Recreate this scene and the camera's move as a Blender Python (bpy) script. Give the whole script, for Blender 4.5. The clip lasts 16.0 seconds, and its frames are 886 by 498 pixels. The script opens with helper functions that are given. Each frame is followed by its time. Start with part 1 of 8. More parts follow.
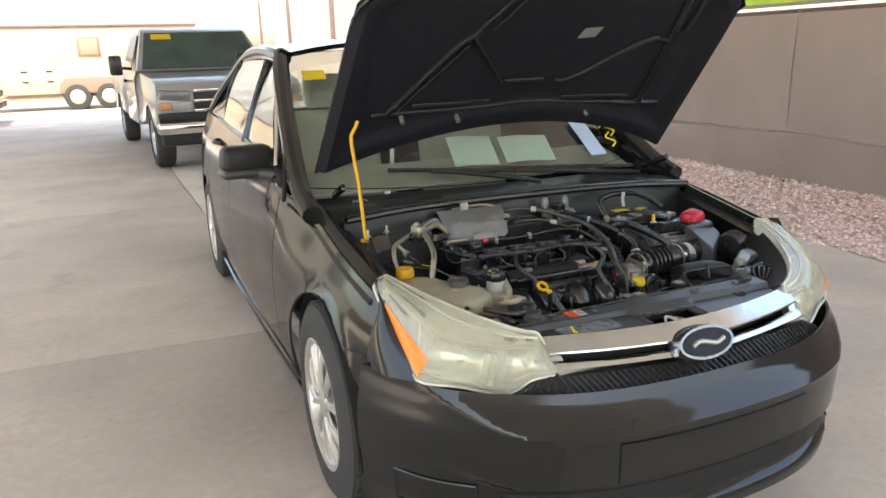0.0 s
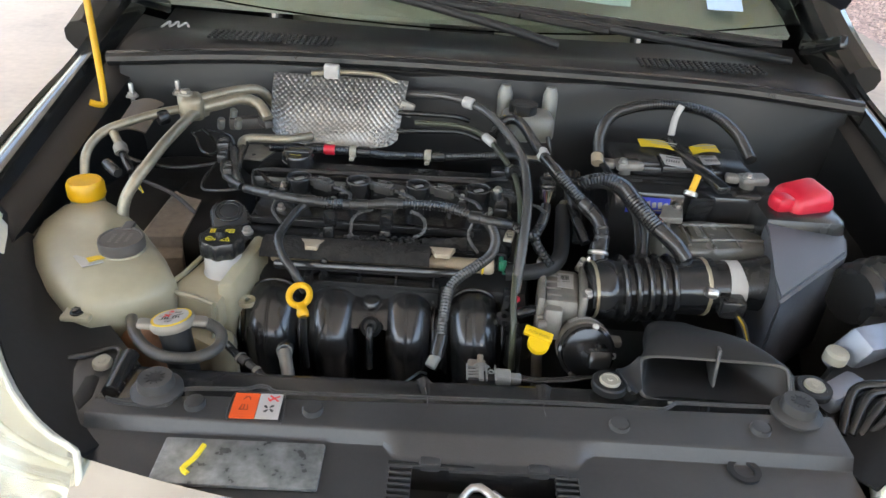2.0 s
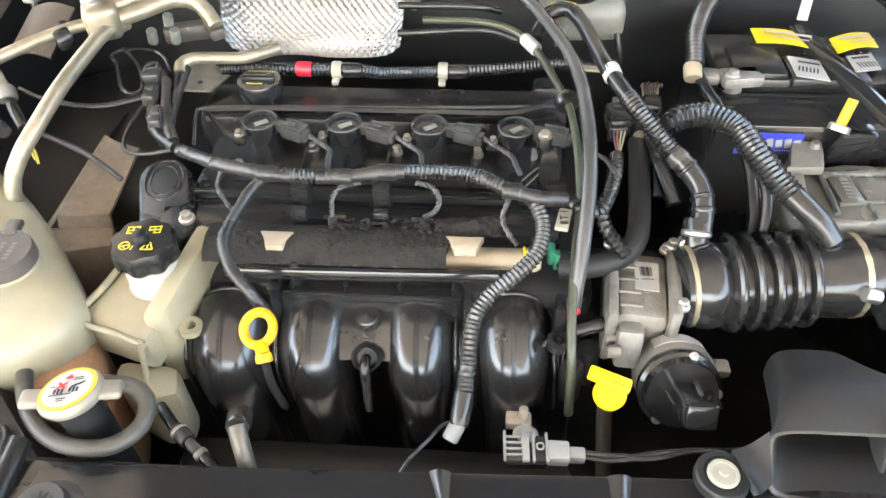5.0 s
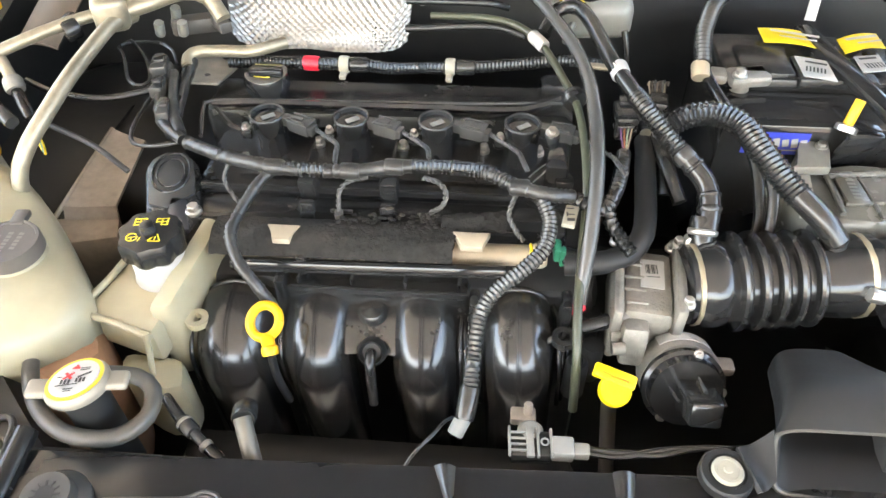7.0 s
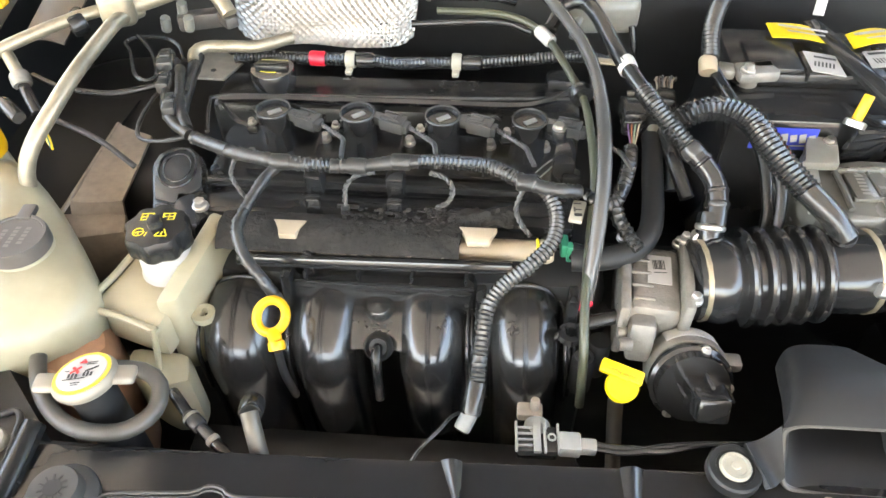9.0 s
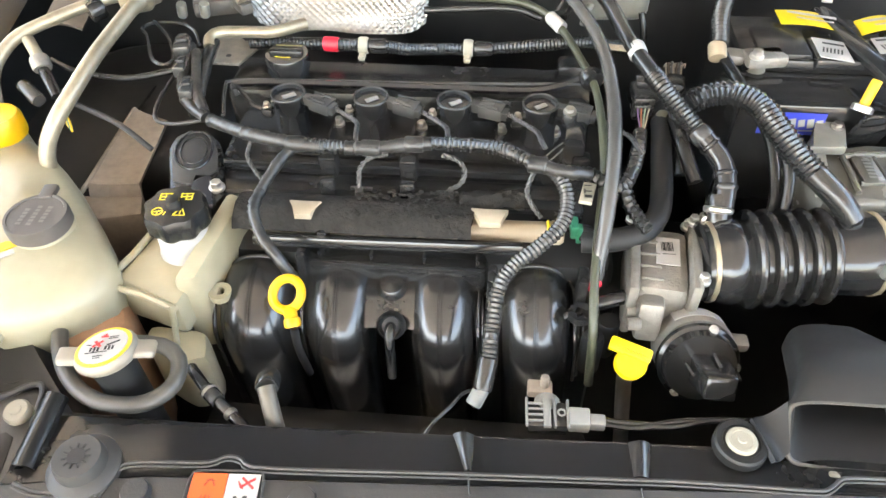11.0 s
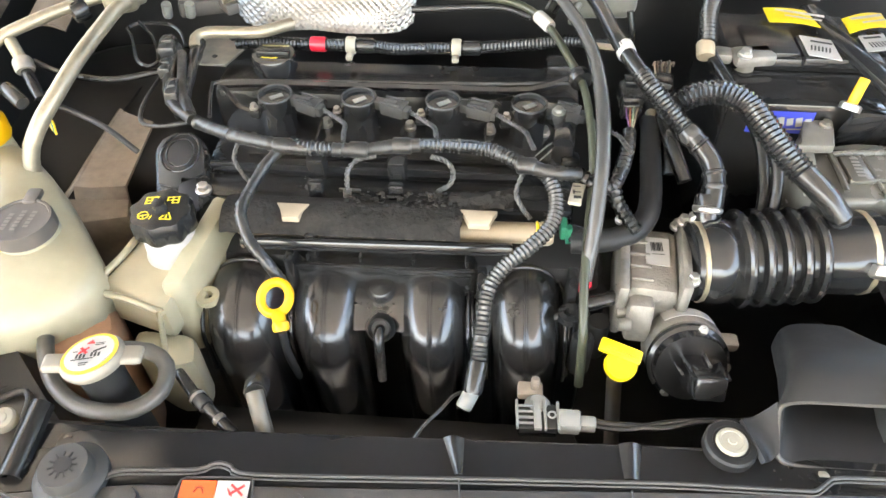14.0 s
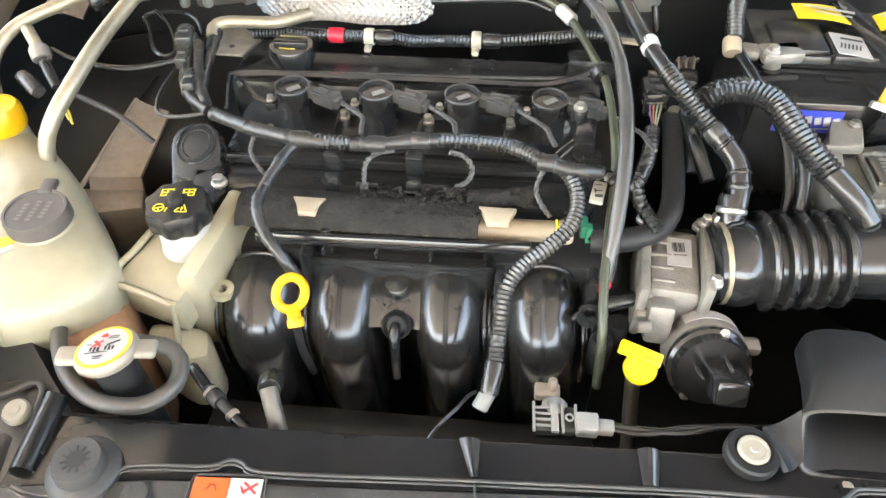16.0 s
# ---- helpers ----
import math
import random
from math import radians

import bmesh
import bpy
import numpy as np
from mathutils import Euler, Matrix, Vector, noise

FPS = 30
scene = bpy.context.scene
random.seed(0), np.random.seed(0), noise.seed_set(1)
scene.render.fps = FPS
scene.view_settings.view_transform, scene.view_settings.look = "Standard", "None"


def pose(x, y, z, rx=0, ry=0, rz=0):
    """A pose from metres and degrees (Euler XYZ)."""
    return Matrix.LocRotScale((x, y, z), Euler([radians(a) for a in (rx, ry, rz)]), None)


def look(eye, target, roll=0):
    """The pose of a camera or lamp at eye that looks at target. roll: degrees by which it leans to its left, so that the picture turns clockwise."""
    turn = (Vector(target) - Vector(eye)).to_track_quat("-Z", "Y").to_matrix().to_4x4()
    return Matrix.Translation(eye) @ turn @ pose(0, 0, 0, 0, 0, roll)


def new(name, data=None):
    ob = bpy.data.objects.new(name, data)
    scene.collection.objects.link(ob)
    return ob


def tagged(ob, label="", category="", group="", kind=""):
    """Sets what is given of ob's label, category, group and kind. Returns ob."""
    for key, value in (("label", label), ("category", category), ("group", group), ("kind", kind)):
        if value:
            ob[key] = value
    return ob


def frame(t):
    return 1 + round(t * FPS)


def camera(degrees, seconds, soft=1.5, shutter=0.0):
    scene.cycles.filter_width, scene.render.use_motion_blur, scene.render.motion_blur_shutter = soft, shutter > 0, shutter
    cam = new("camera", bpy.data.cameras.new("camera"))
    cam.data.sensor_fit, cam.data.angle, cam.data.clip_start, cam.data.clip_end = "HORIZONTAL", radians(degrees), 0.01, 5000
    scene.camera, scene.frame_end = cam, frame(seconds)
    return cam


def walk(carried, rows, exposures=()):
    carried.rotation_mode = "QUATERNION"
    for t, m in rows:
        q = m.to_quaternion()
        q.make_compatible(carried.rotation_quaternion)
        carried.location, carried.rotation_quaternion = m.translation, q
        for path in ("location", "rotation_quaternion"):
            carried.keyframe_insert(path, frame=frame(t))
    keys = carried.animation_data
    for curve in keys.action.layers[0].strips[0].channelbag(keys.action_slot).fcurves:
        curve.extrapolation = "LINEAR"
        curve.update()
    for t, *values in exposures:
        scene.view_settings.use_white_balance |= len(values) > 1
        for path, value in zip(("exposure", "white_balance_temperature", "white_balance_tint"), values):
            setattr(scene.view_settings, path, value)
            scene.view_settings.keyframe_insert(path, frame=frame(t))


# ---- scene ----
cam = camera(63.0, 16.0)
EXPOSURES = [(t, e, k, 10) for t, e, k in ((0.0, 2.42, 7350), (1.0, 2.40, 7250), (1.5, 2.50, 7050), (2.0, 3.12, 6900), (2.5, 3.68, 7000), (3.0, 4.1, 7350), (3.5, 4.3, 7550), (6.0, 4.48, 7600), (16.0, 4.52, 7700))]
PATH = [
    (0, (-1.178, -1.325, 1.353), (-0.485, 0.473, 0.819), -1.6),
    (0.3, (-0.975, -1.186, 1.328), (-0.427, 0.666, 0.808), 1.4),
    (0.5, (-0.836, -1.09, 1.338), (-0.361, 0.77, 0.775), 2.5),
    (0.6, (-0.765, -1.052, 1.341), (-0.335, 0.813, 0.76), 1.9),
    (0.9, (-0.519, -0.938, 1.326), (-0.278, 0.953, 0.72), 1.2),
    (1, (-0.449, -0.895, 1.311), (-0.251, 0.982, 0.648), 1.7),
    (1.2, (-0.322, -0.817, 1.329), (-0.186, 1.035, 0.588), 2.7),
    (1.5, (-0.181, -0.655, 1.282), (-0.165, 1.176, 0.478), 3.6),
    (2, (-0.033, -0.375, 1.235), (-0.058, 1.341, 0.208), 3.6),
    (2.5, (0.051, -0.153, 1.219), (-0.126, 1.429, 0.008), 0.3),
    (3, (0.005, -0.034, 1.211), (-0.188, 1.411, -0.157), -2.8),
    (3.5, (-0.022, -0.01, 1.199), (-0.172, 1.387, -0.225), -2.6),
    (6, (-0.027, -0.012, 1.196), (-0.147, 1.409, -0.206), -0.8),
    (6.5, (-0.03, -0.013, 1.199), (-0.147, 1.404, -0.208), -0.4),
    (7, (-0.031, -0.013, 1.196), (-0.152, 1.395, -0.22), -0.6),
    (7.5, (-0.033, -0.011, 1.193), (-0.155, 1.39, -0.229), -0.5),
    (8, (-0.031, -0.01, 1.193), (-0.161, 1.391, -0.228), -0.7),
    (10.5, (-0.038, -0.029, 1.195), (-0.17, 1.373, -0.225), -1.0),
    (11, (-0.038, -0.033, 1.193), (-0.184, 1.358, -0.236), -1.0),
    (11.5, (-0.038, -0.033, 1.196), (-0.184, 1.355, -0.237), -0.7),
    (12, (-0.038, -0.031, 1.196), (-0.181, 1.353, -0.241), -0.6),
    (12.5, (-0.036, -0.035, 1.195), (-0.179, 1.352, -0.239), -0.7),
    (13, (-0.037, -0.041, 1.196), (-0.167, 1.354, -0.231), -0.3),
    (13.5, (-0.036, -0.036, 1.194), (-0.158, 1.356, -0.237), -0.7),
    (14, (-0.036, -0.026, 1.195), (-0.159, 1.358, -0.244), -0.8),
    (14.5, (-0.037, -0.02, 1.195), (-0.168, 1.362, -0.245), -0.9),
    (15, (-0.041, -0.018, 1.193), (-0.187, 1.354, -0.254), -1.0),
    (15.5, (-0.042, -0.016, 1.193), (-0.196, 1.357, -0.253), -1.0),
    (16, (-0.043, -0.015, 1.192), (-0.195, 1.347, -0.265), -0.8),
]
walk(cam, [(t, look(eye, target, roll)) for t, eye, target, roll in PATH], exposures=EXPOSURES)

# ---- light ----
SUN_EL, SUN_AZ = 62.0, 205.0
world = bpy.data.worlds.new("sky_world")
scene.world = world
world.use_nodes = True
wn = world.node_tree
for n in list(wn.nodes):
    wn.nodes.remove(n)
sky = wn.nodes.new("ShaderNodeTexSky")
sky.sky_type, sky.sun_disc = "NISHITA", False
sky.sun_elevation, sky.sun_rotation = radians(SUN_EL), radians(SUN_AZ)
sky.air_density, sky.dust_density = 1.2, 3.0
bg = wn.nodes.new("ShaderNodeBackground")
bg.inputs["Strength"].default_value = 0.15
wo = wn.nodes.new("ShaderNodeOutputWorld")
wn.links.new(sky.outputs[0], bg.inputs[0])
wn.links.new(bg.outputs[0], wo.inputs[0])
sun = new("sun", bpy.data.lights.new("sun", "SUN"))
sun.data.energy, sun.data.angle, sun.data.color = 1.8, radians(0.5), (1.0, 0.95, 0.87)
sun_dir = Vector((math.sin(radians(SUN_AZ)) * math.cos(radians(SUN_EL)), math.cos(radians(SUN_AZ)) * math.cos(radians(SUN_EL)), math.sin(radians(SUN_EL))))
sun.matrix_world = look(sun_dir * 60, (0, 0, 0))


# ---- materials ----
def mat(name, color, rough=0.5, metal=0.0, vary=0.15, scale=8.0, fine=120.0, bump=0.0, bump_scale=150.0, coat=0.0, dust=0.0, trans=0.0, spec=0.5, rvary=0.12, subs=0.0):
    """A surface with stains at one scale, grain at another, and optional dust lying on what faces up."""
    m = bpy.data.materials.new(name)
    m.use_nodes = True
    t = m.node_tree
    b = t.nodes["Principled BSDF"]
    pos = t.nodes.new("ShaderNodeNewGeometry")

    def noise_at(s, detail=4.0):
        n = t.nodes.new("ShaderNodeTexNoise")
        n.inputs["Scale"].default_value, n.inputs["Detail"].default_value = s, detail
        t.links.new(pos.outputs["Position"], n.inputs["Vector"])
        return n

    big, small = noise_at(scale), noise_at(fine, 2.0)
    add = t.nodes.new("ShaderNodeMath")
    add.operation = "MULTIPLY_ADD"
    add.inputs[1].default_value = 0.35
    t.links.new(small.outputs[0], add.inputs[0])
    t.links.new(big.outputs[0], add.inputs[2])
    ramp = t.nodes.new("ShaderNodeMapRange")
    ramp.inputs[1].default_value, ramp.inputs[2].default_value = 0.4, 0.95
    ramp.inputs[3].default_value, ramp.inputs[4].default_value = 1 - vary, 1 + vary
    t.links.new(add.outputs[0], ramp.inputs[0])
    mul = t.nodes.new("ShaderNodeVectorMath")
    mul.operation = "SCALE"
    mul.inputs[0].default_value = color
    t.links.new(ramp.outputs[0], mul.inputs["Scale"])
    last = mul.outputs[0]
    if dust:
        sep = t.nodes.new("ShaderNodeSeparateXYZ")
        t.links.new(pos.outputs["Normal"], sep.inputs[0])
        up = t.nodes.new("ShaderNodeMapRange")
        up.inputs[1].default_value, up.inputs[2].default_value, up.inputs[3].default_value, up.inputs[4].default_value = 0.3, 1.0, 0.0, dust
        t.links.new(sep.outputs[2], up.inputs[0])
        du = t.nodes.new("ShaderNodeMath")
        du.operation = "MULTIPLY"
        t.links.new(up.outputs[0], du.inputs[0])
        t.links.new(big.outputs[0], du.inputs[1])
        mix = t.nodes.new("ShaderNodeMix")
        mix.data_type = "RGBA"
        t.links.new(du.outputs[0], mix.inputs[0])
        t.links.new(last, mix.inputs[6])
        mix.inputs[7].default_value = (0.30, 0.26, 0.21, 1)
        last = mix.outputs[2]
    t.links.new(last, b.inputs["Base Color"])
    rr = t.nodes.new("ShaderNodeMapRange")
    rr.inputs[1].default_value, rr.inputs[2].default_value = 0.35, 0.95
    rr.inputs[3].default_value, rr.inputs[4].default_value = max(0.02, rough - rvary * rough), min(1, rough + rvary * rough * 2)
    t.links.new(add.outputs[0], rr.inputs[0])
    t.links.new(rr.outputs[0], b.inputs["Roughness"])
    b.inputs["Metallic"].default_value = metal
    b.inputs["Coat Weight"].default_value = coat
    b.inputs["Coat Roughness"].default_value = 0.06
    b.inputs["Transmission Weight"].default_value = trans
    b.inputs["Specular IOR Level"].default_value = spec
    if subs:
        b.inputs["Subsurface Weight"].default_value = subs
        b.inputs["Subsurface Radius"].default_value = (0.02, 0.016, 0.01)
    if bump:
        bn = t.nodes.new("ShaderNodeBump")
        bn.inputs["Strength"].default_value, bn.inputs["Distance"].default_value = bump, 0.002
        h = noise_at(bump_scale, 6.0)
        t.links.new(h.outputs[0], bn.inputs["Height"])
        t.links.new(bn.outputs[0], b.inputs["Normal"])
    return m


def glass(name, color, rough=0.02):
    m = bpy.data.materials.new(name)
    m.use_nodes = True
    b = m.node_tree.nodes["Principled BSDF"]
    b.inputs["Base Color"].default_value = (*color, 1)
    b.inputs["Roughness"].default_value = rough
    b.inputs["Transmission Weight"].default_value = 1.0
    b.inputs["IOR"].default_value = 1.45
    return m


def stains(m, scale, low, high, darken):
    """Darkens scattered spots of the base colour."""
    t = m.node_tree
    b = t.nodes["Principled BSDF"]
    link = b.inputs["Base Color"].links[0]
    src = link.from_socket
    g, n, r, s = t.nodes.new("ShaderNodeNewGeometry"), t.nodes.new("ShaderNodeTexNoise"), t.nodes.new("ShaderNodeMapRange"), t.nodes.new("ShaderNodeVectorMath")
    n.inputs["Scale"].default_value, n.inputs["Detail"].default_value, n.inputs["Roughness"].default_value = scale, 6.0, 0.65
    t.links.new(g.outputs["Position"], n.inputs["Vector"])
    r.inputs[1].default_value, r.inputs[2].default_value, r.inputs[3].default_value, r.inputs[4].default_value = low, high, 1.0, darken
    t.links.new(n.outputs[0], r.inputs[0])
    s.operation = "SCALE"
    t.links.new(src, s.inputs[0])
    t.links.new(r.outputs[0], s.inputs["Scale"])
    t.links.new(s.outputs[0], b.inputs["Base Color"])
    return m


ROOF_SHEET = mat("grey_roof_sheet", (0.47, 0.475, 0.47), 0.6, vary=0.12, scale=1.5)
CONCRETE = mat("concrete", (0.55, 0.48, 0.405), 0.75, vary=0.22, scale=1.1, fine=25, bump=0.25, bump_scale=60)
stains(CONCRETE, 2.3, 0.56, 0.72, 0.80)
stains(CONCRETE, 9.0, 0.66, 0.74, 0.72)
GRAVEL = mat("gravel", (0.62, 0.48, 0.43), 0.9, vary=0.5, scale=25, fine=60, bump=0.6, bump_scale=40)
GRAVEL_STONE = mat("gravel_stones", (0.66, 0.52, 0.47), 0.9, vary=0.6, scale=30, fine=80)
FENCE = mat("fence_fabric", (0.37, 0.30, 0.272), 0.85, vary=0.12, scale=1.5, fine=200, bump=0.3, bump_scale=300)
STUCCO = mat("stucco", (0.36, 0.31, 0.225), 0.85, vary=0.1, scale=2, bump=0.3)
WHITE_PANEL = mat("white_sheet_metal", (0.31, 0.305, 0.29), 0.5, vary=0.08, scale=2)
STEEL_POST = mat("painted_steel_post", (0.13, 0.085, 0.07), 0.55, vary=0.2)
BANNER = mat("lime_banner", (0.45, 0.75, 0.08), 0.6)
PAINT = mat("black_car_paint", (0.011, 0.0112, 0.0105), 0.09, vary=0.25, scale=3, fine=60, dust=0.010, rvary=0.2, spec=0.47)
DARK_PLASTIC = mat("black_plastic", (0.015, 0.015, 0.015), 0.24, vary=0.12, scale=12, dust=0.02, rvary=0.10, bump=0.05, bump_scale=400)
GLOSS_PLASTIC = mat("glossy_black_plastic", (0.017, 0.017, 0.0172), 0.12, vary=0.10, scale=10, rvary=0.12, dust=0.008)
MATT_BLACK = mat("matt_black", (0.013, 0.013, 0.0128), 0.5, vary=0.2, scale=9, dust=0.02, spec=0.35)
DUSTY_RUBBER = mat("dusty_grey_rubber", (0.050, 0.047, 0.041), 0.38, vary=0.35, scale=20, dust=0.06)
RUBBER = mat("black_rubber", (0.016, 0.016, 0.0155), 0.22, vary=0.2, scale=20, dust=0.02)
TYRE = mat("tyre_rubber", (0.035, 0.033, 0.031), 0.75, vary=0.3, scale=15, bump=0.2)
INSULATION = mat("hood_insulation_felt", (0.0065, 0.0075, 0.0115), 0.75, vary=0.3, scale=10, bump=0.4, bump_scale=250, spec=0.3)
GRILLE_CHROME = mat("worn_satin_chrome", (0.66, 0.69, 0.68), 0.13, 1.0, vary=0.08, scale=14, rvary=0.4)
CHROME = mat("chrome", (0.72, 0.70, 0.66), 0.09, 1.0, vary=0.06, scale=6, rvary=0.5)
SATIN_METAL = mat("satin_aluminium", (0.52, 0.50, 0.46), 0.38, 1.0, vary=0.2, scale=25)
CAST_METAL = mat("cast_aluminium", (0.225, 0.21, 0.185), 0.52, 0.55, vary=0.3, scale=40, bump=0.4, bump_scale=350)
PIPE_METAL = mat("dull_aluminium_pipe", (0.28, 0.245, 0.18), 0.40, 0.6, vary=0.25, scale=30, bump=0.12)
ALLOY = mat("silver_alloy_wheel", (0.62, 0.61, 0.58), 0.32, 0.85, vary=0.12, scale=15)
FOIL_PLAIN = mat("pressed_foil", (0.25, 0.243, 0.228), 0.30, 0.85, vary=0.16, scale=14, fine=200, rvary=0.3)
LENS = mat("hazed_headlight_lens", (0.91, 0.895, 0.77), 0.12, vary=0.08, scale=5, fine=40, trans=0.80, coat=0.6)
LENS.node_tree.nodes["Principled BSDF"].inputs["IOR"].default_value = 1.08
LENS_BOWL = mat("headlight_reflector", (0.70, 0.69, 0.60), 0.30, 0.25, vary=0.12, scale=18)
BEZEL = mat("headlight_bezel", (0.55, 0.54, 0.44), 0.35, 0.3, vary=0.08)
ORANGE_LENS = mat("orange_marker_lens", (0.95, 0.22, 0.015), 0.2, vary=0.1, coat=0.5)
WHITE_TANK = mat("ivory_plastic_tank", (0.29, 0.262, 0.180), 0.38, vary=0.16, scale=9, fine=60, subs=0.15, bump=0.06)
CLOUDY = mat("cloudy_white_plastic", (0.155, 0.152, 0.132), 0.32, vary=0.2, scale=25, subs=0.2)
STAIN_TANK = mat("rust_stained_tank", (0.30, 0.16, 0.09), 0.4, vary=0.35, scale=8, subs=0.1)
YELLOW = mat("yellow_plastic", (0.58, 0.31, 0.004), 0.4, vary=0.1, scale=20)
BRIGHT_YELLOW = mat("bright_yellow_plastic", (0.58, 0.38, 0.004), 0.4, vary=0.08, scale=20)
GREY_CAP = mat("grey_plastic_cap", (0.062, 0.054, 0.047), 0.5, vary=0.2, scale=30)
CREAM = mat("cream_paper", (0.26, 0.24, 0.19), 0.6, vary=0.12, scale=30)
WHITE_LABEL = mat("white_label", (0.34, 0.33, 0.31), 0.45, vary=0.05, scale=40)
YELLOW_LABEL = mat("yellow_label", (0.62, 0.45, 0.015), 0.45, vary=0.1, scale=40)
ORANGE_LABEL = mat("orange_label", (0.62, 0.075, 0.010), 0.45, vary=0.06, scale=40)
BLUE_LABEL = mat("blue_label", (0.03, 0.05, 0.42), 0.4)
RED = mat("red_plastic", (0.50, 0.012, 0.03), 0.38, vary=0.12)
INK = mat("black_ink", (0.02, 0.02, 0.02), 0.6)
RED_INK = mat("red_ink", (0.6, 0.03, 0.03), 0.6)
YELLOW_INK = mat("yellow_ink", (0.80, 0.62, 0.03), 0.6)
GREEN = mat("green_plastic", (0.012, 0.13, 0.07), 0.4)
TAN = mat("tan_plastic", (0.25, 0.195, 0.13), 0.5, vary=0.12, scale=40)
FOAM = mat("worn_black_foam", (0.016, 0.015, 0.0138), 0.95, vary=0.6, scale=60, fine=300, bump=1.0, bump_scale=180, dust=0.03, spec=0.2)
BROWN_STEEL = mat("brown_dusty_steel", (0.27, 0.225, 0.18), 0.6, 0.2, vary=0.3, scale=15, bump=0.15)
COWL_PLASTIC = mat("black_cowl_plastic", (0.008, 0.008, 0.008), 0.42, vary=0.2, scale=9, fine=220, bump=0.10, bump_scale=500, dust=0.02)
SMOKED = mat("smoked_plastic", (0.085, 0.083, 0.073), 0.24, vary=0.2, scale=14, fine=90)
BODY_BLACK = mat("black_painted_bay_panel", (0.0075, 0.0074, 0.0072), 0.36, vary=0.3, scale=6, fine=50, dust=0.03)
GREY_PANEL = mat("grey_dusty_plastic", (0.038, 0.0375, 0.037), 0.36, vary=0.22, scale=9, fine=220, bump=0.10, bump_scale=500, dust=0.035)
TAPE = mat("harness_tape", (0.022, 0.022, 0.0212), 0.30, vary=0.4, scale=60, fine=300, bump=0.6, bump_scale=120)
RUNNER = mat("satin_black_manifold_plastic", (0.017, 0.0168, 0.0163), 0.20, vary=0.15, scale=12, fine=300, rvary=0.10, dust=0.01, spec=0.65)
SATIN_BLUE = mat("satin_black_cover_face", (0.040, 0.041, 0.045), 0.25, vary=0.15, scale=20)
BRACKET = mat("tarnished_zinc", (0.20, 0.18, 0.15), 0.5, 0.4, vary=0.35, scale=40, bump=0.2)
BRASS = mat("dull_brassy_steel", (0.33, 0.28, 0.19), 0.42, 0.6, vary=0.2, scale=30)
WIRE = mat("grey_twisted_wire", (0.060, 0.060, 0.058), 0.28, vary=0.5, scale=200)
PLUG = mat("dark_grey_plug_plastic", (0.035, 0.035, 0.034), 0.2, vary=0.2, scale=30)
BEIGE_PAINT = mat("faded_cream_trailer_paint", (0.36, 0.325, 0.26), 0.5, vary=0.15, scale=2.5)
PAPER = mat("paper_sheet", (0.66, 0.82, 0.74), 0.7, vary=0.03)
CAR_GLASS = glass("car_window_glass", (0.88, 0.94, 0.88))
SILVER_PAINT = mat("silver_truck_paint", (0.32, 0.315, 0.305), 0.3, 0.3, vary=0.08, scale=2, coat=0.6)
WHITE_PAINT = mat("white_vehicle_paint", (0.36, 0.345, 0.31), 0.35, vary=0.1, scale=2, coat=0.4)
CABIN = mat("grey_cabin_trim", (0.34, 0.35, 0.28), 0.7, vary=0.2)
DARK_GLASS = mat("dark_vehicle_glass", (0.045, 0.070, 0.058), 0.06, vary=0.3, scale=3, spec=0.5)
BADGE_BLUE = mat("dark_blue_enamel", (0.014, 0.016, 0.024), 0.35, spec=0.2)
BADGE_RIM = mat("dull_chrome_rim", (0.26, 0.26, 0.26), 0.25, 1.0, vary=0.1)


# ---- building helpers ----
def thing(name, at, label, category, group="", kind=""):
    ob = new(name)
    ob.location = at
    ob.empty_display_size = 0.05
    return tagged(ob, label, category, group, kind)


def finish(bm, name, material, angle=35.0):
    me = bpy.data.meshes.new(name)
    bmesh.ops.recalc_face_normals(bm, faces=bm.faces)
    bm.to_mesh(me)
    bm.free()
    me.polygons.foreach_set("use_smooth", [True] * len(me.polygons))
    me.set_sharp_from_angle(angle=radians(angle))
    me.materials.append(material)
    return me


def part(name, bm, material, parent, label="", angle=35.0):
    """One mesh, given in world places, under a thing or a part."""
    ob = new(name, finish(bm, name, material, angle))
    ob.parent = parent
    if parent.type == "EMPTY":
        ob.matrix_parent_inverse = Matrix.Translation(-parent.location)
    if label:
        ob["label"] = label
    return ob


def solid(name, bm, material, label, category, group="", kind="", angle=35.0):
    return tagged(new(name, finish(bm, name, material, angle)), label, category, group, kind)


def box(bm, c, size, bevel=0.0, rot=(0, 0, 0), segs=2, taper=1.0):
    m = pose(*c, *rot)
    v = bmesh.ops.create_cube(bm, size=1.0)["verts"]
    for a in v:
        k = taper if a.co.z > 0 else 1.0
        a.co = Vector((a.co.x * size[0] * k, a.co.y * size[1] * k, a.co.z * size[2]))
    if bevel:
        e = list({e for a in v for e in a.link_edges})
        r = bmesh.ops.bevel(bm, geom=e, offset=min(bevel, 0.45 * min(size)), segments=segs, affect="EDGES", profile=0.5)
        v = list({a for f in r["faces"] for a in f.verts} | {a for a in v if a.is_valid})
    bmesh.ops.transform(bm, matrix=m, verts=v)
    return bm


def frame_at(p0, p1):
    d = (Vector(p1) - Vector(p0)).normalized()
    return d.to_track_quat("Z", "Y").to_matrix().to_4x4()


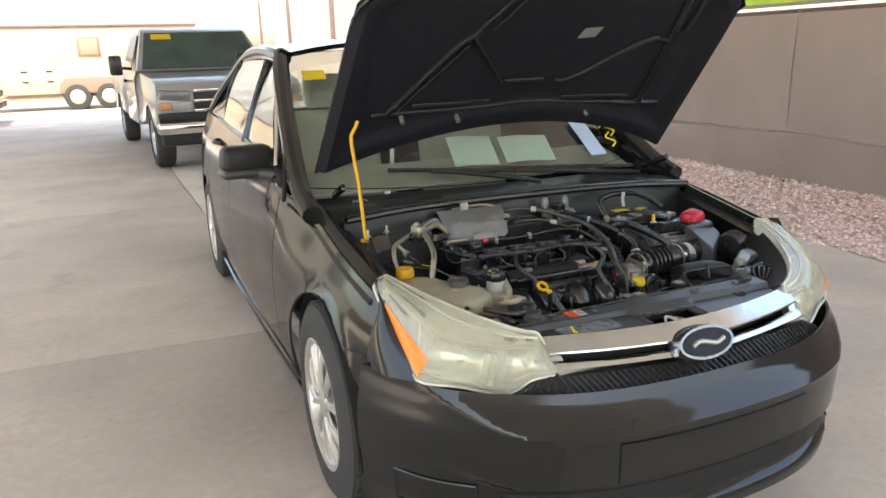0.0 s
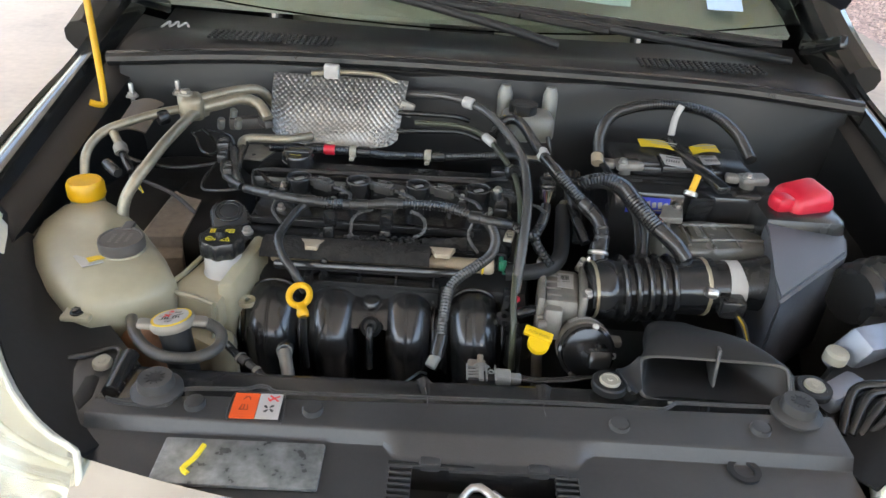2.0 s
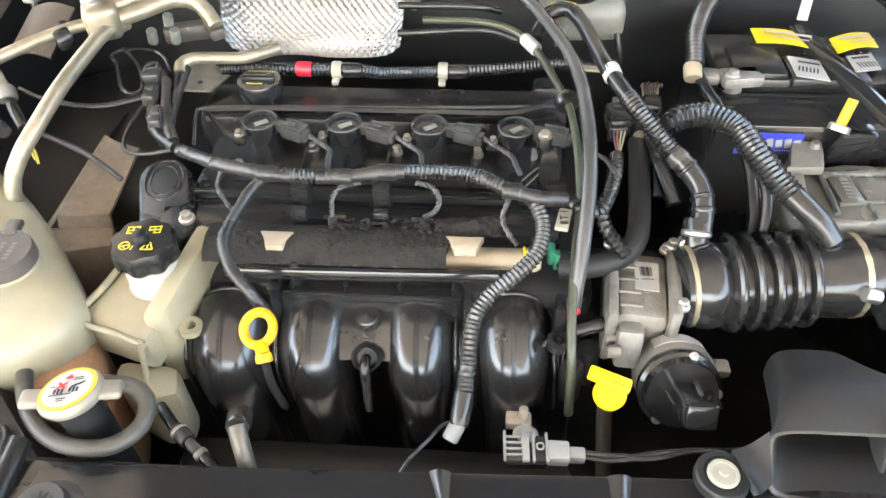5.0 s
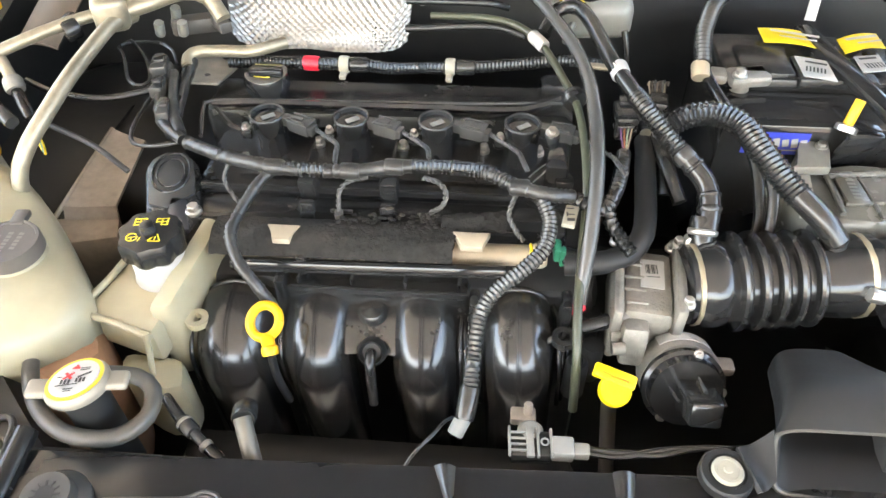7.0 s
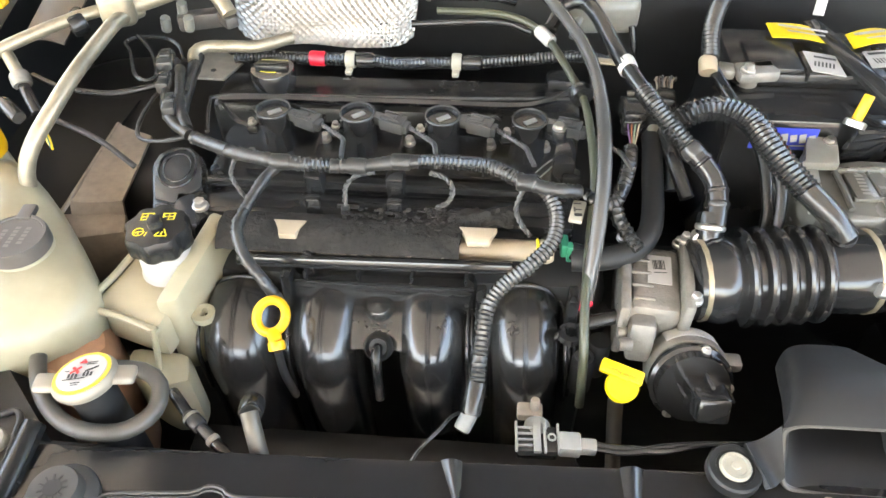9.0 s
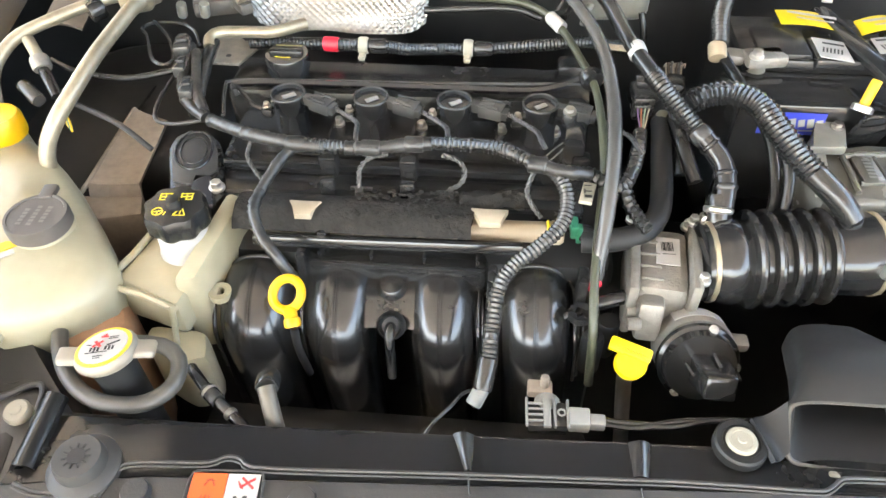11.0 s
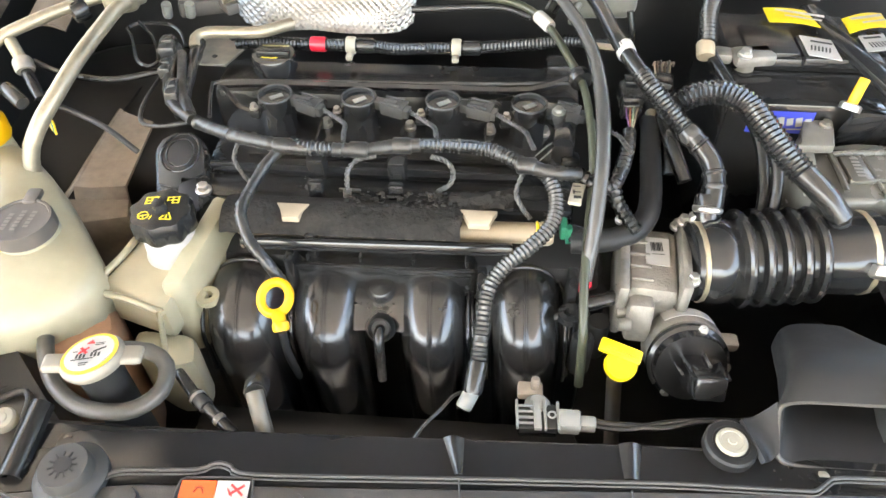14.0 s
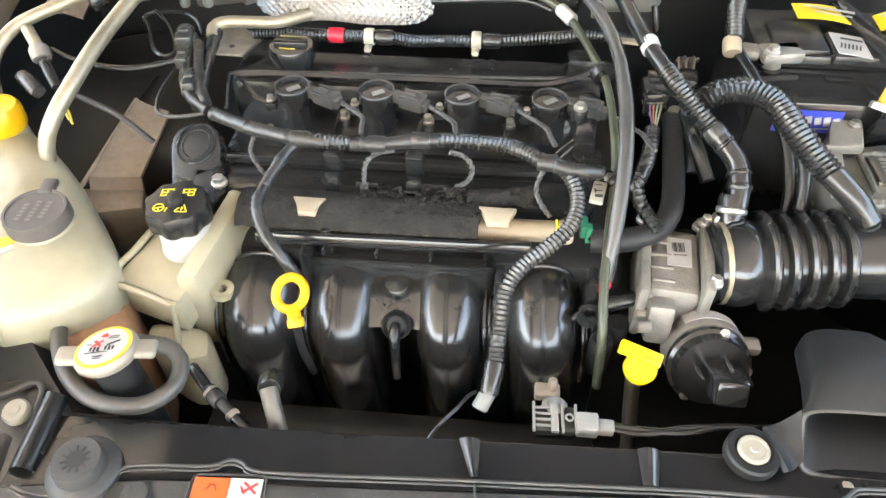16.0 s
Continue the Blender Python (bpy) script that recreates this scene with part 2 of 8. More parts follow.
def spin(bm, p0, p1, profile, seg=20, turn=0.0, cap=True):
    """Turns a profile of (radius, share of the way from p0 to p1) round the axis."""
    m = frame_at(p0, p1)
    length = (Vector(p1) - Vector(p0)).length
    rings = []
    for r, h in profile:
        rings.append([bm.verts.new(Vector(p0) + m.to_3x3() @ Vector((r * math.cos(2 * math.pi * i / seg + turn), r * math.sin(2 * math.pi * i / seg + turn), h * length))) for i in range(seg)])
    for a, b in zip(rings, rings[1:]):
        for i in range(seg):
            bm.faces.new((a[i], a[(i + 1) % seg], b[(i + 1) % seg], b[i]))
    if cap:
        bm.faces.new(rings[0][::-1])
        bm.faces.new(rings[-1])
    return bm


def rod(bm, p0, p1, r, seg=12, r1=None, edge=0.12):
    r1 = r if r1 is None else r1
    length = max((Vector(p1) - Vector(p0)).length, 1e-5)
    e = min(0.3, edge * r / length * 2)
    return spin(bm, p0, p1, [(r * 0.9, 0), (r, e), (r1, 1 - e), (r1 * 0.9, 1)], seg)


def path_points(points, step):
    """A smooth way through the points, at even steps."""
    p = [Vector(a) for a in points]
    p = [2 * p[0] - p[1]] + p + [2 * p[-1] - p[-2]]
    out = []
    for i in range(1, len(p) - 2):
        a, b, c, d = p[i - 1:i + 3]
        n = max(2, int((c - b).length / step))
        for k in range(n):
            t = k / n
            out.append(0.5 * ((2 * b) + (c - a) * t + (2 * a - 5 * b + 4 * c - d) * t * t + (3 * b - a - 3 * c + d) * t ** 3))
    out.append(p[-2])
    return out


def sweep(bm, points, radius, step=0.008, seg=10, ribs=0.0, flat=1.0, wobble=0.0, seed=0):
    """A hose along the points. ribs: how deep it is corrugated; wobble: unevenness, as of a taped harness."""
    pts = path_points(points, step)
    rnd = random.Random(seed)
    rings, up = [], None
    for i, c in enumerate(pts):
        d = (pts[min(i + 1, len(pts) - 1)] - pts[max(i - 1, 0)]).normalized()
        if up is None:
            up = d.orthogonal().normalized()
        up = (up - d * up.dot(d)).normalized()
        side = d.cross(up)
        r = radius * (1 + wobble * (rnd.random() - 0.5))
        if ribs:
            r -= ribs * (i % 2)
        rings.append([bm.verts.new(c + (up * math.cos(2 * math.pi * k / seg) * flat + side * math.sin(2 * math.pi * k / seg)) * r) for k in range(seg)])
    for a, b in zip(rings, rings[1:]):
        for k in range(seg):
            bm.faces.new((a[k], a[(k + 1) % seg], b[(k + 1) % seg], b[k]))
    bm.faces.new(rings[0][::-1])
    bm.faces.new(rings[-1])
    return bm


def sheet(bm, f, nu, nv, thick=0.0, closed=False):
    """A surface f(u, v), u and v from 0 to 1; thick gives it a back."""
    g = [[bm.verts.new(f(i / nu, j / nv)) for j in range(nv + 1)] for i in range(nu + 1)]
    faces = [bm.faces.new((g[i][j], g[i + 1][j], g[i + 1][j + 1], g[i][j + 1])) for i in range(nu) for j in range(nv)]
    if thick:
        bm.normal_update()
        bmesh.ops.solidify(bm, geom=faces, thickness=thick)
    return bm


def prism(bm, outline, lo, hi, axis="x", bevel=0.0, taper=None):
    """An outline pushed from lo to hi along an axis. Outline in (y, z) for x, (x, z) for y, (x, y) for z."""
    def put(a, b, c):
        return {"x": (c, a, b), "y": (a, c, b), "z": (a, b, c)}[axis]
    lows = [bm.verts.new(put(a, b, lo)) for a, b in outline]
    highs = [bm.verts.new(put(a, b, hi)) for a, b in outline]
    n = len(outline)
    made = [bm.faces.new(lows[::-1]), bm.faces.new(highs)]
    made += [bm.faces.new((lows[i], lows[(i + 1) % n], highs[(i + 1) % n], highs[i])) for i in range(n)]
    if bevel:
        edges = list({e for f in made for e in f.edges})
        bmesh.ops.bevel(bm, geom=edges, offset=bevel, segments=2, affect="EDGES", profile=0.5)
    return bm


def table(rows, x):
    if x <= rows[0][0]:
        return rows[0][1]
    for (a, p), (b, q) in zip(rows, rows[1:]):
        if x <= b:
            t = (x - a) / (b - a)
            return p + (q - p) * t
    return rows[-1][1]


def smooth_table(rows, x):
    k = 0.04
    return sum(table(rows, x + d * k) for d in (-1.5, -0.5, 0.5, 1.5)) / 4


def B():
    return bmesh.new()


# ---- setting ----
def build_setting():
    bm = B()
    sheet(bm, lambda u, v: Vector((-400 + 800 * u, -400 + 800 * v, -0.06)), 8, 8)
    solid("ground", bm, CONCRETE, "pale bare ground reaching the horizon", "ground", kind="structure")
    floor = thing("floor", (0, 0, 0), "pale beige concrete slabs with saw-cut joints", "floor", kind="structure")
    xs = [-15.3, -11.7, -8.1, -4.5, -0.89, 2.93]
    ys = [-12.2, -8.6, -5.0, -1.4, 2.21, 5.8, 9.4, 13.0, 16.6, 20.2, 23.8, 27.4]
    def joint(i, y):
        return 2.93 if i == len(xs) - 1 else xs[i] - 0.068 * (y - 5.4)
    for i in range(len(xs) - 1):
        for j in range(len(ys) - 1):
            g, y0, y1 = 0.004, ys[j], ys[j + 1]
            bm = B()
            prism(bm, [(joint(i, y0) + g, y0 + g), (joint(i + 1, y0) - g, y0 + g), (joint(i + 1, y1) - g, y1 - g), (joint(i, y1) + g, y1 - g)], -0.08, 0.0, "z", 0.005)
            part("slab", bm, CONCRETE, floor)
    bm = B()
    rnd = random.Random(5)
    sheet(bm, lambda u, v: Vector((2.96 + 3.0 * u, -9 + 40 * v, -0.02 + 0.05 * noise.noise(Vector((u * 9, v * 90, 0))) + 0.05 * u)), 12, 160)
    solid("gravel_bed", bm, GRAVEL, "strip of reddish gravel beside the concrete slab", "gravel", kind="structure")
    verts, faces = [], []
    for _ in range(9000):
        x, y = 2.93 + 1.52 * rnd.random() ** 0.9, 0.5 + 8.5 * rnd.random() ** 1.3
        s = rnd.uniform(0.008, 0.03)
        z = 0.0 + 0.03 * (x - 3.0)
        k = len(verts)
        ang = rnd.random() * 6.28
        ca, sa = math.cos(ang) * s, math.sin(ang) * s
        t = rnd.uniform(0.4, 0.9)
        for dx, dy, dz in ((1, 0, 0), (-0.3, 0.8, 0), (-0.8, -0.5, 0), (0.1, -0.9, 0), (0.4, 0.3, t), (-0.4, -0.2, t)):
            verts.append((x + dx * ca - dy * sa, y + dx * sa + dy * ca, z + dz * s))
        for f in ((0, 1, 4), (1, 5, 4), (1, 2, 5), (2, 3, 5), (3, 0, 4), (3, 4, 5)):
            faces.append(tuple(k + a for a in f))
    me = bpy.data.meshes.new("gravel")
    me.from_pydata(verts, [], faces)
    me.materials.append(GRAVEL_STONE)
    tagged(new("gravel", me), "loose reddish and grey gravel stones along the fence", "gravel", kind="stuff")

    fence = thing("fence", (4.43, 6, 0), "tall brown mesh privacy fence with steel posts", "fence", kind="structure")
    y = -8.0
    while y < 33:
        n = 14
        bm = B()
        sheet(bm, lambda u, v: Vector((4.43 + 0.035 * math.sin(u * 9 + y) * v * (1 - v) * 2 + 0.02 * noise.noise(Vector((u * 3, v * 2, y))), y - 0.03 + 3.06 * u, 0.03 + 1.55 * v)), n, 8, 0.004)
        part("screen_panel", bm, FENCE, fence)
        for z in (0.5,):
            bm = B()
            sweep(bm, [(4.41, y, z), (4.405, y + 1.0, z - 0.02), (4.405, y + 2, z - 0.02), (4.41, y + 3, z)], 0.008, step=0.2, seg=6)
            part("tension_wire", bm, SATIN_METAL, fence)
        bm = B()
        rod(bm, (4.46, y - 0.02, 0), (4.46, y - 0.02, 1.62), 0.03)
        part("post", bm, STEEL_POST, fence)
        y += 3.0
    bm = B()
    rod(bm, (4.46, -8, 1.6), (4.46, 34, 1.6), 0.02)
    part("top_rail", bm, STEEL_POST, fence)

    bn = thing("banner", (4.9, 6, 0), "lime green and white banner above the fence", "banner")
    bm = B()
    for a, b in ((2.0, 3.1), (3.4, 5.6)):
        box(bm, (4.85, (a + b) / 2, 1.98), (0.02, b - a, 0.55), 0.005)
    part("print", bm, BANNER, bn)
    bm = B()
    box(bm, (4.88, 5.0, 1.98), (0.02, 9.0, 0.62), 0.005)
    part("cloth", bm, WHITE_PANEL, bn)
    for py in (0.6, 3.25, 6.0, 9.4):
        bm = B()
        rod(bm, (4.90, py, 0.0), (4.90, py, 2.3), 0.02)
        part("banner_pole", bm, STEEL_POST, bn)

    wall = thing("wall_side", (6.6, 20, 0), "white corrugated sheet metal building wall", "wall", kind="structure")
    bm = B()
    sheet(bm, lambda u, v: Vector((6.6 + 0.02 * (1 if (int(u * 220) % 4) < 2 else -1), 8 + 40 * u, 4.0 * v)), 220, 1, 0.03)
    part("cladding", bm, WHITE_PANEL, wall, angle=20)
    bm = B()
    box(bm, (6.5, 28, 1.75), (0.12, 40, 0.10), 0.01)
    part("girt", bm, STEEL_POST, wall)
    for py in (24.5, 33.0, 42.0):
        col = thing("steel_column", (4.9, py, 0), "dark brown steel column of the canopy", "column", group="canopy columns", kind="structure")
        bm = B()
        box(bm, (4.9, py, 2.1), (0.14, 0.14, 4.2), 0.01)
        part("shaft", bm, STEEL_POST, col)
    back = thing("wall_back", (-4, 27, 0), "beige stucco wall with a dark coping", "wall", kind="structure")
    bm = B()
    box(bm, (-13, 27.6, 1.2), (27, 0.25, 2.4), 0.01)
    part("stucco_face", bm, STUCCO, back)
    bm = B()
    box(bm, (-13, 27.6, 2.44), (27.1, 0.34, 0.07), 0.01)
    part("coping", bm, STEEL_POST, back)
    for px in (-10.5, -6.4):
        bm = B()
        rod(bm, (px, 27.3, 0), (px, 27.3, 4.0), 0.06)
        part("pole", bm, STEEL_POST, back)
    bm = B()
    box(bm, (-9, 30, 3.2), (22, 0.3, 6.4), 0.02)
    solid("white_building_face", bm, WHITE_PANEL, "white rendered building wall behind the yard", "building", kind="structure")
    # Roof is out of view; its outline is placed to shape shade and reflections.
    bm = B()
    for x0 in range(4):
        a, b = -6.2 + 2.725 * x0, -6.2 + 2.725 * (x0 + 1)
        for y0 in (-9.0, -6.0, -3.0, 0.0, 3.0, 6.0, 9.0, 12.0):
            bm.faces.new([bm.verts.new(p) for p in ((a, y0, 4.4), (b, y0, 4.4), (b, y0 + 3, 4.4), (a, y0 + 3, 4.4))])
    # Unseen left wing, added to keep the parked trucks in shade.
    for a, b in ((-14.5, -10.35), (-10.35, -6.2)):
        bm.faces.new([bm.verts.new(p) for p in ((a, 9.0, 4.4), (b, 9.0, 4.4), (b, 15.0, 4.4), (a, 15.0, 4.4))])
    solid("ceiling", bm, ROOF_SHEET, "unseen grey sheet metal canopy roof shading the parking bays", "ceiling", kind="structure")
    # Unseen closing wall; kept low so the open sky lights the car's side.
    bm = B()
    box(bm, (-18.2, 4, 1.0), (0.25, 46, 2.0), 0.02)
    solid("unseen_far_side_wall", bm, STUCCO, "unseen plain beige wall added to close the far side of the yard", "wall", kind="structure")
    # Unseen wall, added so bumper, chrome and glossy plastics reflect something dark.
    bm = B()
    box(bm, (-6.6, -12.6, 0.95), (23.8, 0.2, 1.9), 0.02)
    solid("unseen_wall_behind", bm, FENCE, "unseen plain brown wall added behind the camera for darker reflections", "wall", kind="structure")


# ---- the car ----
HALF = [(0.32, 0.735), (0.387, 0.759), (0.5, 0.790), (0.75, 0.815), (1.2, 0.832), (1.8, 0.850), (2.5, 0.860), (3.4, 0.852), (4.0, 0.815), (4.35, 0.735)]
LEAN = [(0.16, -0.06), (0.3, -0.015), (0.45, 0.0), (0.62, 0.0), (0.75, -0.012), (0.85, -0.035), (0.95, -0.075), (1.0, -0.092), (1.05, -0.11)]
TOP = [(0.387, 0.728), (0.447, 0.750), (0.727, 0.796), (0.977, 0.838), (1.32, 0.893), (1.5, 0.945), (1.92, 0.980), (2.9, 0.998), (3.5, 1.0), (4.3, 0.97)]
AXLES = (0.72, 3.335)
AXLE_Z, ARCH = 0.314, 0.345
# the body stands 1.9 degrees off the axes of the engine bay
BODY = pose(0.0194, -0.0013, 0, 0, 0, 1.9)


def body_axes(p):
    """A place on the bay's near side, taken to the body's own axes and mirrored smoothly over its middle."""
    k = math.tanh(p.x / 0.12)
    return Vector((p.x + k * (0.0194 - 0.0331 * p.y), p.y + 0.0331 * (k * p.x + 0.0194) + 0.0013, p.z))


# the fenders round over further towards their tops than the doors do
FRONT_LEAN = [(0.16, -0.06), (0.3, -0.015), (0.45, 0.0), (0.54, -0.001), (0.60, -0.004), (0.65, -0.015), (0.70, -0.038), (0.757, -0.070), (0.80, -0.089), (0.85, -0.103), (0.95, -0.118), (1.05, -0.133)]


def flank(y, z):
    k = min(1.0, max(0.0, (y - 0.85) / 0.6))
    k = k * k * (3 - 2 * k)
    return smooth_table(HALF, y) + smooth_table(LEAN, z) * k + smooth_table(FRONT_LEAN, z) * (1 - k)


def side_panel(y0, y1, sx, low=0.2):
    """A piece of the flank from y0 to y1, with the wheel arches cut round."""
    bm = B()
    ny, nz = max(4, int((y1 - y0) / 0.03)), 26
    g = []
    for i in range(ny + 1):
        y = y0 + (y1 - y0) * i / ny
        top = smooth_table(TOP, y)
        g.append([bm.verts.new((sx * flank(y, low + (top - low) * j / nz), y, low + (top - low) * j / nz)) for j in range(nz + 1)])
    for i in range(ny):
        for j in range(nz):
            bm.faces.new((g[i][j], g[i + 1][j], g[i + 1][j + 1], g[i][j + 1]))
    for a in AXLES:
        gone = [f for f in bm.faces if math.hypot(f.calc_center_median().y - a, f.calc_center_median().z - AXLE_Z) < ARCH]
        bmesh.ops.delete(bm, geom=gone, context="FACES")
        for v in bm.verts:
            dy, dz = v.co.y - a, v.co.z - AXLE_Z
            d = math.hypot(dy, dz)
            if d < ARCH + 0.035 and any(e.is_boundary for e in v.link_edges) and y0 + 0.001 < v.co.y < y1 - 0.001:
                v.co.y, v.co.z = a + dy / d * ARCH, AXLE_Z + dz / d * ARCH
                v.co.x = sx * (flank(v.co.y, v.co.z) + 0.008)
    bmesh.ops.delete(bm, geom=[v for v in bm.verts if not v.link_faces], context="VERTS")
    bm.normal_update()
    bmesh.ops.solidify(bm, geom=bm.faces[:], thickness=0.008 * sx)
    return bm


def nose(x):
    return -0.03 + 0.40 * (abs(x) / 0.77) ** 3.2


BUMP = [(0.14, -0.03), (0.20, 0.045), (0.235, 0.05), (0.25, 0.028), (0.33, 0.034), (0.345, 0.058), (0.44, 0.063), (0.47, 0.064), (0.488, 0.068), (0.496, 0.060), (0.515, 0.045), (0.54, 0.028), (0.575, 0.010)]


OUTER = [(0.14, -0.03), (0.20, 0.030), (0.30, 0.046), (0.40, 0.052), (0.46, 0.050), (0.50, 0.044), (0.54, 0.032), (0.575, 0.014)]


def bumper_point(x, z, out=0.0):
    """The crease under the grille climbs to the headlights' outer corners; outside it the skin is flush."""
    k = min(1.0, max(0.0, (abs(x) - 0.44) / 0.22))
    k = k * k * (3 - 2 * k)
    crease = 0.49 + 0.085 * k
    zz = z * 0.49 / crease if z < crease else 0.49 + (z - crease) * 0.085 / max(0.585 - crease, 0.01)
    o = table(BUMP, min(zz, 0.575)) * (1 - k) + smooth_table(OUTER, z) * k + out
    e = min(1.0, max(0.0, (abs(x) - 0.60) / 0.165)) ** 2
    o = o * (1 - e) + (0.024 - 0.028 * min(1.0, max(0.0, (z - 0.46) / 0.11))) * e
    n = Vector((0.40 * 3.2 / 0.77 * (abs(x) / 0.77) ** 2.2 * (1 if x > 0 else -1), -1.0)).normalized()
    return body_axes(Vector((x + n.x * o, nose(x) + n.y * o, z)))


def wheel(owner, x, y, side, shared={}):
    sx = side
    hub = B()
    spin(hub, (x - sx * 0.10, y, AXLE_Z), (x - sx * 0.02, y, AXLE_Z), [(0.05, 0), (0.06, 0.3), (0.05, 1.0)], 16)
    w = part("wheel", hub, SATIN_METAL, owner, "silver ten-spoke alloy wheel with road tyre")
    bm = B()
    spin(bm, (x - sx * 0.195, y, AXLE_Z), (x, y, AXLE_Z), [(0.20, 0.02), (0.285, 0.05), (0.306, 0.14), (0.311, 0.25), (0.312, 0.5), (0.311, 0.78), (0.303, 0.90), (0.27, 0.985), (0.225, 1.0), (0.20, 0.96), (0.195, 0.5)], 64, cap=False)
    t = part("tyre", bm, TYRE, w)
    bm = B()
    for k in range(60):
        a = 2 * math.pi * k / 60
        for off in (0.25, 0.5, 0.75):
            aa = a + (0.05 if off == 0.5 else 0)
            c = Vector((x - sx * 0.195 * (1 - off), y + math.cos(aa) * 0.312, AXLE_Z + math.sin(aa) * 0.312))
            box(bm, c, (0.042, 0.008, 0.022), rot=(math.degrees(aa), 0, 0))
    part("tread", bm, TYRE, w)
    bm = B()
    spin(bm, (x - sx * 0.17, y, AXLE_Z), (x - sx * 0.004, y, AXLE_Z), [(0.19, 0), (0.185, 0.5), (0.195, 0.93), (0.205, 0.99), (0.200, 1.0), (0.188, 0.97), (0.18, 0.8)], 48, cap=False)
    part("rim", bm, ALLOY, w)
    for k in range(10):
        a = 2 * math.pi * (k + 0.5) / 10
        d = Vector((0, math.cos(a), math.sin(a)))
        c = Vector((x - sx * 0.02, y, AXLE_Z))
        bm = B()
        for off in (-0.1, 0.1):
            dd = Vector((0, math.cos(a + off), math.sin(a + off)))
            sweep(bm, [c + d * 0.045, c + d * 0.10 + Vector((sx * 0.004, 0, 0)), c + dd * 0.188 - Vector((sx * 0.006, 0, 0))], 0.011, step=0.03, seg=8)
        part("spoke", bm, ALLOY, w)
    bm = B()
    spin(bm, (x - sx * 0.03, y, AXLE_Z), (x - sx * 0.008, y, AXLE_Z), [(0.05, 0), (0.05, 0.6), (0.04, 0.9), (0.02, 1.0)], 20)
    part("hub_cap", bm, ALLOY, w)
    return w


def hood_point(u, s, out=0.0):
    """u from -1 to 1 across; s metres up the raised hood from the hinge line; out: above the underside."""
    half = 0.70 - 0.07 * min(1.0, s) - 0.10 * max(0.0, s - 0.55) ** 2
    x = u * half
    return Vector((x, 1.10 - 0.67 * s + 0.742 * out, 0.915 + 0.742 * s + 0.67 * out))


def hood_lo(u):
    return 0.02 + 0.20 * (1 - u * u)


def hood_hi(u):
    return 1.03 - 0.30 * abs(u) ** 3


def build_car():
    car = thing("car", (0, 2.1, 0), "black four-door sedan with its hood propped open", "car")
    # flanks
    for sx in (-1, 1):
        part("fender", side_panel(0.387, 1.27, sx), PAINT, car)
        part("front_door", side_panel(1.276, 2.24, sx, 0.24), PAINT, car)
        part("rear_door", side_panel(2.246, 3.12, sx, 0.24), PAINT, car)
        part("rear_quarter", side_panel(3.126, 4.35, sx), PAINT, car)
        bm = B()
        sheet(bm, lambda u, v: Vector((sx * (smooth_table(HALF, 1.0 + 2 * u) - 0.02 - 0.03 * v), 1.12 + 1.85 * u, 0.22 - 0.08 * v)), 30, 3, 0.01)
        part("sill", bm, PAINT, car)
        # fender crown rolling in to the gutter
        def crown(u, v):
            y = 0.430 + 0.765 * u
            top = smooth_table(TOP, y)
            x0 = flank(y, top - 0.03) + 0.002
            x1 = 0.665 + 0.040 * u
            if v < 0.8:
                w = v / 0.8
                return Vector((sx * (x0 + (x1 - x0) * w), y, top - 0.03 + 0.040 * math.sin(w * math.pi / 2)))
            w = (v - 0.8) / 0.2
            return Vector((sx * (x1 - 0.004 * w), y, top + 0.010 - 0.035 * w))
        bm = B()
        sheet(bm, crown, 24, 10, 0.004)
        part("fender_crown", bm, PAINT, car)
        bm = B()
        sheet(bm, lambda u, v: Vector((sx * (0.660 + 0.055 * u - 0.05 * min(1, v * 3) - 0.02 * math.sin(v * 9 + u * 4) * (v > 0.4)), 0.30 + 0.85 * u, smooth_table(TOP, 0.42 + 0.75 * u) - 0.03 - 0.01 * (v * 3 if v < 0.33 else 1) - (0.45 * (v - 0.33) / 0.67 if v > 0.33 else 0))), 20, 12, 0.006)
        part("inner_fender", bm, BODY_BLACK, car)
        # arch liners
        for a in AXLES:
            bm = B()
            sheet(bm, lambda u, v: Vector((sx * (0.80 - 0.30 * v), a + (ARCH + 0.004) * math.cos(math.pi * u), AXLE_Z - 0.05 + (ARCH + 0.004) * math.sin(math.pi * u) + 0.05 * math.sin(math.pi * u))), 20, 3, 0.004)
            part("arch_liner", bm, MATT_BLACK, car)
        for a in AXLES:
            wheel(car, sx * (0.818 if a < 1 else 0.852), a, sx)
    # rear end and floor pan
    bm = B()
    sheet(bm, lambda u, v: Vector((0.70 * (2 * u - 1), 4.35 + 0.10 * math.cos((2 * u - 1) * 1.5), 0.25 + 0.72 * v)), 12, 6, 0.01)
    part("tail", bm, PAINT, car)
    bm = B()
    box(bm, (0, 2.5, 0.20), (1.3, 3.2, 0.06), 0.02)
    part("floor_pan", bm, MATT_BLACK, car)
    bm = B()
    box(bm, (0, 0.55, 0.27), (1.25, 0.75, 0.03), 0.01)
    part("undertray", bm, MATT_BLACK, car)
    bm = B()
    sheet(bm, lambda u, v: Vector((0.60 * (2 * u - 1), 3.35 + 1.05 * v, 1.0 - 0.03 * v + 0.02 * math.cos((2 * u - 1) * 1.5))), 8, 6, 0.01)
    part("boot_lid", bm, PAINT, car)
    # roof and pillars
    def roof(u, v):
        x = (2 * u - 1)
        y = 1.90 + 1.30 * v
        z = 1.355 + 0.045 * (1 - abs(x) ** 2.5) + 0.02 * math.sin(math.pi * min(1, v * 1.2)) - 0.03 * max(0, v - 0.6)
        return Vector((x * (0.575 + 0.015 * math.sin(v * 3)), y, z))
    bm = B()
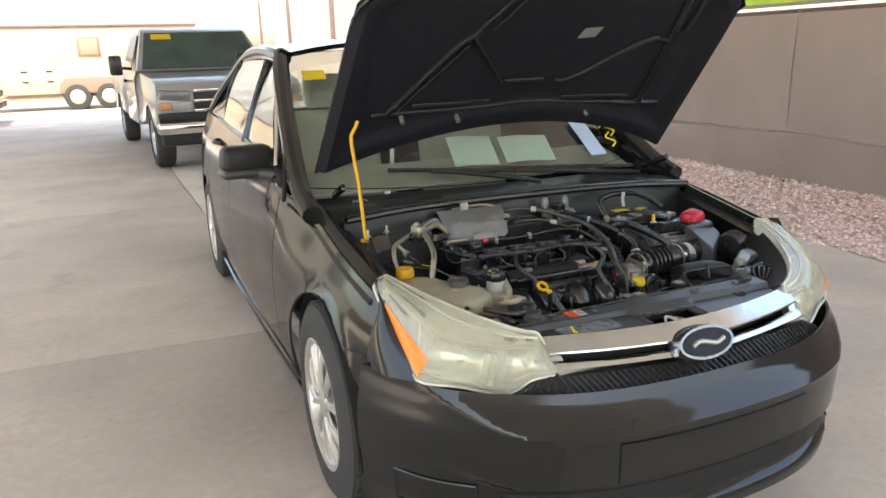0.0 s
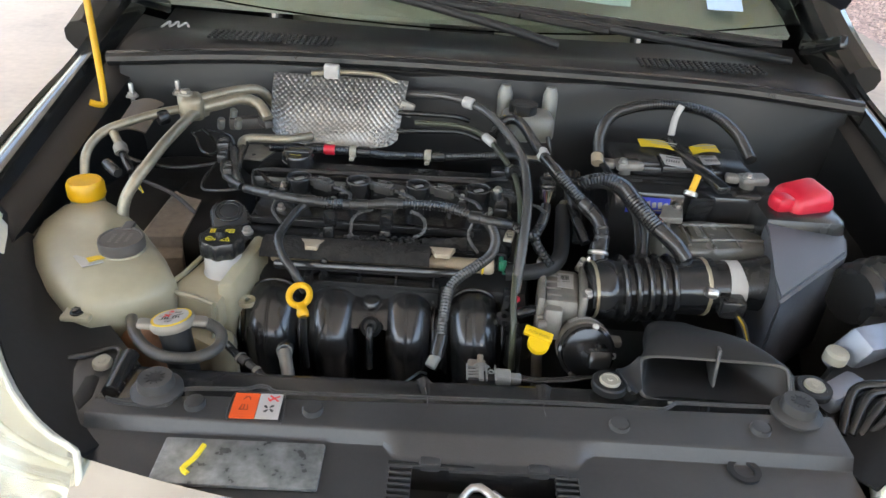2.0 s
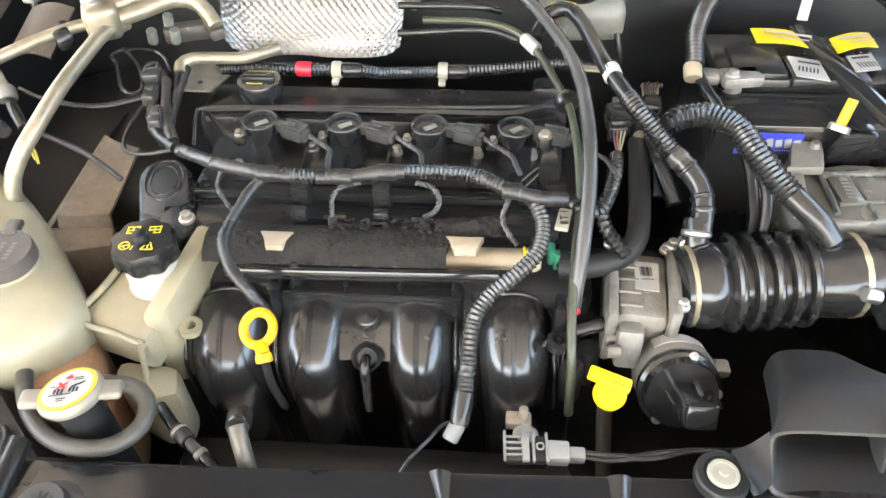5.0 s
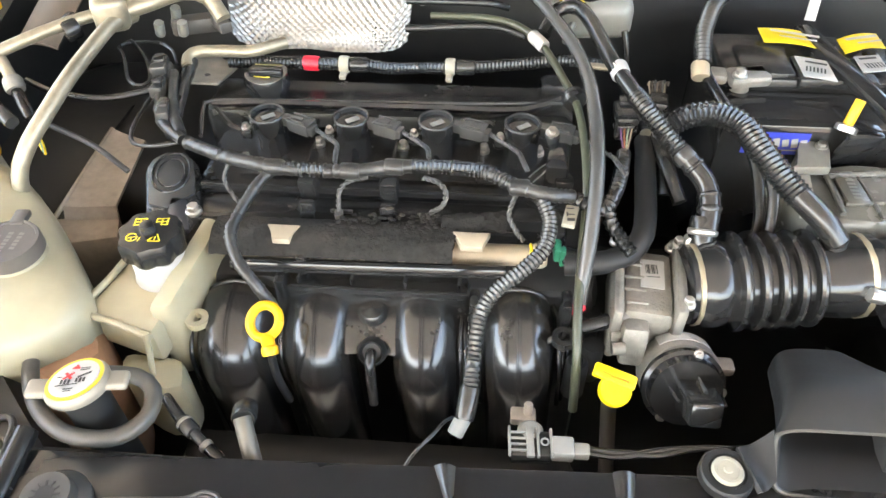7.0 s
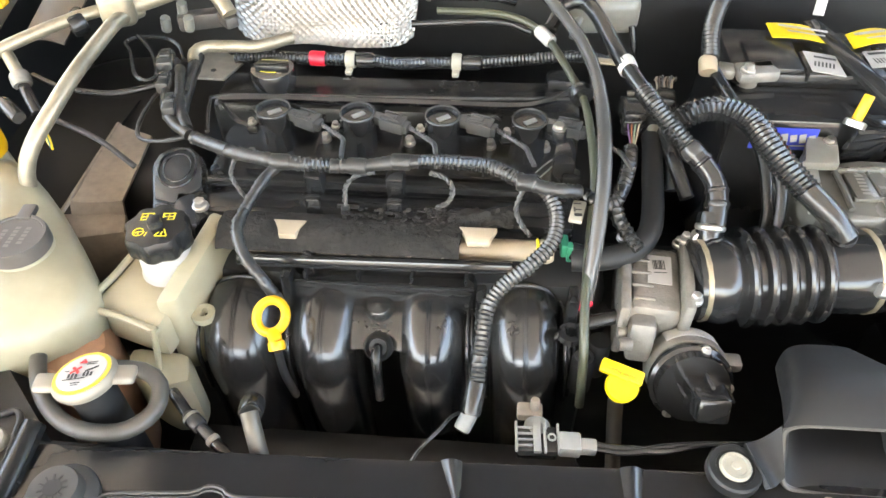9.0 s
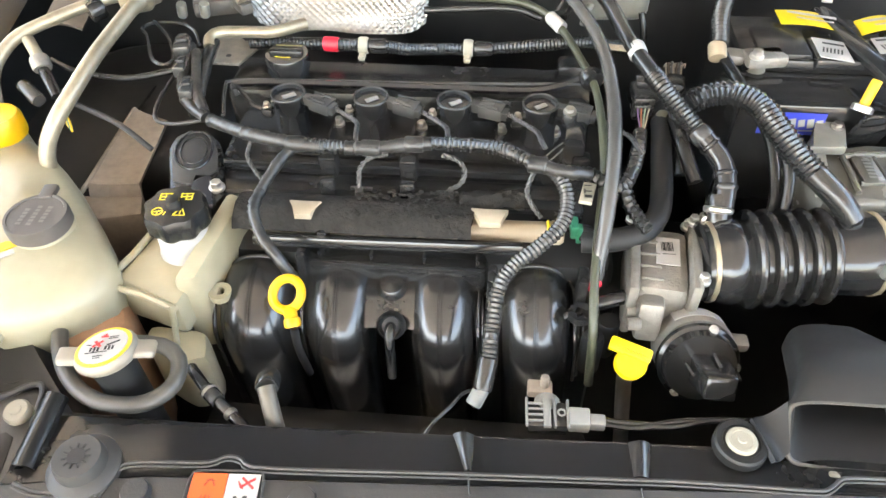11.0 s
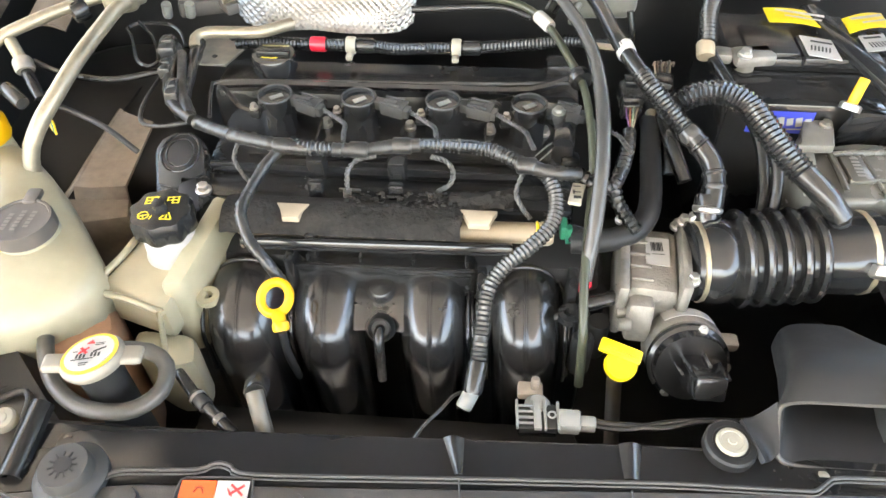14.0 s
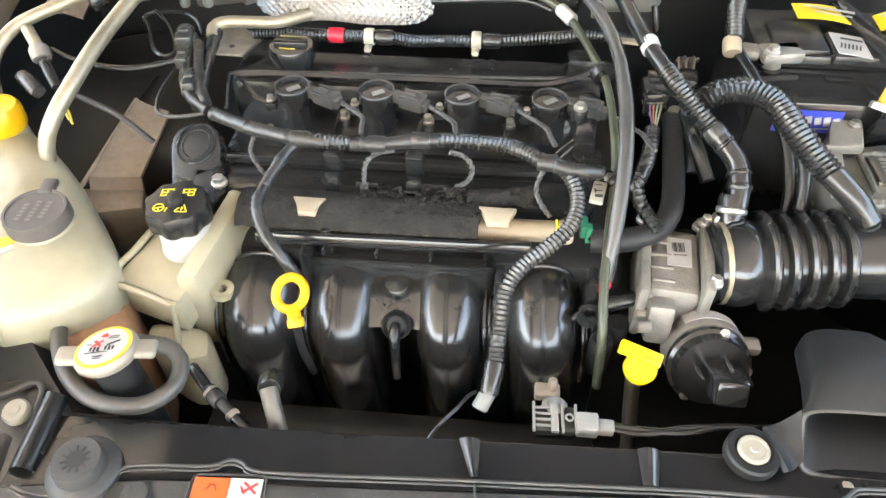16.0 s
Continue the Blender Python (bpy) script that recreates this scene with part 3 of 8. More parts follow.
    sheet(bm, roof, 16, 14, 0.02)
    part("roof", bm, PAINT, car)
    def rail(sx, pts, r, name, material, flat=1.0):
        bm = B()
        sweep(bm, [(sx * x, y, z) for x, y, z in pts], r, step=0.05, seg=10, flat=flat)
        part(name, bm, material, car)
    for sx in (-1, 1):
        rail(sx, [(0.735, 0.98, 0.845), (0.733, 1.15, 0.905), (0.70, 1.43, 1.075), (0.640, 1.78, 1.272), (0.60, 1.95, 1.345)], 0.034, "windshield_pillar", PAINT)
        rail(sx, [(0.60, 1.90, 1.335), (0.595, 2.4, 1.362), (0.60, 2.85, 1.335), (0.64, 3.15, 1.235), (0.70, 3.4, 1.11), (0.73, 3.6, 1.01)], 0.034, "roof_rail", PAINT)
        rail(sx, [(0.768, 2.06, 0.97), (0.705, 2.07, 1.14), (0.625, 2.10, 1.32)], 0.024, "door_pillar", GLOSS_PLASTIC)
        rail(sx, [(0.770, 1.35, 0.945), (0.772, 2.0, 0.985), (0.770, 2.85, 1.003), (0.735, 3.35, 1.02)], 0.010, "belt_moulding", RUBBER)
        rail(sx, [(0.758, 2.83, 1.00), (0.70, 2.95, 1.17), (0.63, 2.90, 1.31)], 0.012, "window_frame", GLOSS_PLASTIC)
        rail(sx, [(0.625, 1.98, 1.318), (0.618, 2.4, 1.335), (0.62, 2.88, 1.315)], 0.010, "window_frame", GLOSS_PLASTIC)
        bm = B()
        sheet(bm, lambda u, v: Vector((sx * (0.755 - 0.115 * v), 2.86 + 0.55 * u - (0.25 * u - 0.04) * v, 1.0 + 0.01 * u + (0.30 - 0.14 * u) * v)), 6, 6, 0.01)
        part("rear_pillar", bm, PAINT, car)
        def pane(y0b, y1b, y0t, y1t, zt=1.32):
            def f(u, v):
                yb, yt = y0b + (y1b - y0b) * u, y0t + (y1t - y0t) * u
                zb = 0.955 + 0.045 * min(1.0, max(0.0, (yb - 1.4) / 0.9))
                x = 0.766 + (0.622 - 0.766) * v + 0.012 * math.sin(math.pi * v)
                return Vector((sx * x, yb + (yt - yb) * v, zb + (zt - zb) * v))
            bm = B()
            sheet(bm, f, 6, 6, 0.004)
            ob = part("side_window", bm, CAR_GLASS, car)
            ob.visible_shadow = False
        pane(1.40, 2.04, 1.88, 2.08)
        pane(2.10, 2.83, 2.13, 2.90)
        rail(sx, [(0.768, 1.36, 0.955), (0.735, 1.47, 1.06), (0.665, 1.76, 1.235), (0.625, 1.95, 1.318)], 0.011, "window_frame", CHROME)
        # mirror: dark cap over a paler skirt that runs into the arm
        bm = B()
        box(bm, (sx * 0.852, 1.50, 0.978), (0.196, 0.105, 0.092), 0.026, (0, 0, sx * -7), 4, 0.94)
        m = part("mirror", bm, MATT_BLACK, car, "dark grey door mirror")
        bm = B()
        box(bm, (sx * 0.856, 1.497, 0.925), (0.200, 0.112, 0.036), 0.016, (0, 0, sx * -7), 3)
        sweep(bm, [(sx * 0.738, 1.40, 0.905), (sx * 0.765, 1.43, 0.914), (sx * 0.815, 1.47, 0.920), (sx * 0.86, 1.49, 0.923)], 0.024, step=0.02, seg=12)
        part("mirror_skirt", bm, GREY_PANEL, m)
        bm = B()
        sheet(bm, lambda u, v: Vector((sx * (0.77 + 0.16 * u), 1.556 + 0.01 * (u - 0.5), 0.93 + 0.085 * v)), 3, 3, 0.003)
        part("mirror_glass", bm, CHROME, m)
        for hy, hz in ((1.93, 0.875), (2.72, 0.900)):
            hx = flank(hy, hz)
            bm = B()
            sweep(bm, [(sx * hx, hy, hz), (sx * (hx + 0.028), hy + 0.03, hz + 0.003), (sx * (hx + 0.030), hy + 0.10, hz + 0.004), (sx * hx, hy + 0.14, hz + 0.004)], 0.012, step=0.02)
            part("door_handle", bm, PAINT, car)
    for sx in (-1, 1):
        bm = B()
        prism(bm, [(1.16, 0.862), (1.28, 0.882), (1.50, 0.940), (1.56, 1.11), (1.49, 1.115), (1.35, 0.990)], -0.008, 0.008, "x", 0.003)
        for v in bm.verts:
            v.co.x = sx * (v.co.x + 0.760 - 0.42 * (v.co.z - 0.93))
        part("mirror_sail", bm, PAINT, car)
        bm = B()
        sweep(bm, [(sx * (flank(0.53, 0.575) + 0.001), 0.53, 0.573), (sx * (flank(0.46, 0.585) + 0.001), 0.46, 0.583), (sx * (flank(0.40, 0.585) + 0.001), 0.40, 0.585)], 0.0022, step=0.01, seg=6)
        part("panel_seam", bm, MATT_BLACK, car)
    # windshield, dash, cowl
    def screen(u, v):
        x = 2 * u - 1
        y0 = 1.12 + 0.10 * x * x
        return Vector((x * (0.70 - 0.11 * v), y0 + (1.92 + 0.06 * x * x - y0) * v, 0.865 + 0.03 * x * x + (1.365 - 0.865 - 0.05 * x * x) * v - 0.0 * v))
    bm = B()
    sheet(bm, screen, 16, 10, 0.005)
    ws = part("windshield", bm, CAR_GLASS, car)
    ws.visible_shadow = False
    bm = B()
    sheet(bm, lambda u, v: Vector(((2 * u - 1) * 0.64, 3.0 + 0.65 * v, 1.36 - 0.36 * v)), 8, 4, 0.005)
    rw = part("rear_window", bm, CAR_GLASS, car)
    rw.visible_shadow = False
    bm = B()
    sheet(bm, lambda u, v: Vector(((2 * u - 1) * 0.70, 1.20 + 0.05 * (2 * u - 1) ** 2 + 0.45 * v, 0.86 + 0.05 * math.sin(v * 3.0) - 0.10 * max(0, v - 0.8))), 12, 8, 0.01)
    part("dashboard", bm, CABIN, car)
    for x in (-0.34, 0.34):
        bm = B()
        box(bm, (x, 2.15, 0.78), (0.46, 0.12, 0.62), 0.05, (-12, 0, 0), 3)
        box(bm, (x, 2.22, 1.17), (0.24, 0.09, 0.16), 0.04, (-8, 0, 0), 3)
        part("front_seat", bm, CABIN, car)
    bm = B()
    def cowl(u, v):
        x = 2 * u - 1
        y = 0.90 + 0.02 * x * x + (0.24 + 0.08 * x * x) * v
        z = 0.835 - 0.012 * x * x + 0.02 * v + 0.012 * math.sin(v * 6)
        return Vector((x * 0.68, y, z))
    sheet(bm, cowl, 24, 12, 0.012)
    cowl_ob = part("cowl_cover", bm, COWL_PLASTIC, car, "dusty black plastic cowl")
    for x0 in (-0.52, 0.30):
        bm = B()
        for i in range(22):
            for j in range(5):
                box(bm, (x0 + i * 0.011, 0.985 + j * 0.012, 0.853), (0.006, 0.007, 0.004))
        part("vent_grille", bm, MATT_BLACK, cowl_ob)
    bm = B()
    sweep(bm, [(-0.66, 0.86, 0.838), (-0.40, 0.895, 0.848), (0, 0.90, 0.852), (0.40, 0.895, 0.848), (0.66, 0.86, 0.838)], 0.013, step=0.04)
    part("cowl_seal", bm, RUBBER, cowl_ob)
    bm = B()
    sheet(bm, lambda u, v: Vector(((2 * u - 1) * 0.66, 0.905 + 0.02 * math.sin(u * 20) * 0.3 - 0.03 * math.sin(v * 3), 0.835 - 0.5 * v)), 20, 8, 0.006)
    part("firewall", bm, BODY_BLACK, car)
    for pts in ([(0.15, 1.075, 0.856), (0.05, 1.09, 0.878), (-0.14, 1.15, 0.905), (-0.25, 1.18, 0.915)], [(0.62, 1.10, 0.85), (0.40, 1.10, 0.872), (0.15, 1.135, 0.893), (-0.10, 1.16, 0.905)]):
        bm = B()
        sweep(bm, pts, 0.009, step=0.03)
        w = part("wiper", bm, MATT_BLACK, car)
        bm = B()
        p = [Vector(a) for a in pts]
        sweep(bm, [p[1] + Vector((0.2, 0.02, 0.004)), p[2] + Vector((0.05, 0.012, 0.004)), p[3] + Vector((-0.16, 0.03, 0.012))], 0.006, step=0.04, flat=1.6)
        part("blade", bm, RUBBER, w)
    # slips of paper behind the glass
    for cx, cy, w, h in ((-0.035, 1.31, 0.19, 0.19), (0.20, 1.30, 0.22, 0.17)):
        pa = B()
        sheet(pa, lambda u, v: Vector((cx - w / 2 + w * u + 0.02 * v, cy + (v - 0.5) * h * 0.80, 0.958 + (cy - 1.31) * 0.6 + (v - 0.5) * h * 0.50 + 0.004 * math.sin(u * 5))), 5, 5, 0.001)
        solid("paper_sheet", pa, PAPER, "pale green-white paper sheet lying behind the windshield", "paper", group="papers on the dashboard")
    pa = B()
    sheet(pa, lambda u, v: Vector((0.47 + 0.075 * u, 1.22 + 0.20 * v, 0.915 + 0.125 * v)), 3, 4, 0.001)
    solid("blue_card", pa, mat("pale_blue_card", (0.42, 0.55, 0.72), 0.6), "pale blue card standing behind the windshield", "paper")
    pa = B()
    sheet(pa, lambda u, v: Vector((-0.60 + 0.10 * u, 1.70 + 0.055 * v + 0.02 * u, 1.245 + 0.035 * v)), 3, 2, 0.001)
    solid("windshield_sticker", pa, YELLOW_LABEL, "yellow marker sticker at the top of the windshield", "sticker")
    # yellow chalk strokes on the glass
    for k, (dx, dv, n) in enumerate(((0, 0, 3), (0.0, 0.09, 3), (0.03, 0.05, 2))):
        bm = B()
        q = [Vector((0.575 + dx + 0.030 * (i % 2), 1.225 + (dv + 0.022 * i) * 1.2, 0.942 + (dv + 0.022 * i) * 0.75)) for i in range(n + 1)]
        sweep(bm, q, 0.0035, step=0.01, seg=6)
        part("chalk_mark", bm, YELLOW_INK, car)
    # front bumper
    bm = B()
    sheet(bm, lambda u, v: bumper_point(0.765 * (2 * u - 1), 0.14 + 0.435 * v), 72, 44, 0.008)
    bp = part("front_bumper", bm, PAINT, car)
    bm = B()
    sheet(bm, lambda u, v: bumper_point(0.50 * (2 * u - 1), 0.262 + 0.06 * v, 0.002), 30, 3, 0.004)
    part("lower_intake", bm, MATT_BLACK, bp)
    bm = B()
    sheet(bm, lambda u, v: bumper_point(0.26 * (2 * u - 1), 0.355 + 0.105 * v, 0.004), 16, 4, 0.004)
    part("plate_holder", bm, PAINT, bp)
    for sx in (-1, 1):
        bm = B()
        def surround(u, v):
            a = 2 * math.pi * u
            x, z = 0.62 + 0.075 * max(-1, min(1, 1.4 * math.cos(a))), 0.29 + 0.05 * max(-1, min(1, 1.4 * math.sin(a)))
            k = 1 - 0.22 * v
            return bumper_point(sx * (0.62 + (x - 0.62) * k), 0.29 + (z - 0.29) * k, 0.004 - 0.03 * v)
        sheet(bm, surround, 32, 2, 0.004)
        part("fog_lamp_surround", bm, DARK_PLASTIC, bp)
    # grille
    PROFILE = [(0.0, 0.012, 0.596), (0.10, 0.0, 0.598), (0.30, -0.004, 0.612), (0.38, 0.004, 0.620), (0.42, 0.016, 0.622), (0.60, 0.030, 0.638), (0.64, 0.016, 0.640), (0.70, 0.017, 0.645), (1.0, 0.062, 0.674)]
    def grille_face(u, v):
        x = (0.366 + 0.022 * v) * (2 * u - 1)
        y, z = table([(r[0], r[1]) for r in PROFILE], v), table([(r[0], r[2]) for r in PROFILE], v)
        lift = 0.010 * (abs(x) / 0.36) ** 2 * (1 - abs(2 * v - 1))
        return body_axes(Vector((x, y + (0.25 + 0.11 * v) * x * x - 0.012 * math.exp(-(x / 0.10) ** 2) * (1 - v), z + lift)))
    bm = B()
    sheet(bm, grille_face, 110, 50)
    bmesh.ops.delete(bm, geom=[f for i, f in enumerate(bm.faces[:]) if 0.075 < abs(0.377 * (2 * ((i // 50) + 0.5) / 110 - 1)) < 0.347 and 21 <= i % 50 <= 30], context="FACES")
    bm.normal_update()
    bmesh.ops.solidify(bm, geom=bm.faces[:], thickness=0.004)
    gr = part("grille", bm, GRILLE_CHROME, car, "chrome grille bar with two dark slots")
    for sx in (-1, 1):
        bm = B()
        sheet(bm, lambda u, v: body_axes(Vector((sx * (0.07 + 0.285 * u), 0.046 + 0.31 * (0.07 + 0.285 * u) ** 2, 0.612 + 0.045 * v))), 12, 3, 0.003)
        part("slot_backing", bm, MATT_BLACK, gr)
    bm = B()
    def mesh_face(u, v, out=0.0):
        x = 0.485 * (2 * u - 1)
        top = 0.602 + 0.006 * (abs(x) / 0.38) ** 2 if abs(x) < 0.37 else 0.608 - 0.45 * (abs(x) - 0.37)
        q = body_axes(Vector((x, 0.012 + 0.27 * x * x, top)))
        p = Vector((q.x, bumper_point(x, 0.545).y + 0.022, 0.535)).lerp(q, v)
        p.y -= out
        return p
    sheet(bm, mesh_face, 40, 4, 0.004)
    lower = part("lower_grille", bm, MATT_BLACK, car, "black honeycomb lower grille")
    bm = B()
    for k in range(-2, 62):
        for d in (1, -1):
            u0 = k / 60.0
            u1 = u0 + d * 0.05
            if 0 <= u0 <= 1 and 0 <= u1 <= 1:
                q0, q1 = mesh_face(u0, 0.02, 0.005), mesh_face(u1, 0.98, 0.005)
                sweep(bm, [q0, q0.lerp(q1, 0.5), q1], 0.0022, step=0.05, seg=5)
    tagged(part("honeycomb", bm, DARK_PLASTIC, lower), kind="stuff")
    # badge: a plain dark oval with a chrome rim
    c0 = Vector((0.0, 0.006, 0.630))
    nrm = Vector((0, -1, 0.42)).normalized()
    up = Vector((0, 0.42, 1)).normalized()
    def oval(rx, rz, d0, d1, inner=None):
        bm = B()
        n = 40
        rings = []
        for (a, b, d) in ((rx, rz, d0), (rx, rz, (d0 + d1) / 2), (rx * 0.94, rz * 0.92, d1)):
            rings.append([bm.verts.new(c0 + Vector((1, 0, 0)) * a * math.cos(2 * math.pi * k / n) + up * b * math.sin(2 * math.pi * k / n) + nrm * d) for k in range(n)])
        for p, q in zip(rings, rings[1:]):
            for k in range(n):
                bm.faces.new((p[k], p[(k + 1) % n], q[(k + 1) % n], q[k]))
        bm.faces.new(rings[-1])
        return bm
    bd = part("badge", oval(0.090, 0.045, -0.02, 0.020), BADGE_RIM, gr, "chrome-rimmed dark oval badge")
    part("badge_field", oval(0.079, 0.036, 0.012, 0.023), BADGE_BLUE, gr)
    bm = B()
    sweep(bm, [c0 + Vector((x, 0, 0)) + nrm * 0.0236 + up * z for x, z in ((-0.050, -0.003), (-0.025, 0.005), (0.0, 0.0), (0.025, -0.005), (0.050, 0.004))], 0.0065, step=0.006, seg=8)
    part("badge_mark", bm, SATIN_METAL, gr)
    # headlights
    for sx in (-1, 1):
        def top_edge(u):
            a, b = Vector((0.656, 0.459, 0.772)), Vector((0.384, 0.112, 0.684))
            c = Vector((0.515, 0.145, 0.716))
            return a * (1 - u) ** 2 + c * 2 * u * (1 - u) + b * u * u
        low_pts = [(0.0, Vector((0.702, 0.42, 0.757))), (0.45, Vector((0.672, 0.188, 0.586))), (0.75, Vector((0.481, 0.088, 0.553))), (0.85, Vector((0.43, 0.066, 0.588))), (1.0, Vector((0.363, 0.046, 0.604)))]
        def low_edge(u):
            for (a, p), (b, q) in zip(low_pts, low_pts[1:]):
                if u <= b:
                    return p.lerp(q, (u - a) / (b - a))
            return low_pts[-1][1]
        def lamp(u, v, out=0.0):
            p = top_edge(u).lerp(low_edge(u), v)
            n = Vector((0.45 * (1 - u) + 0.1, -0.75, 0.45))
            p = p + n.normalized() * (0.045 * math.sin(math.pi * v) * math.sin(math.pi * min(1, 0.15 + u * 0.85)) + out)
            p = body_axes(p)
            return Vector((sx * p.x, p.y, p.z))
        bm = B()
        sheet(bm, lambda u, v: lamp(u, v, -0.004 - 0.055 * min(1, 7 * v, 7 * (1 - v), 9 * (1 - u), 9 * u + 0.1)), 36, 24, 0.002)
        h = part("headlight", bm, LENS_BOWL, car, "hazed yellowed headlight with orange marker")
        bm = B()
        sheet(bm, lamp, 40, 16, 0.004)
        ob = part("lens", bm, LENS, h)
        ob.visible_shadow = False
        for u0, u1, v0, v1, deep in ((0.42, 0.70, 0.46, 0.92, 0.034), (0.74, 0.96, 0.36, 0.86, 0.026)):
            bm = B()
            def bowl(u, v):
                e = min(1.0, 5 * min(u, 1 - u)) * min(1.0, 5 * min(v, 1 - v))
                return lamp(u0 + (u1 - u0) * u, v0 + (v1 - v0) * v, -0.010 - deep * e ** 0.6)
            sheet(bm, bowl, 24, 18, 0.002)
            part("reflector", bm, mat_once("bright_reflector", (0.62, 0.66, 0.62), 0.16, 0.9), h)
            bm = B()
            c = lamp((u0 + u1) / 2, (v0 + v1) / 2, -0.012 - deep)
            spin(bm, c, c + Vector((0, -0.022, 0.006)), [(0.010, 0), (0.011, 0.5), (0.007, 1.0)], 16)
            part("bulb", bm, mat_once("lamp_bulb", (0.55, 0.52, 0.45), 0.15), h)
            bm = B()
            sweep(bm, [bowl(a, b) + Vector((0, -0.002, 0.001)) for a, b in ((0, 0), (0.5, 0), (1, 0), (1, 0.5), (1, 1), (0.5, 1), (0, 1), (0, 0.5), (0, 0))], 0.0022, step=0.01, seg=6)
            part("chamber_edge", bm, BEZEL, h)
        for i in range(7):
            bm = B()
            sweep(bm, [lamp(0.335 + 0.012 * i, 0.52 + 0.02 * i, -0.03), lamp(0.345 + 0.012 * i, 0.62 + 0.02 * i, -0.03)], 0.0016, step=0.01, seg=6)
            part("flute", bm, BEZEL, h)
        for pts in ([(0.02, 0.42), (0.2, 0.44), (0.45, 0.40), (0.7, 0.33), (0.98, 0.26)], [(0.66, 0.36), (0.665, 0.6), (0.66, 0.94)], [(0.30, 0.44), (0.36, 0.7), (0.40, 0.95)]):
            bm = B()
            sweep(bm, [lamp(u, v, -0.022) for u, v in pts], 0.009, step=0.02, seg=8)
            part("bezel", bm, BEZEL, h)
        rim = [lamp(u, 0.0, 0.001) for u in (0.0, 0.15, 0.3, 0.45, 0.6, 0.75, 0.9, 1.0)] + [lamp(1.0, v, 0.001) for v in (0.4, 0.7, 1.0)] + [lamp(u, 1.0, 0.001) for u in (0.92, 0.85, 0.75, 0.6, 0.45, 0.3, 0.15, 0.0)] + [lamp(0.0, 0.0, 0.001)]
        bm = B()
        sweep(bm, [lamp(u, 0.13 + 0.03 * math.sin(math.pi * u), -0.0005) for u in (0.03, 0.15, 0.3, 0.45, 0.6, 0.75, 0.9, 0.97)], 0.0035, step=0.02, seg=8)
        part("lens_step", bm, mat_once("cloudy_lens_edge", (0.70, 0.69, 0.58), 0.15), h)
        bm = B()
        sweep(bm, rim, 0.0035, step=0.02, seg=8)
        part("lens_rim", bm, mat_once("cloudy_lens_edge", (0.70, 0.69, 0.58), 0.15), h)
        bm = B()
        sheet(bm, lambda u, v: lamp(0.12 + 0.33 * u, 0.72 + 0.24 * v + 0.06 * (1 - u) * (1 - v), 0.0025), 16, 4, 0.003)
        part("side_marker", bm, ORANGE_LENS, h, "orange side marker lens")
    for sx in (-1, 1):
        def cheek(u, v):
            e1 = body_axes(Vector((0.700, 0.415, 0.776)).lerp(Vector((0.674, 0.186, 0.583)), u))
            z = 0.778 - 0.208 * u
            e2 = Vector((flank(0.389, z) - 0.004, 0.452 - 0.063 * min(1, u * 3), z))
            p = e1.lerp(e2, v)
            p.x += 0.018 * math.sin(math.pi * v) * u
            p.y -= 0.010 * math.sin(math.pi * v) * u
            return Vector((sx * p.x, p.y, p.z))
        bm = B()
        sheet(bm, cheek, 14, 8, 0.006)
        part("fender_nose", bm, PAINT, car)
        bm = B()
        def gap_cover(u, v):
            a, b, k = Vector((0.649, 0.466, 0.757)), Vector((0.380, 0.118, 0.676)), Vector((0.508, 0.150, 0.704))
            p = a * (1 - u) ** 2 + k * 2 * u * (1 - u) + b * u * u
            q = Vector((0.585 - 0.215 * u, 0.47 - 0.21 * u, 0.70 - 0.035 * u))
            r = p.lerp(q, min(1, v * 1.4))
            r.z -= 0.02 * math.sin(math.pi * min(1, v * 1.4)) + (0.25 * (v - 0.72) / 0.28 if v > 0.72 else 0)
            r = body_axes(r)
            return Vector((sx * r.x, r.y, r.z))
        sheet(bm, gap_cover, 16, 12, 0.004)
        part("headlight_shroud", bm, MATT_BLACK, car)
    # slam panel
    def slam(u, v):
        x = (2 * u - 1) * 0.405
        low, chamfer, deck, back = 0.070 + 0.34 * x * x, 0.178 + 0.022 * x, 0.222 + 0.055 * x - 0.10 * max(0, -x - 0.29), 0.270 + 0.03 * x
        bulge = 0.018 * min(1, max(0, min(x + 0.090, 0.125 - x) / 0.012))
        rows = [(0.0, low, 0.664), (0.42, max(low + 0.004, chamfer - 0.008 - bulge), 0.665), (0.54, chamfer, 0.680), (0.75, deck, 0.681), (0.78, deck + 0.003, 0.677), (0.97, back, 0.669), (1.0, back + 0.003, 0.655)]
        y, z = table([(r[0], r[1]) for r in rows], v), table([(r[0], r[2]) for r in rows], v)
        return Vector((x, y, z + 0.0012 * math.sin(x * 9)))
    bm = B()
    sheet(bm, lambda u, v: slam(u, 0.765 * v), 80, 56)
    bmesh.ops.delete(bm, geom=[f for f in bm.faces if -0.082 < f.calc_center_median().x < 0.112 and f.calc_center_median().y < 0.143], context="FACES")
    bm.normal_update()
    bmesh.ops.solidify(bm, geom=bm.faces[:], thickness=0.004)
    sp = part("radiator_cover", bm, GREY_PANEL, car, "dusty dark plastic radiator cover")
    bm = B()
    sheet(bm, lambda u, v: slam(u, 0.767 + 0.233 * v), 60, 16, 0.004)
    part("rear_strip", bm, GLOSS_PLASTIC, sp)
    bm = B()
    box(bm, (0.0, 0.255, 0.60), (0.86, 0.025, 0.13), 0.008)
    part("radiator_support", bm, MATT_BLACK, sp)
    bm = B()
    box(bm, (-0.231, 0.128, 0.6665), (0.165, 0.060, 0.006), 0.003, (0, 0, 2))
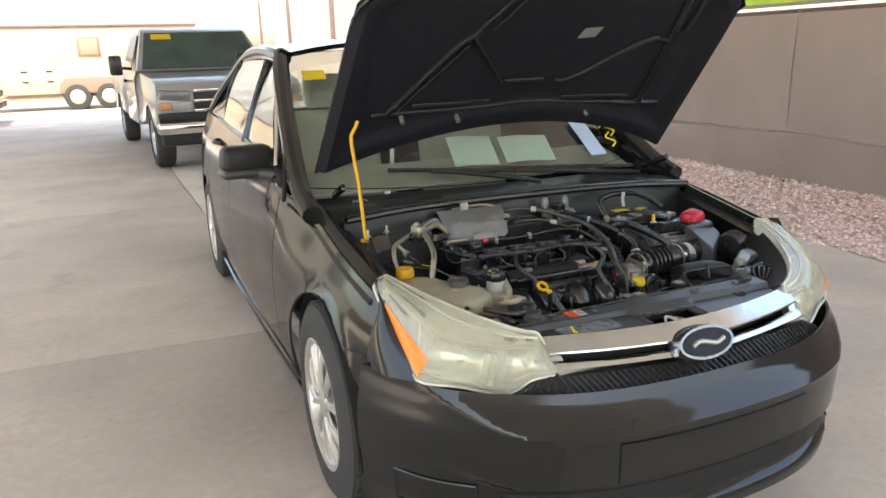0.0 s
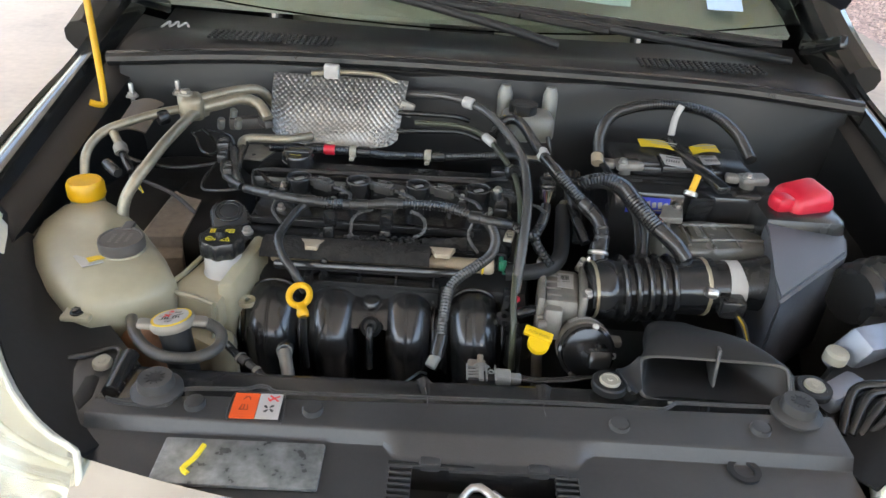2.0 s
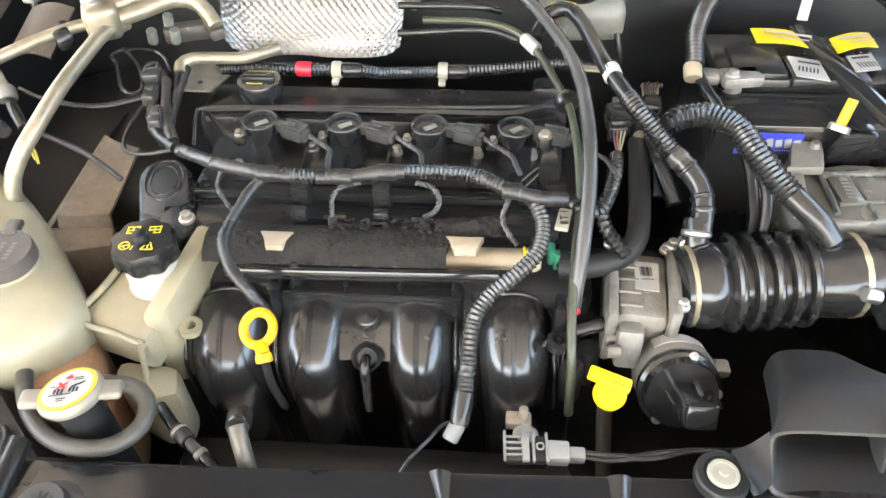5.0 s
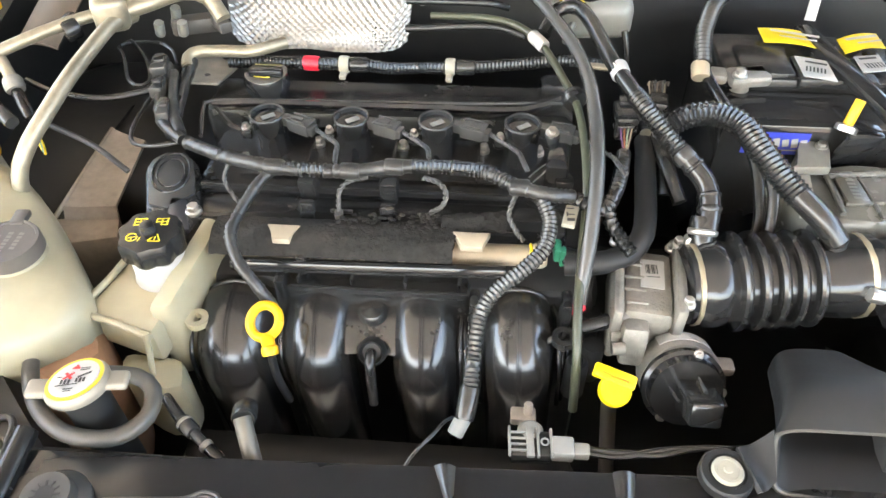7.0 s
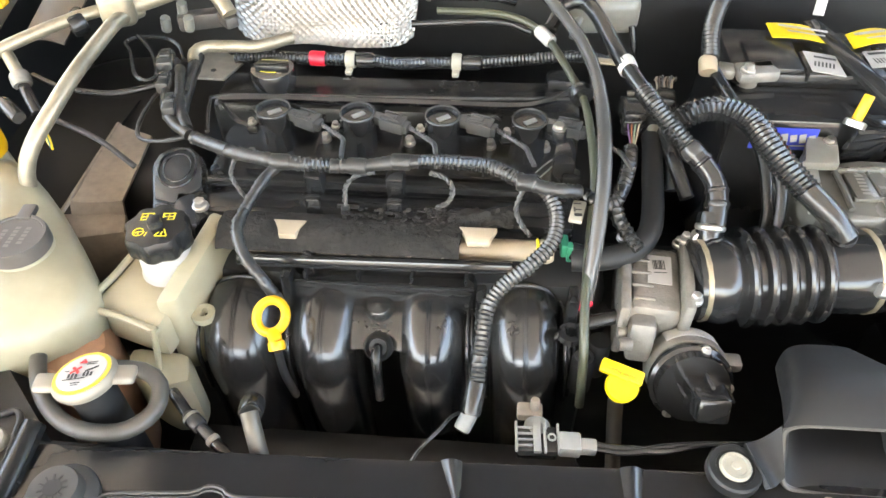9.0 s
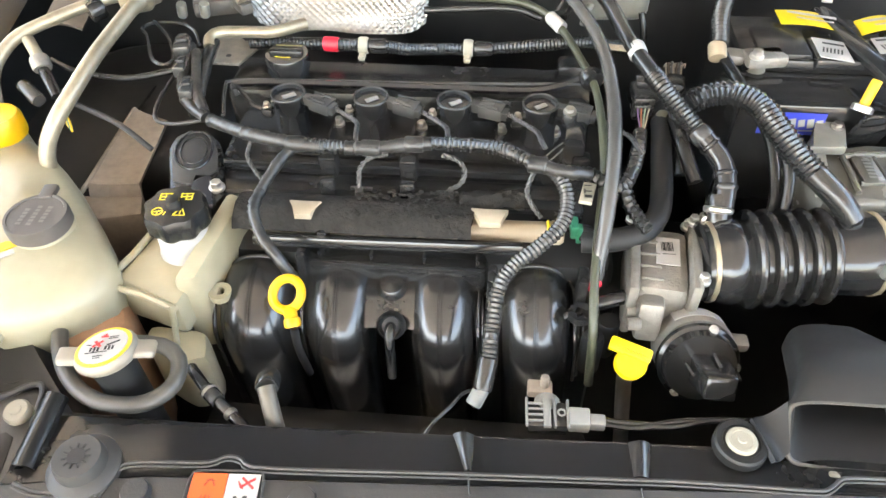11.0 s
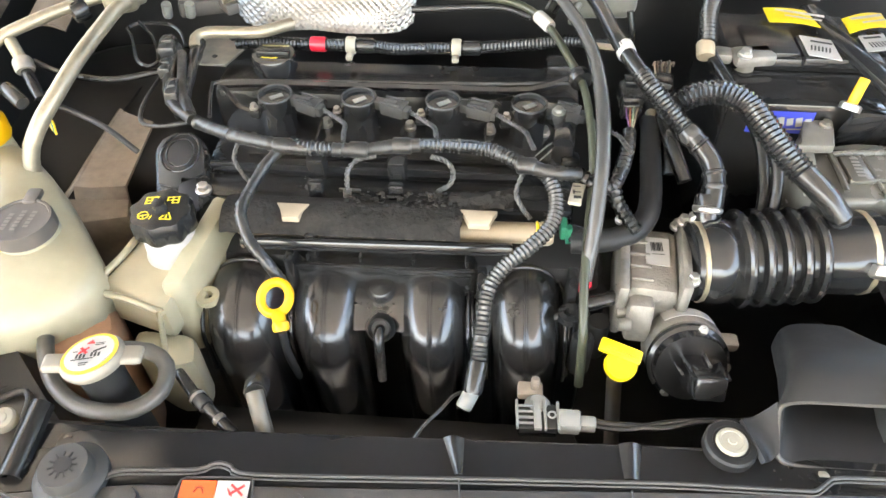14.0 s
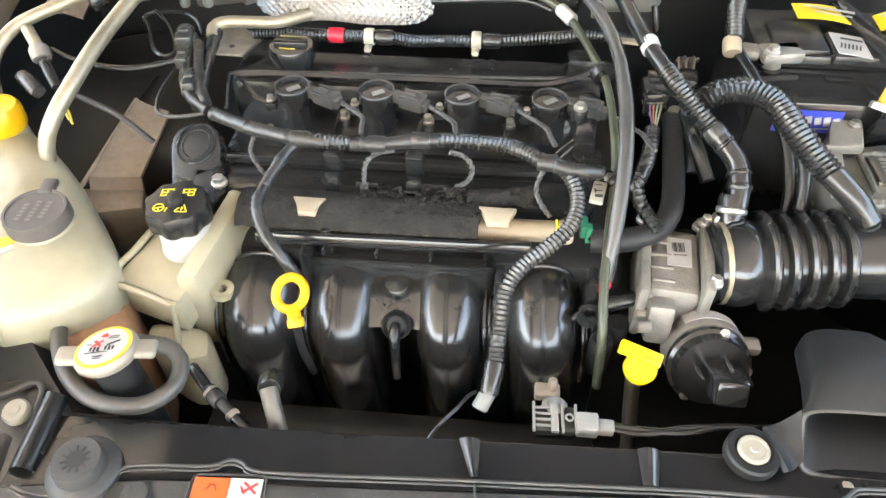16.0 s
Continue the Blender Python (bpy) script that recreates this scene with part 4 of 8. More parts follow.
    pl = part("recess_plate", bm, mat("scuffed_grey_plate", (0.20, 0.205, 0.195), 0.28, 0.3, vary=0.6, scale=45, fine=160, bump=0.6, bump_scale=70), sp)
    bm = B()
    sweep(bm, [(-0.272, 0.146, 0.670), (-0.276, 0.128, 0.670), (-0.283, 0.114, 0.670), (-0.276, 0.108, 0.670)], 0.003, step=0.004, seg=6)
    part("paint_smear", bm, YELLOW_INK, sp)
    # pressed flutes in the black strip, wide at the back and narrow in front
    for back, front, half0, half1 in (((-0.0555, 0.2680), (-0.0495, 0.2325), 0.0080, 0.0022), ((0.0850, 0.2722), (0.0815, 0.238), 0.0086, 0.0052)):
        def flute(u, v):
            a = (2 * u - 1)
            h = half0 + (half1 - half0) * v
            x, y = back[0] + (front[0] - back[0]) * v + a * h, back[1] + (front[1] - back[1]) * v
            return Vector((x, y, 0.6695 + 0.0085 * v + 0.0045 * (1 - abs(a) ** 1.6) * (1 - 0.5 * v)))
        # Somewhat paler than the strip they are pressed in.
        bm = B()
        sheet(bm, flute, 12, 10, 0.001)
        part("flute", bm, mat_once("shiny_flute_plastic", (0.030, 0.029, 0.028), 0.20), sp)
    edge = [(-0.392, 0.192), (-0.375, 0.187), (-0.348, 0.1865), (-0.328, 0.1875), (-0.321, 0.192), (-0.317, 0.210), (-0.308, 0.2155), (-0.290, 0.2175), (-0.249, 0.221), (-0.240, 0.2255), (-0.233, 0.2275), (-0.224, 0.2255), (-0.216, 0.2205), (-0.177, 0.221), (-0.09, 0.226), (-0.013, 0.230), (0.06, 0.2335), (0.116, 0.236), (0.200, 0.2370), (0.217, 0.2385), (0.228, 0.247), (0.240, 0.2500), (0.30, 0.252), (0.37, 0.256)]
    for off, r in ((0.0, 0.0016), (-0.0035, 0.0009)):
        bm = B()
        sweep(bm, [(x, y + off, 0.6818) for x, y in edge], r, step=0.006, seg=8)
        part("pressed_rib", bm, GREY_PANEL, sp)
    for xx in (-0.049, 0.080):
        bm = B()
        sweep(bm, [(xx, 0.228, 0.6822), (xx + 0.001, 0.218, 0.6822), (xx + 0.002, 0.212, 0.6820)], 0.0008, step=0.004, seg=6)
        part("crease", bm, GREY_PANEL, sp)
    ring = [(-0.2545, 0.172), (-0.2575, 0.178), (-0.2590, 0.207), (-0.2560, 0.2125), (-0.2500, 0.2140), (-0.212, 0.2165), (-0.2055, 0.2155), (-0.2030, 0.2105), (-0.1985, 0.178), (-0.2000, 0.172)]
    bm = B()
    sweep(bm, [(x, y, 0.6822) for x, y in ring], 0.0010, step=0.004, seg=6)
    part("label_frame", bm, GREY_PANEL, sp)
    bm = B()
    box(bm, (0.015, 0.105, 0.625), (0.20, 0.09, 0.006), 0.002)
    well = part("latch_well", bm, MATT_BLACK, sp)
    for y, h in ((0.147, 0.04),):
        bm = B()
        box(bm, (0.015, y, 0.645), (0.196, 0.004, h), 0.001)
        part("well_wall", bm, DARK_PLASTIC, well)
    for x in (-0.040, 0.072):
        bm = B()
        box(bm, (x, 0.150, 0.662), (0.022, 0.012, 0.012), 0.003)
        part("latch_ear", bm, GREY_PANEL, well)
    for k in range(7):
        for x in (-0.070, 0.100):
            bm = B()
            box(bm, (x, 0.098 + k * 0.0075, 0.660), (0.024, 0.0035, 0.008), 0.001)
            part("louvre", bm, GREY_PANEL, sp)
    bm = B()
    box(bm, (0.015, 0.108, 0.640), (0.07, 0.05, 0.010), 0.003, (-10, 0, 0))
    lt = part("latch", bm, mat_once("greasy_latch_steel", (0.12, 0.115, 0.105), 0.3, 0.8), well, "greasy steel hood latch")
    for pts in ([(-0.015, 0.100, 0.650), (0.004, 0.128, 0.656), (0.020, 0.126, 0.654), (0.034, 0.104, 0.648)], [(0.026, 0.128, 0.652), (0.044, 0.112, 0.652), (0.052, 0.100, 0.648)]):
        bm = B()
        sweep(bm, pts, 0.0045, step=0.006, flat=0.6)
        part("latch_hook", bm, SATIN_METAL, lt)
    bm = B()
    spin(bm, (0.287, 0.168, 0.664), (0.287, 0.168, 0.669), [(0.017, 0), (0.017, 1.0), (0.011, 1.0), (0.010, 0.2)], 24)
    part("bushing", bm, MATT_BLACK, sp)
    for x, y in ((-0.343, 0.2085), (0.365, 0.245)):
        bm = B()
        spin(bm, (x, y, 0.678), (x, y, 0.700), [(0.0275, 0), (0.0278, 0.28), (0.0255, 0.40), (0.0200, 0.52), (0.0190, 0.90), (0.0178, 1.0), (0.0066, 1.0), (0.0056, 0.55)], 32)
        rb = part("hood_rest", bm, mat_once("dusty_rubber", (0.030, 0.0285, 0.0265), 0.55), sp, "round dusty rubber hood rest")
        bm = B()
        spin(bm, (x, y, 0.692), (x, y, 0.7004), [(0.0068, 0), (0.0068, 1.0)], 20)
        part("rest_centre", bm, MATT_BLACK, rb)
        for k in range(11):
            a = 2 * math.pi * (k + 0.2) / 11
            bm = B()
            box(bm, (x + 0.0085 * math.cos(a), y + 0.0085 * math.sin(a), 0.7002), (0.0046, 0.0013, 0.0008), rot=(0, 0, math.degrees(a)))
            part("notch", bm, MATT_BLACK, rb)
    for x, y in ((-0.296, 0.192), (-0.170, 0.196), (0.16, 0.205), (0.315, 0.215)):
        bm = B()
        spin(bm, (x, y, 0.674), (x, y, 0.687), [(0.0115, 0), (0.0113, 0.7), (0.0100, 0.95), (0.006, 1.0)], 24)
        pc = part("push_clip", bm, GREY_PANEL, sp)
        bm = B()
        sweep(bm, [(x + 0.0102 * math.cos(a), y + 0.0102 * math.sin(a), 0.6866) for a in np.linspace(-1.9, 0.5, 12)], 0.0010, step=0.003, seg=6)
        part("slot", bm, MATT_BLACK, pc)
    # warning label
    bm = B()
    box(bm, (-0.2425, 0.1935, 0.6824), (0.0265, 0.036, 0.001), rot=(3, 0, 3))
    part("orange_label", bm, ORANGE_LABEL, sp)
    bm = B()
    box(bm, (-0.2165, 0.1950, 0.6824), (0.0245, 0.036, 0.001), rot=(3, 0, 3))
    part("white_label", bm, WHITE_LABEL, sp)
    bm = B()
    for a in range(4):
        t = a * 90 + 25
        c, d = math.cos(radians(t)), math.sin(radians(t))
        q = [(0.0010, 0.0004), (0.0058, 0.0010), (0.0066, 0.0030), (0.0040, 0.0042), (0.0012, 0.0020)]
        bm.faces.new([bm.verts.new((-0.2160 + x * c - y * d, 0.1905 + x * d + y * c, 0.6836)) for x, y in q])
    part("fan_symbol", bm, INK, sp)
    bm = B()
    for a, w in ((0, 0.008), (60, 0.008), (120, 0.008)):
        c, d = math.cos(radians(a + 30)), math.sin(radians(a + 30))
        box(bm, (-0.2420 + 0.0026 * c, 0.2032 + 0.0026 * d, 0.6836), (0.0011, w * 0.8, 0.0005), rot=(3, 0, a + 30))
    for k in range(3):
        box(bm, (-0.2460 + 0.0036 * k, 0.1905, 0.6836), (0.0010, 0.0070, 0.0005), rot=(3, 0, 12 * (k - 1)))
    box(bm, (-0.2424, 0.1868, 0.6836), (0.010, 0.0010, 0.0005), rot=(3, 0, 3))
    part("label_print", bm, mat_once("dark_red_print", (0.22, 0.03, 0.01)), sp)
    bm = B()
    for a in (38, -38):
        box(bm, (-0.2135, 0.2060, 0.6838), (0.013, 0.0018, 0.0005), rot=(3, 0, a))
    for k in range(3):
        box(bm, (-0.2195 + 0.0012 * k, 0.2045 - 0.0010 * k, 0.6837), (0.0008, 0.0055 - 0.001 * k, 0.0005), rot=(3, 0, 28))
    part("label_cross", bm, RED_INK, sp)
    # hood
    bm = B()
    sheet(bm, lambda u, v: hood_point(2 * u - 1, hood_lo(2 * u - 1) + (hood_hi(2 * u - 1) - hood_lo(2 * u - 1)) * v, 0.035 + 0.03 * (1 - (2 * u - 1) ** 2) - 0.03 * max(0, v - 0.9) / 0.1), 36, 24, 0.006)
    hd = part("hood", bm, PAINT, car, "raised black hood with felt lining")
    bm = B()
    def inner(u, v):
        a = 2 * u - 1
        s = hood_lo(a) + 0.004 + (hood_hi(a) - hood_lo(a) - 0.008) * v
        e = min(1 - abs(a), v * 0.8, (1 - v) * 0.8)
        out = 0.002 + 0.022 * min(1, max(0, (e - 0.085) / 0.03))
        if e < 0.02:
            out += 0.03 * (1 - e / 0.02)
        return hood_point(a, s, out)
    sheet(bm, inner, 60, 50)
    part("inner_panel", bm, INSULATION, hd, "black felt-lined hood underside")
    def hp(x, s, out=0.0):
        return hood_point(x / (0.70 - 0.07 * s), s, out)
    for pts, r in (([(-0.50, 0.31), (-0.31, 0.60), (-0.27, 0.605)], 0.011), ([(-0.47, 0.31), (-0.285, 0.585)], 0.006), ([(-0.27, 0.60), (-0.13, 0.43)], 0.010), ([(-0.13, 0.43), (0.02, 0.43)], 0.009), ([(0.06, 0.43), (0.13, 0.43), (0.34, 0.58), (0.44, 0.585)], 0.010), ([(0.46, 0.30), (0.44, 0.60), (0.42, 0.95)], 0.014), ([(-0.28, 0.62), (-0.06, 0.95)], 0.010), ([(-0.22, 0.64), (-0.02, 0.95)], 0.006),
                   ([(-0.55, 0.305), (-0.20, 0.315), (0.0, 0.33), (0.20, 0.315), (0.55, 0.29)], 0.009), ([(-0.42, 0.34), (-0.15, 0.345)], 0.006), ([(0.12, 0.345), (0.40, 0.335)], 0.006), ([(0.48, 0.62), (0.50, 0.9)], 0.012)):
        bm = B()
        sweep(bm, [hp(x, s, 0.020) for x, s in pts], r, step=0.02, seg=8)
        part("rib", bm, GLOSS_PLASTIC, hd)
    for x, s in ((-0.256, 0.29), (0.238, 0.28), (-0.45, 0.30)):
        bm = B()
        rod(bm, hp(x, s, 0.02), hp(x, s, -0.016), 0.008)
        part("lining_clip", bm, SATIN_METAL, hd)
    bm = B()
    q = [hp(0.075, 0.60, 0.018), hp(0.14, 0.605, 0.018), hp(0.155, 0.645, 0.018), hp(0.09, 0.64, 0.018)]
    bm.faces.new([bm.verts.new(a) for a in q])
    bmesh.ops.solidify(bm, geom=bm.faces[:], thickness=0.001)
    part("sticker", bm, WHITE_LABEL, hd, "small white sticker")
    for sx in (-1, 1):
        bm = B()
        box(bm, (sx * 0.640, 1.03, 0.900), (0.015, 0.16, 0.025), 0.005, (-20, 0, 0))
        part("hinge", bm, PAINT, hd)
    # chalk mark near the hinge
    bm = B()
    sweep(bm, [(-0.605, 0.975, 0.868), (-0.598, 1.0, 0.872), (-0.590, 0.978, 0.869), (-0.583, 1.002, 0.872), (-0.574, 0.980, 0.869), (-0.566, 0.998, 0.872), (-0.556, 0.982, 0.870)], 0.0022, step=0.004, seg=6)
    part("chalk_mark", bm, WHITE_LABEL, cowl_ob)
    bm = B()
    sweep(bm, [(-0.645, 0.742, 0.800), (-0.628, 0.750, 0.794), (-0.628, 0.760, 0.812), (-0.634, 0.775, 0.95), (-0.645, 0.795, 1.09), (-0.640, 0.800, 1.115), (-0.625, 0.808, 1.135), (-0.618, 0.812, 1.15)], 0.0055, step=0.01)
    part("prop_rod", bm, YELLOW, car, "yellow hood prop rod")
    # strut towers and rails of the bay
    for sx in (-1, 1):
        bm = B()
        spin(bm, (sx * 0.53, 0.77, 0.42), (sx * 0.53, 0.77, 0.655), [(0.19, 0), (0.17, 0.5), (0.145, 0.85), (0.125, 0.96), (0.10, 1.0), (0.05, 1.0)], 40)
        part("strut_tower", bm, BODY_BLACK, car)
        bm = B()
        box(bm, (sx * 0.50, 0.50, 0.42), (0.10, 0.80, 0.12), 0.02)
        part("frame_rail", bm, MATT_BLACK, car)
    # the shell turns with the body; what belongs to the bay keeps the bay's axes
    car.matrix_basis = BODY @ Matrix.Translation((0, 2.1, 0))
    for ob in car.children:
        if ob.name.split(".")[0] in ("inner_fender", "undertray", "cowl_cover", "firewall", "wiper", "hood", "prop_rod", "strut_tower", "frame_rail", "radiator_cover", "chalk_mark"):
            ob.matrix_parent_inverse = car.matrix_basis.inverted()
    return car


# ---- the engine and what stands round it ----
def glyphs(owner, name, material, at, right, up, shapes, depth=0.0008):
    """Thin raised marks on a flat face. shapes: (x, y, width, height, turn) in metres on that face."""
    right, up = Vector(right).normalized(), Vector(up).normalized()
    out = right.cross(up).normalized()
    bm = B()
    for x, y, w, h, a in shapes:
        c, s = math.cos(radians(a)), math.sin(radians(a))
        q = []
        for dx, dy in ((-w / 2, -h / 2), (w / 2, -h / 2), (w / 2, h / 2), (-w / 2, h / 2)):
            q.append(bm.verts.new(Vector(at) + right * (x + dx * c - dy * s) + up * (y + dx * s + dy * c) + out * depth))
        bm.faces.new(q)
    return part(name, bm, material, owner)


def lettering(owner, name, material, text, at, right, up, size):
    """Readable words, flat on a face."""
    cu = bpy.data.curves.new(name, "FONT")
    cu.body, cu.size, cu.align_x, cu.align_y, cu.extrude = text, size, "CENTER", "CENTER", 0.0002
    ob = bpy.data.objects.new(name, cu)
    me = bpy.data.meshes.new_from_object(ob)
    bpy.data.objects.remove(ob)
    right, up = Vector(right).normalized(), Vector(up).normalized()
    out = right.cross(up).normalized()
    m = Matrix((right, up, out)).transposed().to_4x4()
    m.translation = Vector(at) + out * 0.0008
    me.transform(m)
    me.materials.append(material)
    mesh = new(name, me)
    mesh.parent = owner
    if owner.type == "EMPTY":
        mesh.matrix_parent_inverse = Matrix.Translation(-owner.location)
    return mesh


def hose(owner, name, pts, r, material, ribs=0.0, step=0.006, label="", seg=10, wobble=0.0):
    bm = B()
    sweep(bm, pts, r, step=step, seg=seg, ribs=ribs, wobble=wobble, seed=len(name) + int(abs(pts[0][0]) * 1000))
    return part(name, bm, material, owner, label, angle=50)


def twist(owner, name, pts, r, material, pitch=0.011):
    """Two thin wires wound round each other along the points."""
    way = path_points(pts, 0.0022)
    bm = B()
    for phase in (0.0, math.pi):
        line, run = [], 0.0
        for i, c in enumerate(way):
            d = (way[min(i + 1, len(way) - 1)] - way[max(i - 1, 0)]).normalized()
            a = d.orthogonal().normalized()
            run += (c - way[max(i - 1, 0)]).length
            t = 2 * math.pi * run / pitch + phase
            line.append(c + (a * math.cos(t) + d.cross(a) * math.sin(t)) * r * 0.95)
        sweep(bm, line, r, step=0.004, seg=6)
    return part(name, bm, material, owner, angle=50)


def band(owner, name, p0, p1, r, material, label=""):
    bm = B()
    rod(bm, p0, p1, r, 16)
    return part(name, bm, material, owner, label)


def bolt(owner, at, r=0.006, h=0.006, up=(0, 0, 1), material=None):
    bm = B()
    u = Vector(up).normalized()
    spin(bm, at, Vector(at) + u * h * 0.4, [(r * 1.35, 0), (r * 1.35, 0.8), (r * 1.2, 1.0)], 16)
    spin(bm, Vector(at) + u * h * 0.4, Vector(at) + u * h, [(r, 0), (r, 0.85), (r * 0.8, 1.0)], 6)
    return part("bolt", bm, material or SATIN_METAL, owner)


COIL_X = (-0.275, -0.183, -0.0915, 0.0005)


SCUFFED = mat("scuffed_black_plastic", (0.017, 0.017, 0.017), 0.42, vary=0.15, scale=15, fine=200, rvary=0.15, spec=0.22)


def build_engine():
    en = thing("engine", (-0.13, 0.5, 0.32), "black four-cylinder engine with plastic intake manifold", "engine")
    bm = B()
    box(bm, (-0.14, 0.58, 0.50), (0.44, 0.26, 0.36), 0.02)
    part("engine_block", bm, MATT_BLACK, en)
    # valve cover: deck, raised rear shelf, rims
    bm = B()
    box(bm, (-0.145, 0.600, 0.672), (0.40, 0.125, 0.060), 0.010)
    vc = part("valve_cover", bm, DARK_PLASTIC, en, "black plastic valve cover")
    bm = B()
    box(bm, (-0.150, 0.690, 0.695), (0.42, 0.075, 0.075), 0.012)
    part("rear_shelf", bm, DARK_PLASTIC, vc)
    bm = B()
    box(bm, (-0.148, 0.520, 0.685), (0.39, 0.040, 0.050), 0.008)
    part("front_ledge", bm, DARK_PLASTIC, vc)
    hose(vc, "rim", [(-0.345, 0.652, 0.740), (-0.28, 0.655, 0.742), (-0.10, 0.657, 0.742), (0.0, 0.660, 0.742), (0.046, 0.684, 0.744)], 0.0045, GLOSS_PLASTIC, step=0.02, seg=6)
    hose(vc, "rim", [(-0.345, 0.652, 0.740), (-0.315, 0.622, 0.731), (-0.29, 0.620, 0.728)], 0.003, DARK_PLASTIC, step=0.01, seg=6)
    bm = B()
    box(bm, (-0.165, 0.5385, 0.716), (0.325, 0.006, 0.012), 0.002)
    part("front_rail", bm, GLOSS_PLASTIC, vc)
    bm = B()
    box(bm, (-0.165, 0.497, 0.700), (0.33, 0.010, 0.020), 0.003)
    part("lower_rail", bm, GLOSS_PLASTIC, vc)
    for x in (-0.30, -0.225, -0.13, -0.04, 0.02):
        bolt(vc, (x, 0.634 if x != -0.30 else 0.60, 0.702), 0.005, 0.010)
    for xa, xb, y, z in ((-0.335, -0.02, 0.552, 0.706), (-0.30, 0.01, 0.575, 0.7035)):
        bm = B()
        box(bm, ((xa + xb) / 2, y, z), (xb - xa, 0.004, 0.006), 0.0015)
        part("moulded_line", bm, DARK_PLASTIC, vc)
    for x in (-0.229, -0.137, -0.045):
        bm = B()
        box(bm, (x, 0.612, 0.706), (0.003, 0.080, 0.012), 0.001)
        part("web", bm, DARK_PLASTIC, vc)
    # ignition coils
    for k, x in enumerate(COIL_X):
        y = 0.624
        bm = B()
        spin(bm, (x, y, 0.672), (x, y, 0.7485), [(0.0190, 0), (0.0188, 0.70), (0.0196, 0.74), (0.0200, 0.93), (0.0190, 1.0), (0.0168, 1.0), (0.0160, 0.955), (0.004, 0.95)], 32)
        box(bm, (x - 0.0235, y - 0.008, 0.728), (0.014, 0.012, 0.012), 0.004)
        co = part("ignition_coil", bm, GLOSS_PLASTIC, en, "round black ignition coil")
        bm = B()
        box(bm, (x + 0.001, y, 0.7455), (0.015, 0.0072, 0.0012), 0.0004, (0, 0, 35))
        part("coil_mark", bm, mat_once("pale_grey_print", (0.20, 0.20, 0.19)), co)
        bolt(co, (x - 0.0235, y - 0.008, 0.734), 0.0036, 0.007)
        tilt = -24 + 3 * k
        d, e = Vector((math.cos(radians(tilt)), math.sin(radians(tilt)), 0)), Vector((-math.sin(radians(tilt)), math.cos(radians(tilt)), 0))
        c = Vector((x + 0.018, y - 0.001, 0.7435))
        bm = B()
        box(bm, c + d * 0.006, (0.016, 0.011, 0.011), 0.0015, (0, 0, tilt))
        box(bm, c + d * 0.024, (0.027, 0.0185, 0.014), 0.0016, (0, 0, tilt))
        for o in (-0.0060, 0.0060):
            box(bm, c + d * 0.022 + e * o + Vector((0, 0, 0.0080)), (0.022, 0.0022, 0.0026), 0.0006, (0, 0, tilt))
        box(bm, c + d * 0.020 + Vector((0, 0, 0.0078)), (0.014, 0.0070, 0.0020), 0.0006, (0, 0, tilt))
        box(bm, c + d * 0.039 - e * 0.002, (0.008, 0.0125, 0.010), 0.0012, (0, 0, tilt))
        part("coil_plug", bm, mat_once("charcoal_plug_plastic", (0.055, 0.055, 0.053), 0.18), co, "black wire connector")
        # Rim is paler than the coil: its specular ring is put into the colour.
        bm = B()
        sweep(bm, [(x + 0.0182 * math.cos(a), y + 0.0182 * math.sin(a), 0.7487) for a in np.linspace(0, 2 * math.pi, 33)], 0.0015, step=0.003, seg=8)
        part("coil_rim", bm, PLUG, co)
        end = c + d * 0.042
        twist(co, "coil_wire", [end, (x + 0.079, y - 0.043, 0.750), (x + 0.088, y - 0.058, 0.754), (x + 0.091, y - 0.078, 0.760), (x + 0.095, y - 0.100, 0.766)], 0.0014, WIRE)
    # raised rim along the rear and the end of the valve cover
    # Paler than the cover: the bright edge line is put into the colour.
    hose(en, "cover_rim", [(-0.338, 0.588, 0.742), (-0.350, 0.636, 0.744), (-0.343, 0.652, 0.744), (-0.264, 0.657, 0.744), (-0.108, 0.662, 0.744), (0.047, 0.672, 0.744)], 0.0022, PLUG, step=0.006)
    # oil cap
    cx, cy = -0.291, 0.690
    bm = B()
    spin(bm, (cx, cy, 0.725), (cx, cy, 0.7585), [(0.022, 0), (0.022, 0.45), (0.0255, 0.5), (0.026, 0.85), (0.024, 1.0), (0.0, 1.0)], 32, cap=False)
    box(bm, (cx, cy, 0.7600), (0.038, 0.010, 0.006), 0.002)
    cap = part("oil_cap", bm, GLOSS_PLASTIC, en, "black oil filler cap with yellow marks")
    glyphs(cap, "cap_print", YELLOW_INK, (cx, cy, 0.7592), (1, 0, 0), (0, 1, 0), [(-0.004, -0.012, 0.014, 0.0014, -8), (0.005, -0.0120, 0.005, 0.002, 0)])
    glyphs(cap, "cap_words", mat_once("faded_yellow_ink", (0.30, 0.25, 0.08), 0.6), (cx, cy, 0.7592), (1, 0, 0), (0, 1, 0), [(-0.014 + 0.004 * i, 0.014, 0.003, 0.0022, 0) for i in range(8)])
    # wiring loom along the rear
    loom = hose(en, "rear_loom", [(-0.345, 0.727, 0.748), (-0.30, 0.724, 0.752), (-0.25, 0.720, 0.754), (-0.19, 0.721, 0.754), (-0.155, 0.719, 0.752), (-0.12, 0.722, 0.752), (-0.06, 0.724, 0.754), (0.0, 0.732, 0.756), (0.05, 0.742, 0.756), (0.11, 0.738, 0.752)], 0.0080, RUBBER, ribs=0.0014, step=0.0021)
    band(loom, "red_tape", (-0.254, 0.7207, 0.7542), (-0.236, 0.7203, 0.7542), 0.0088, RED)
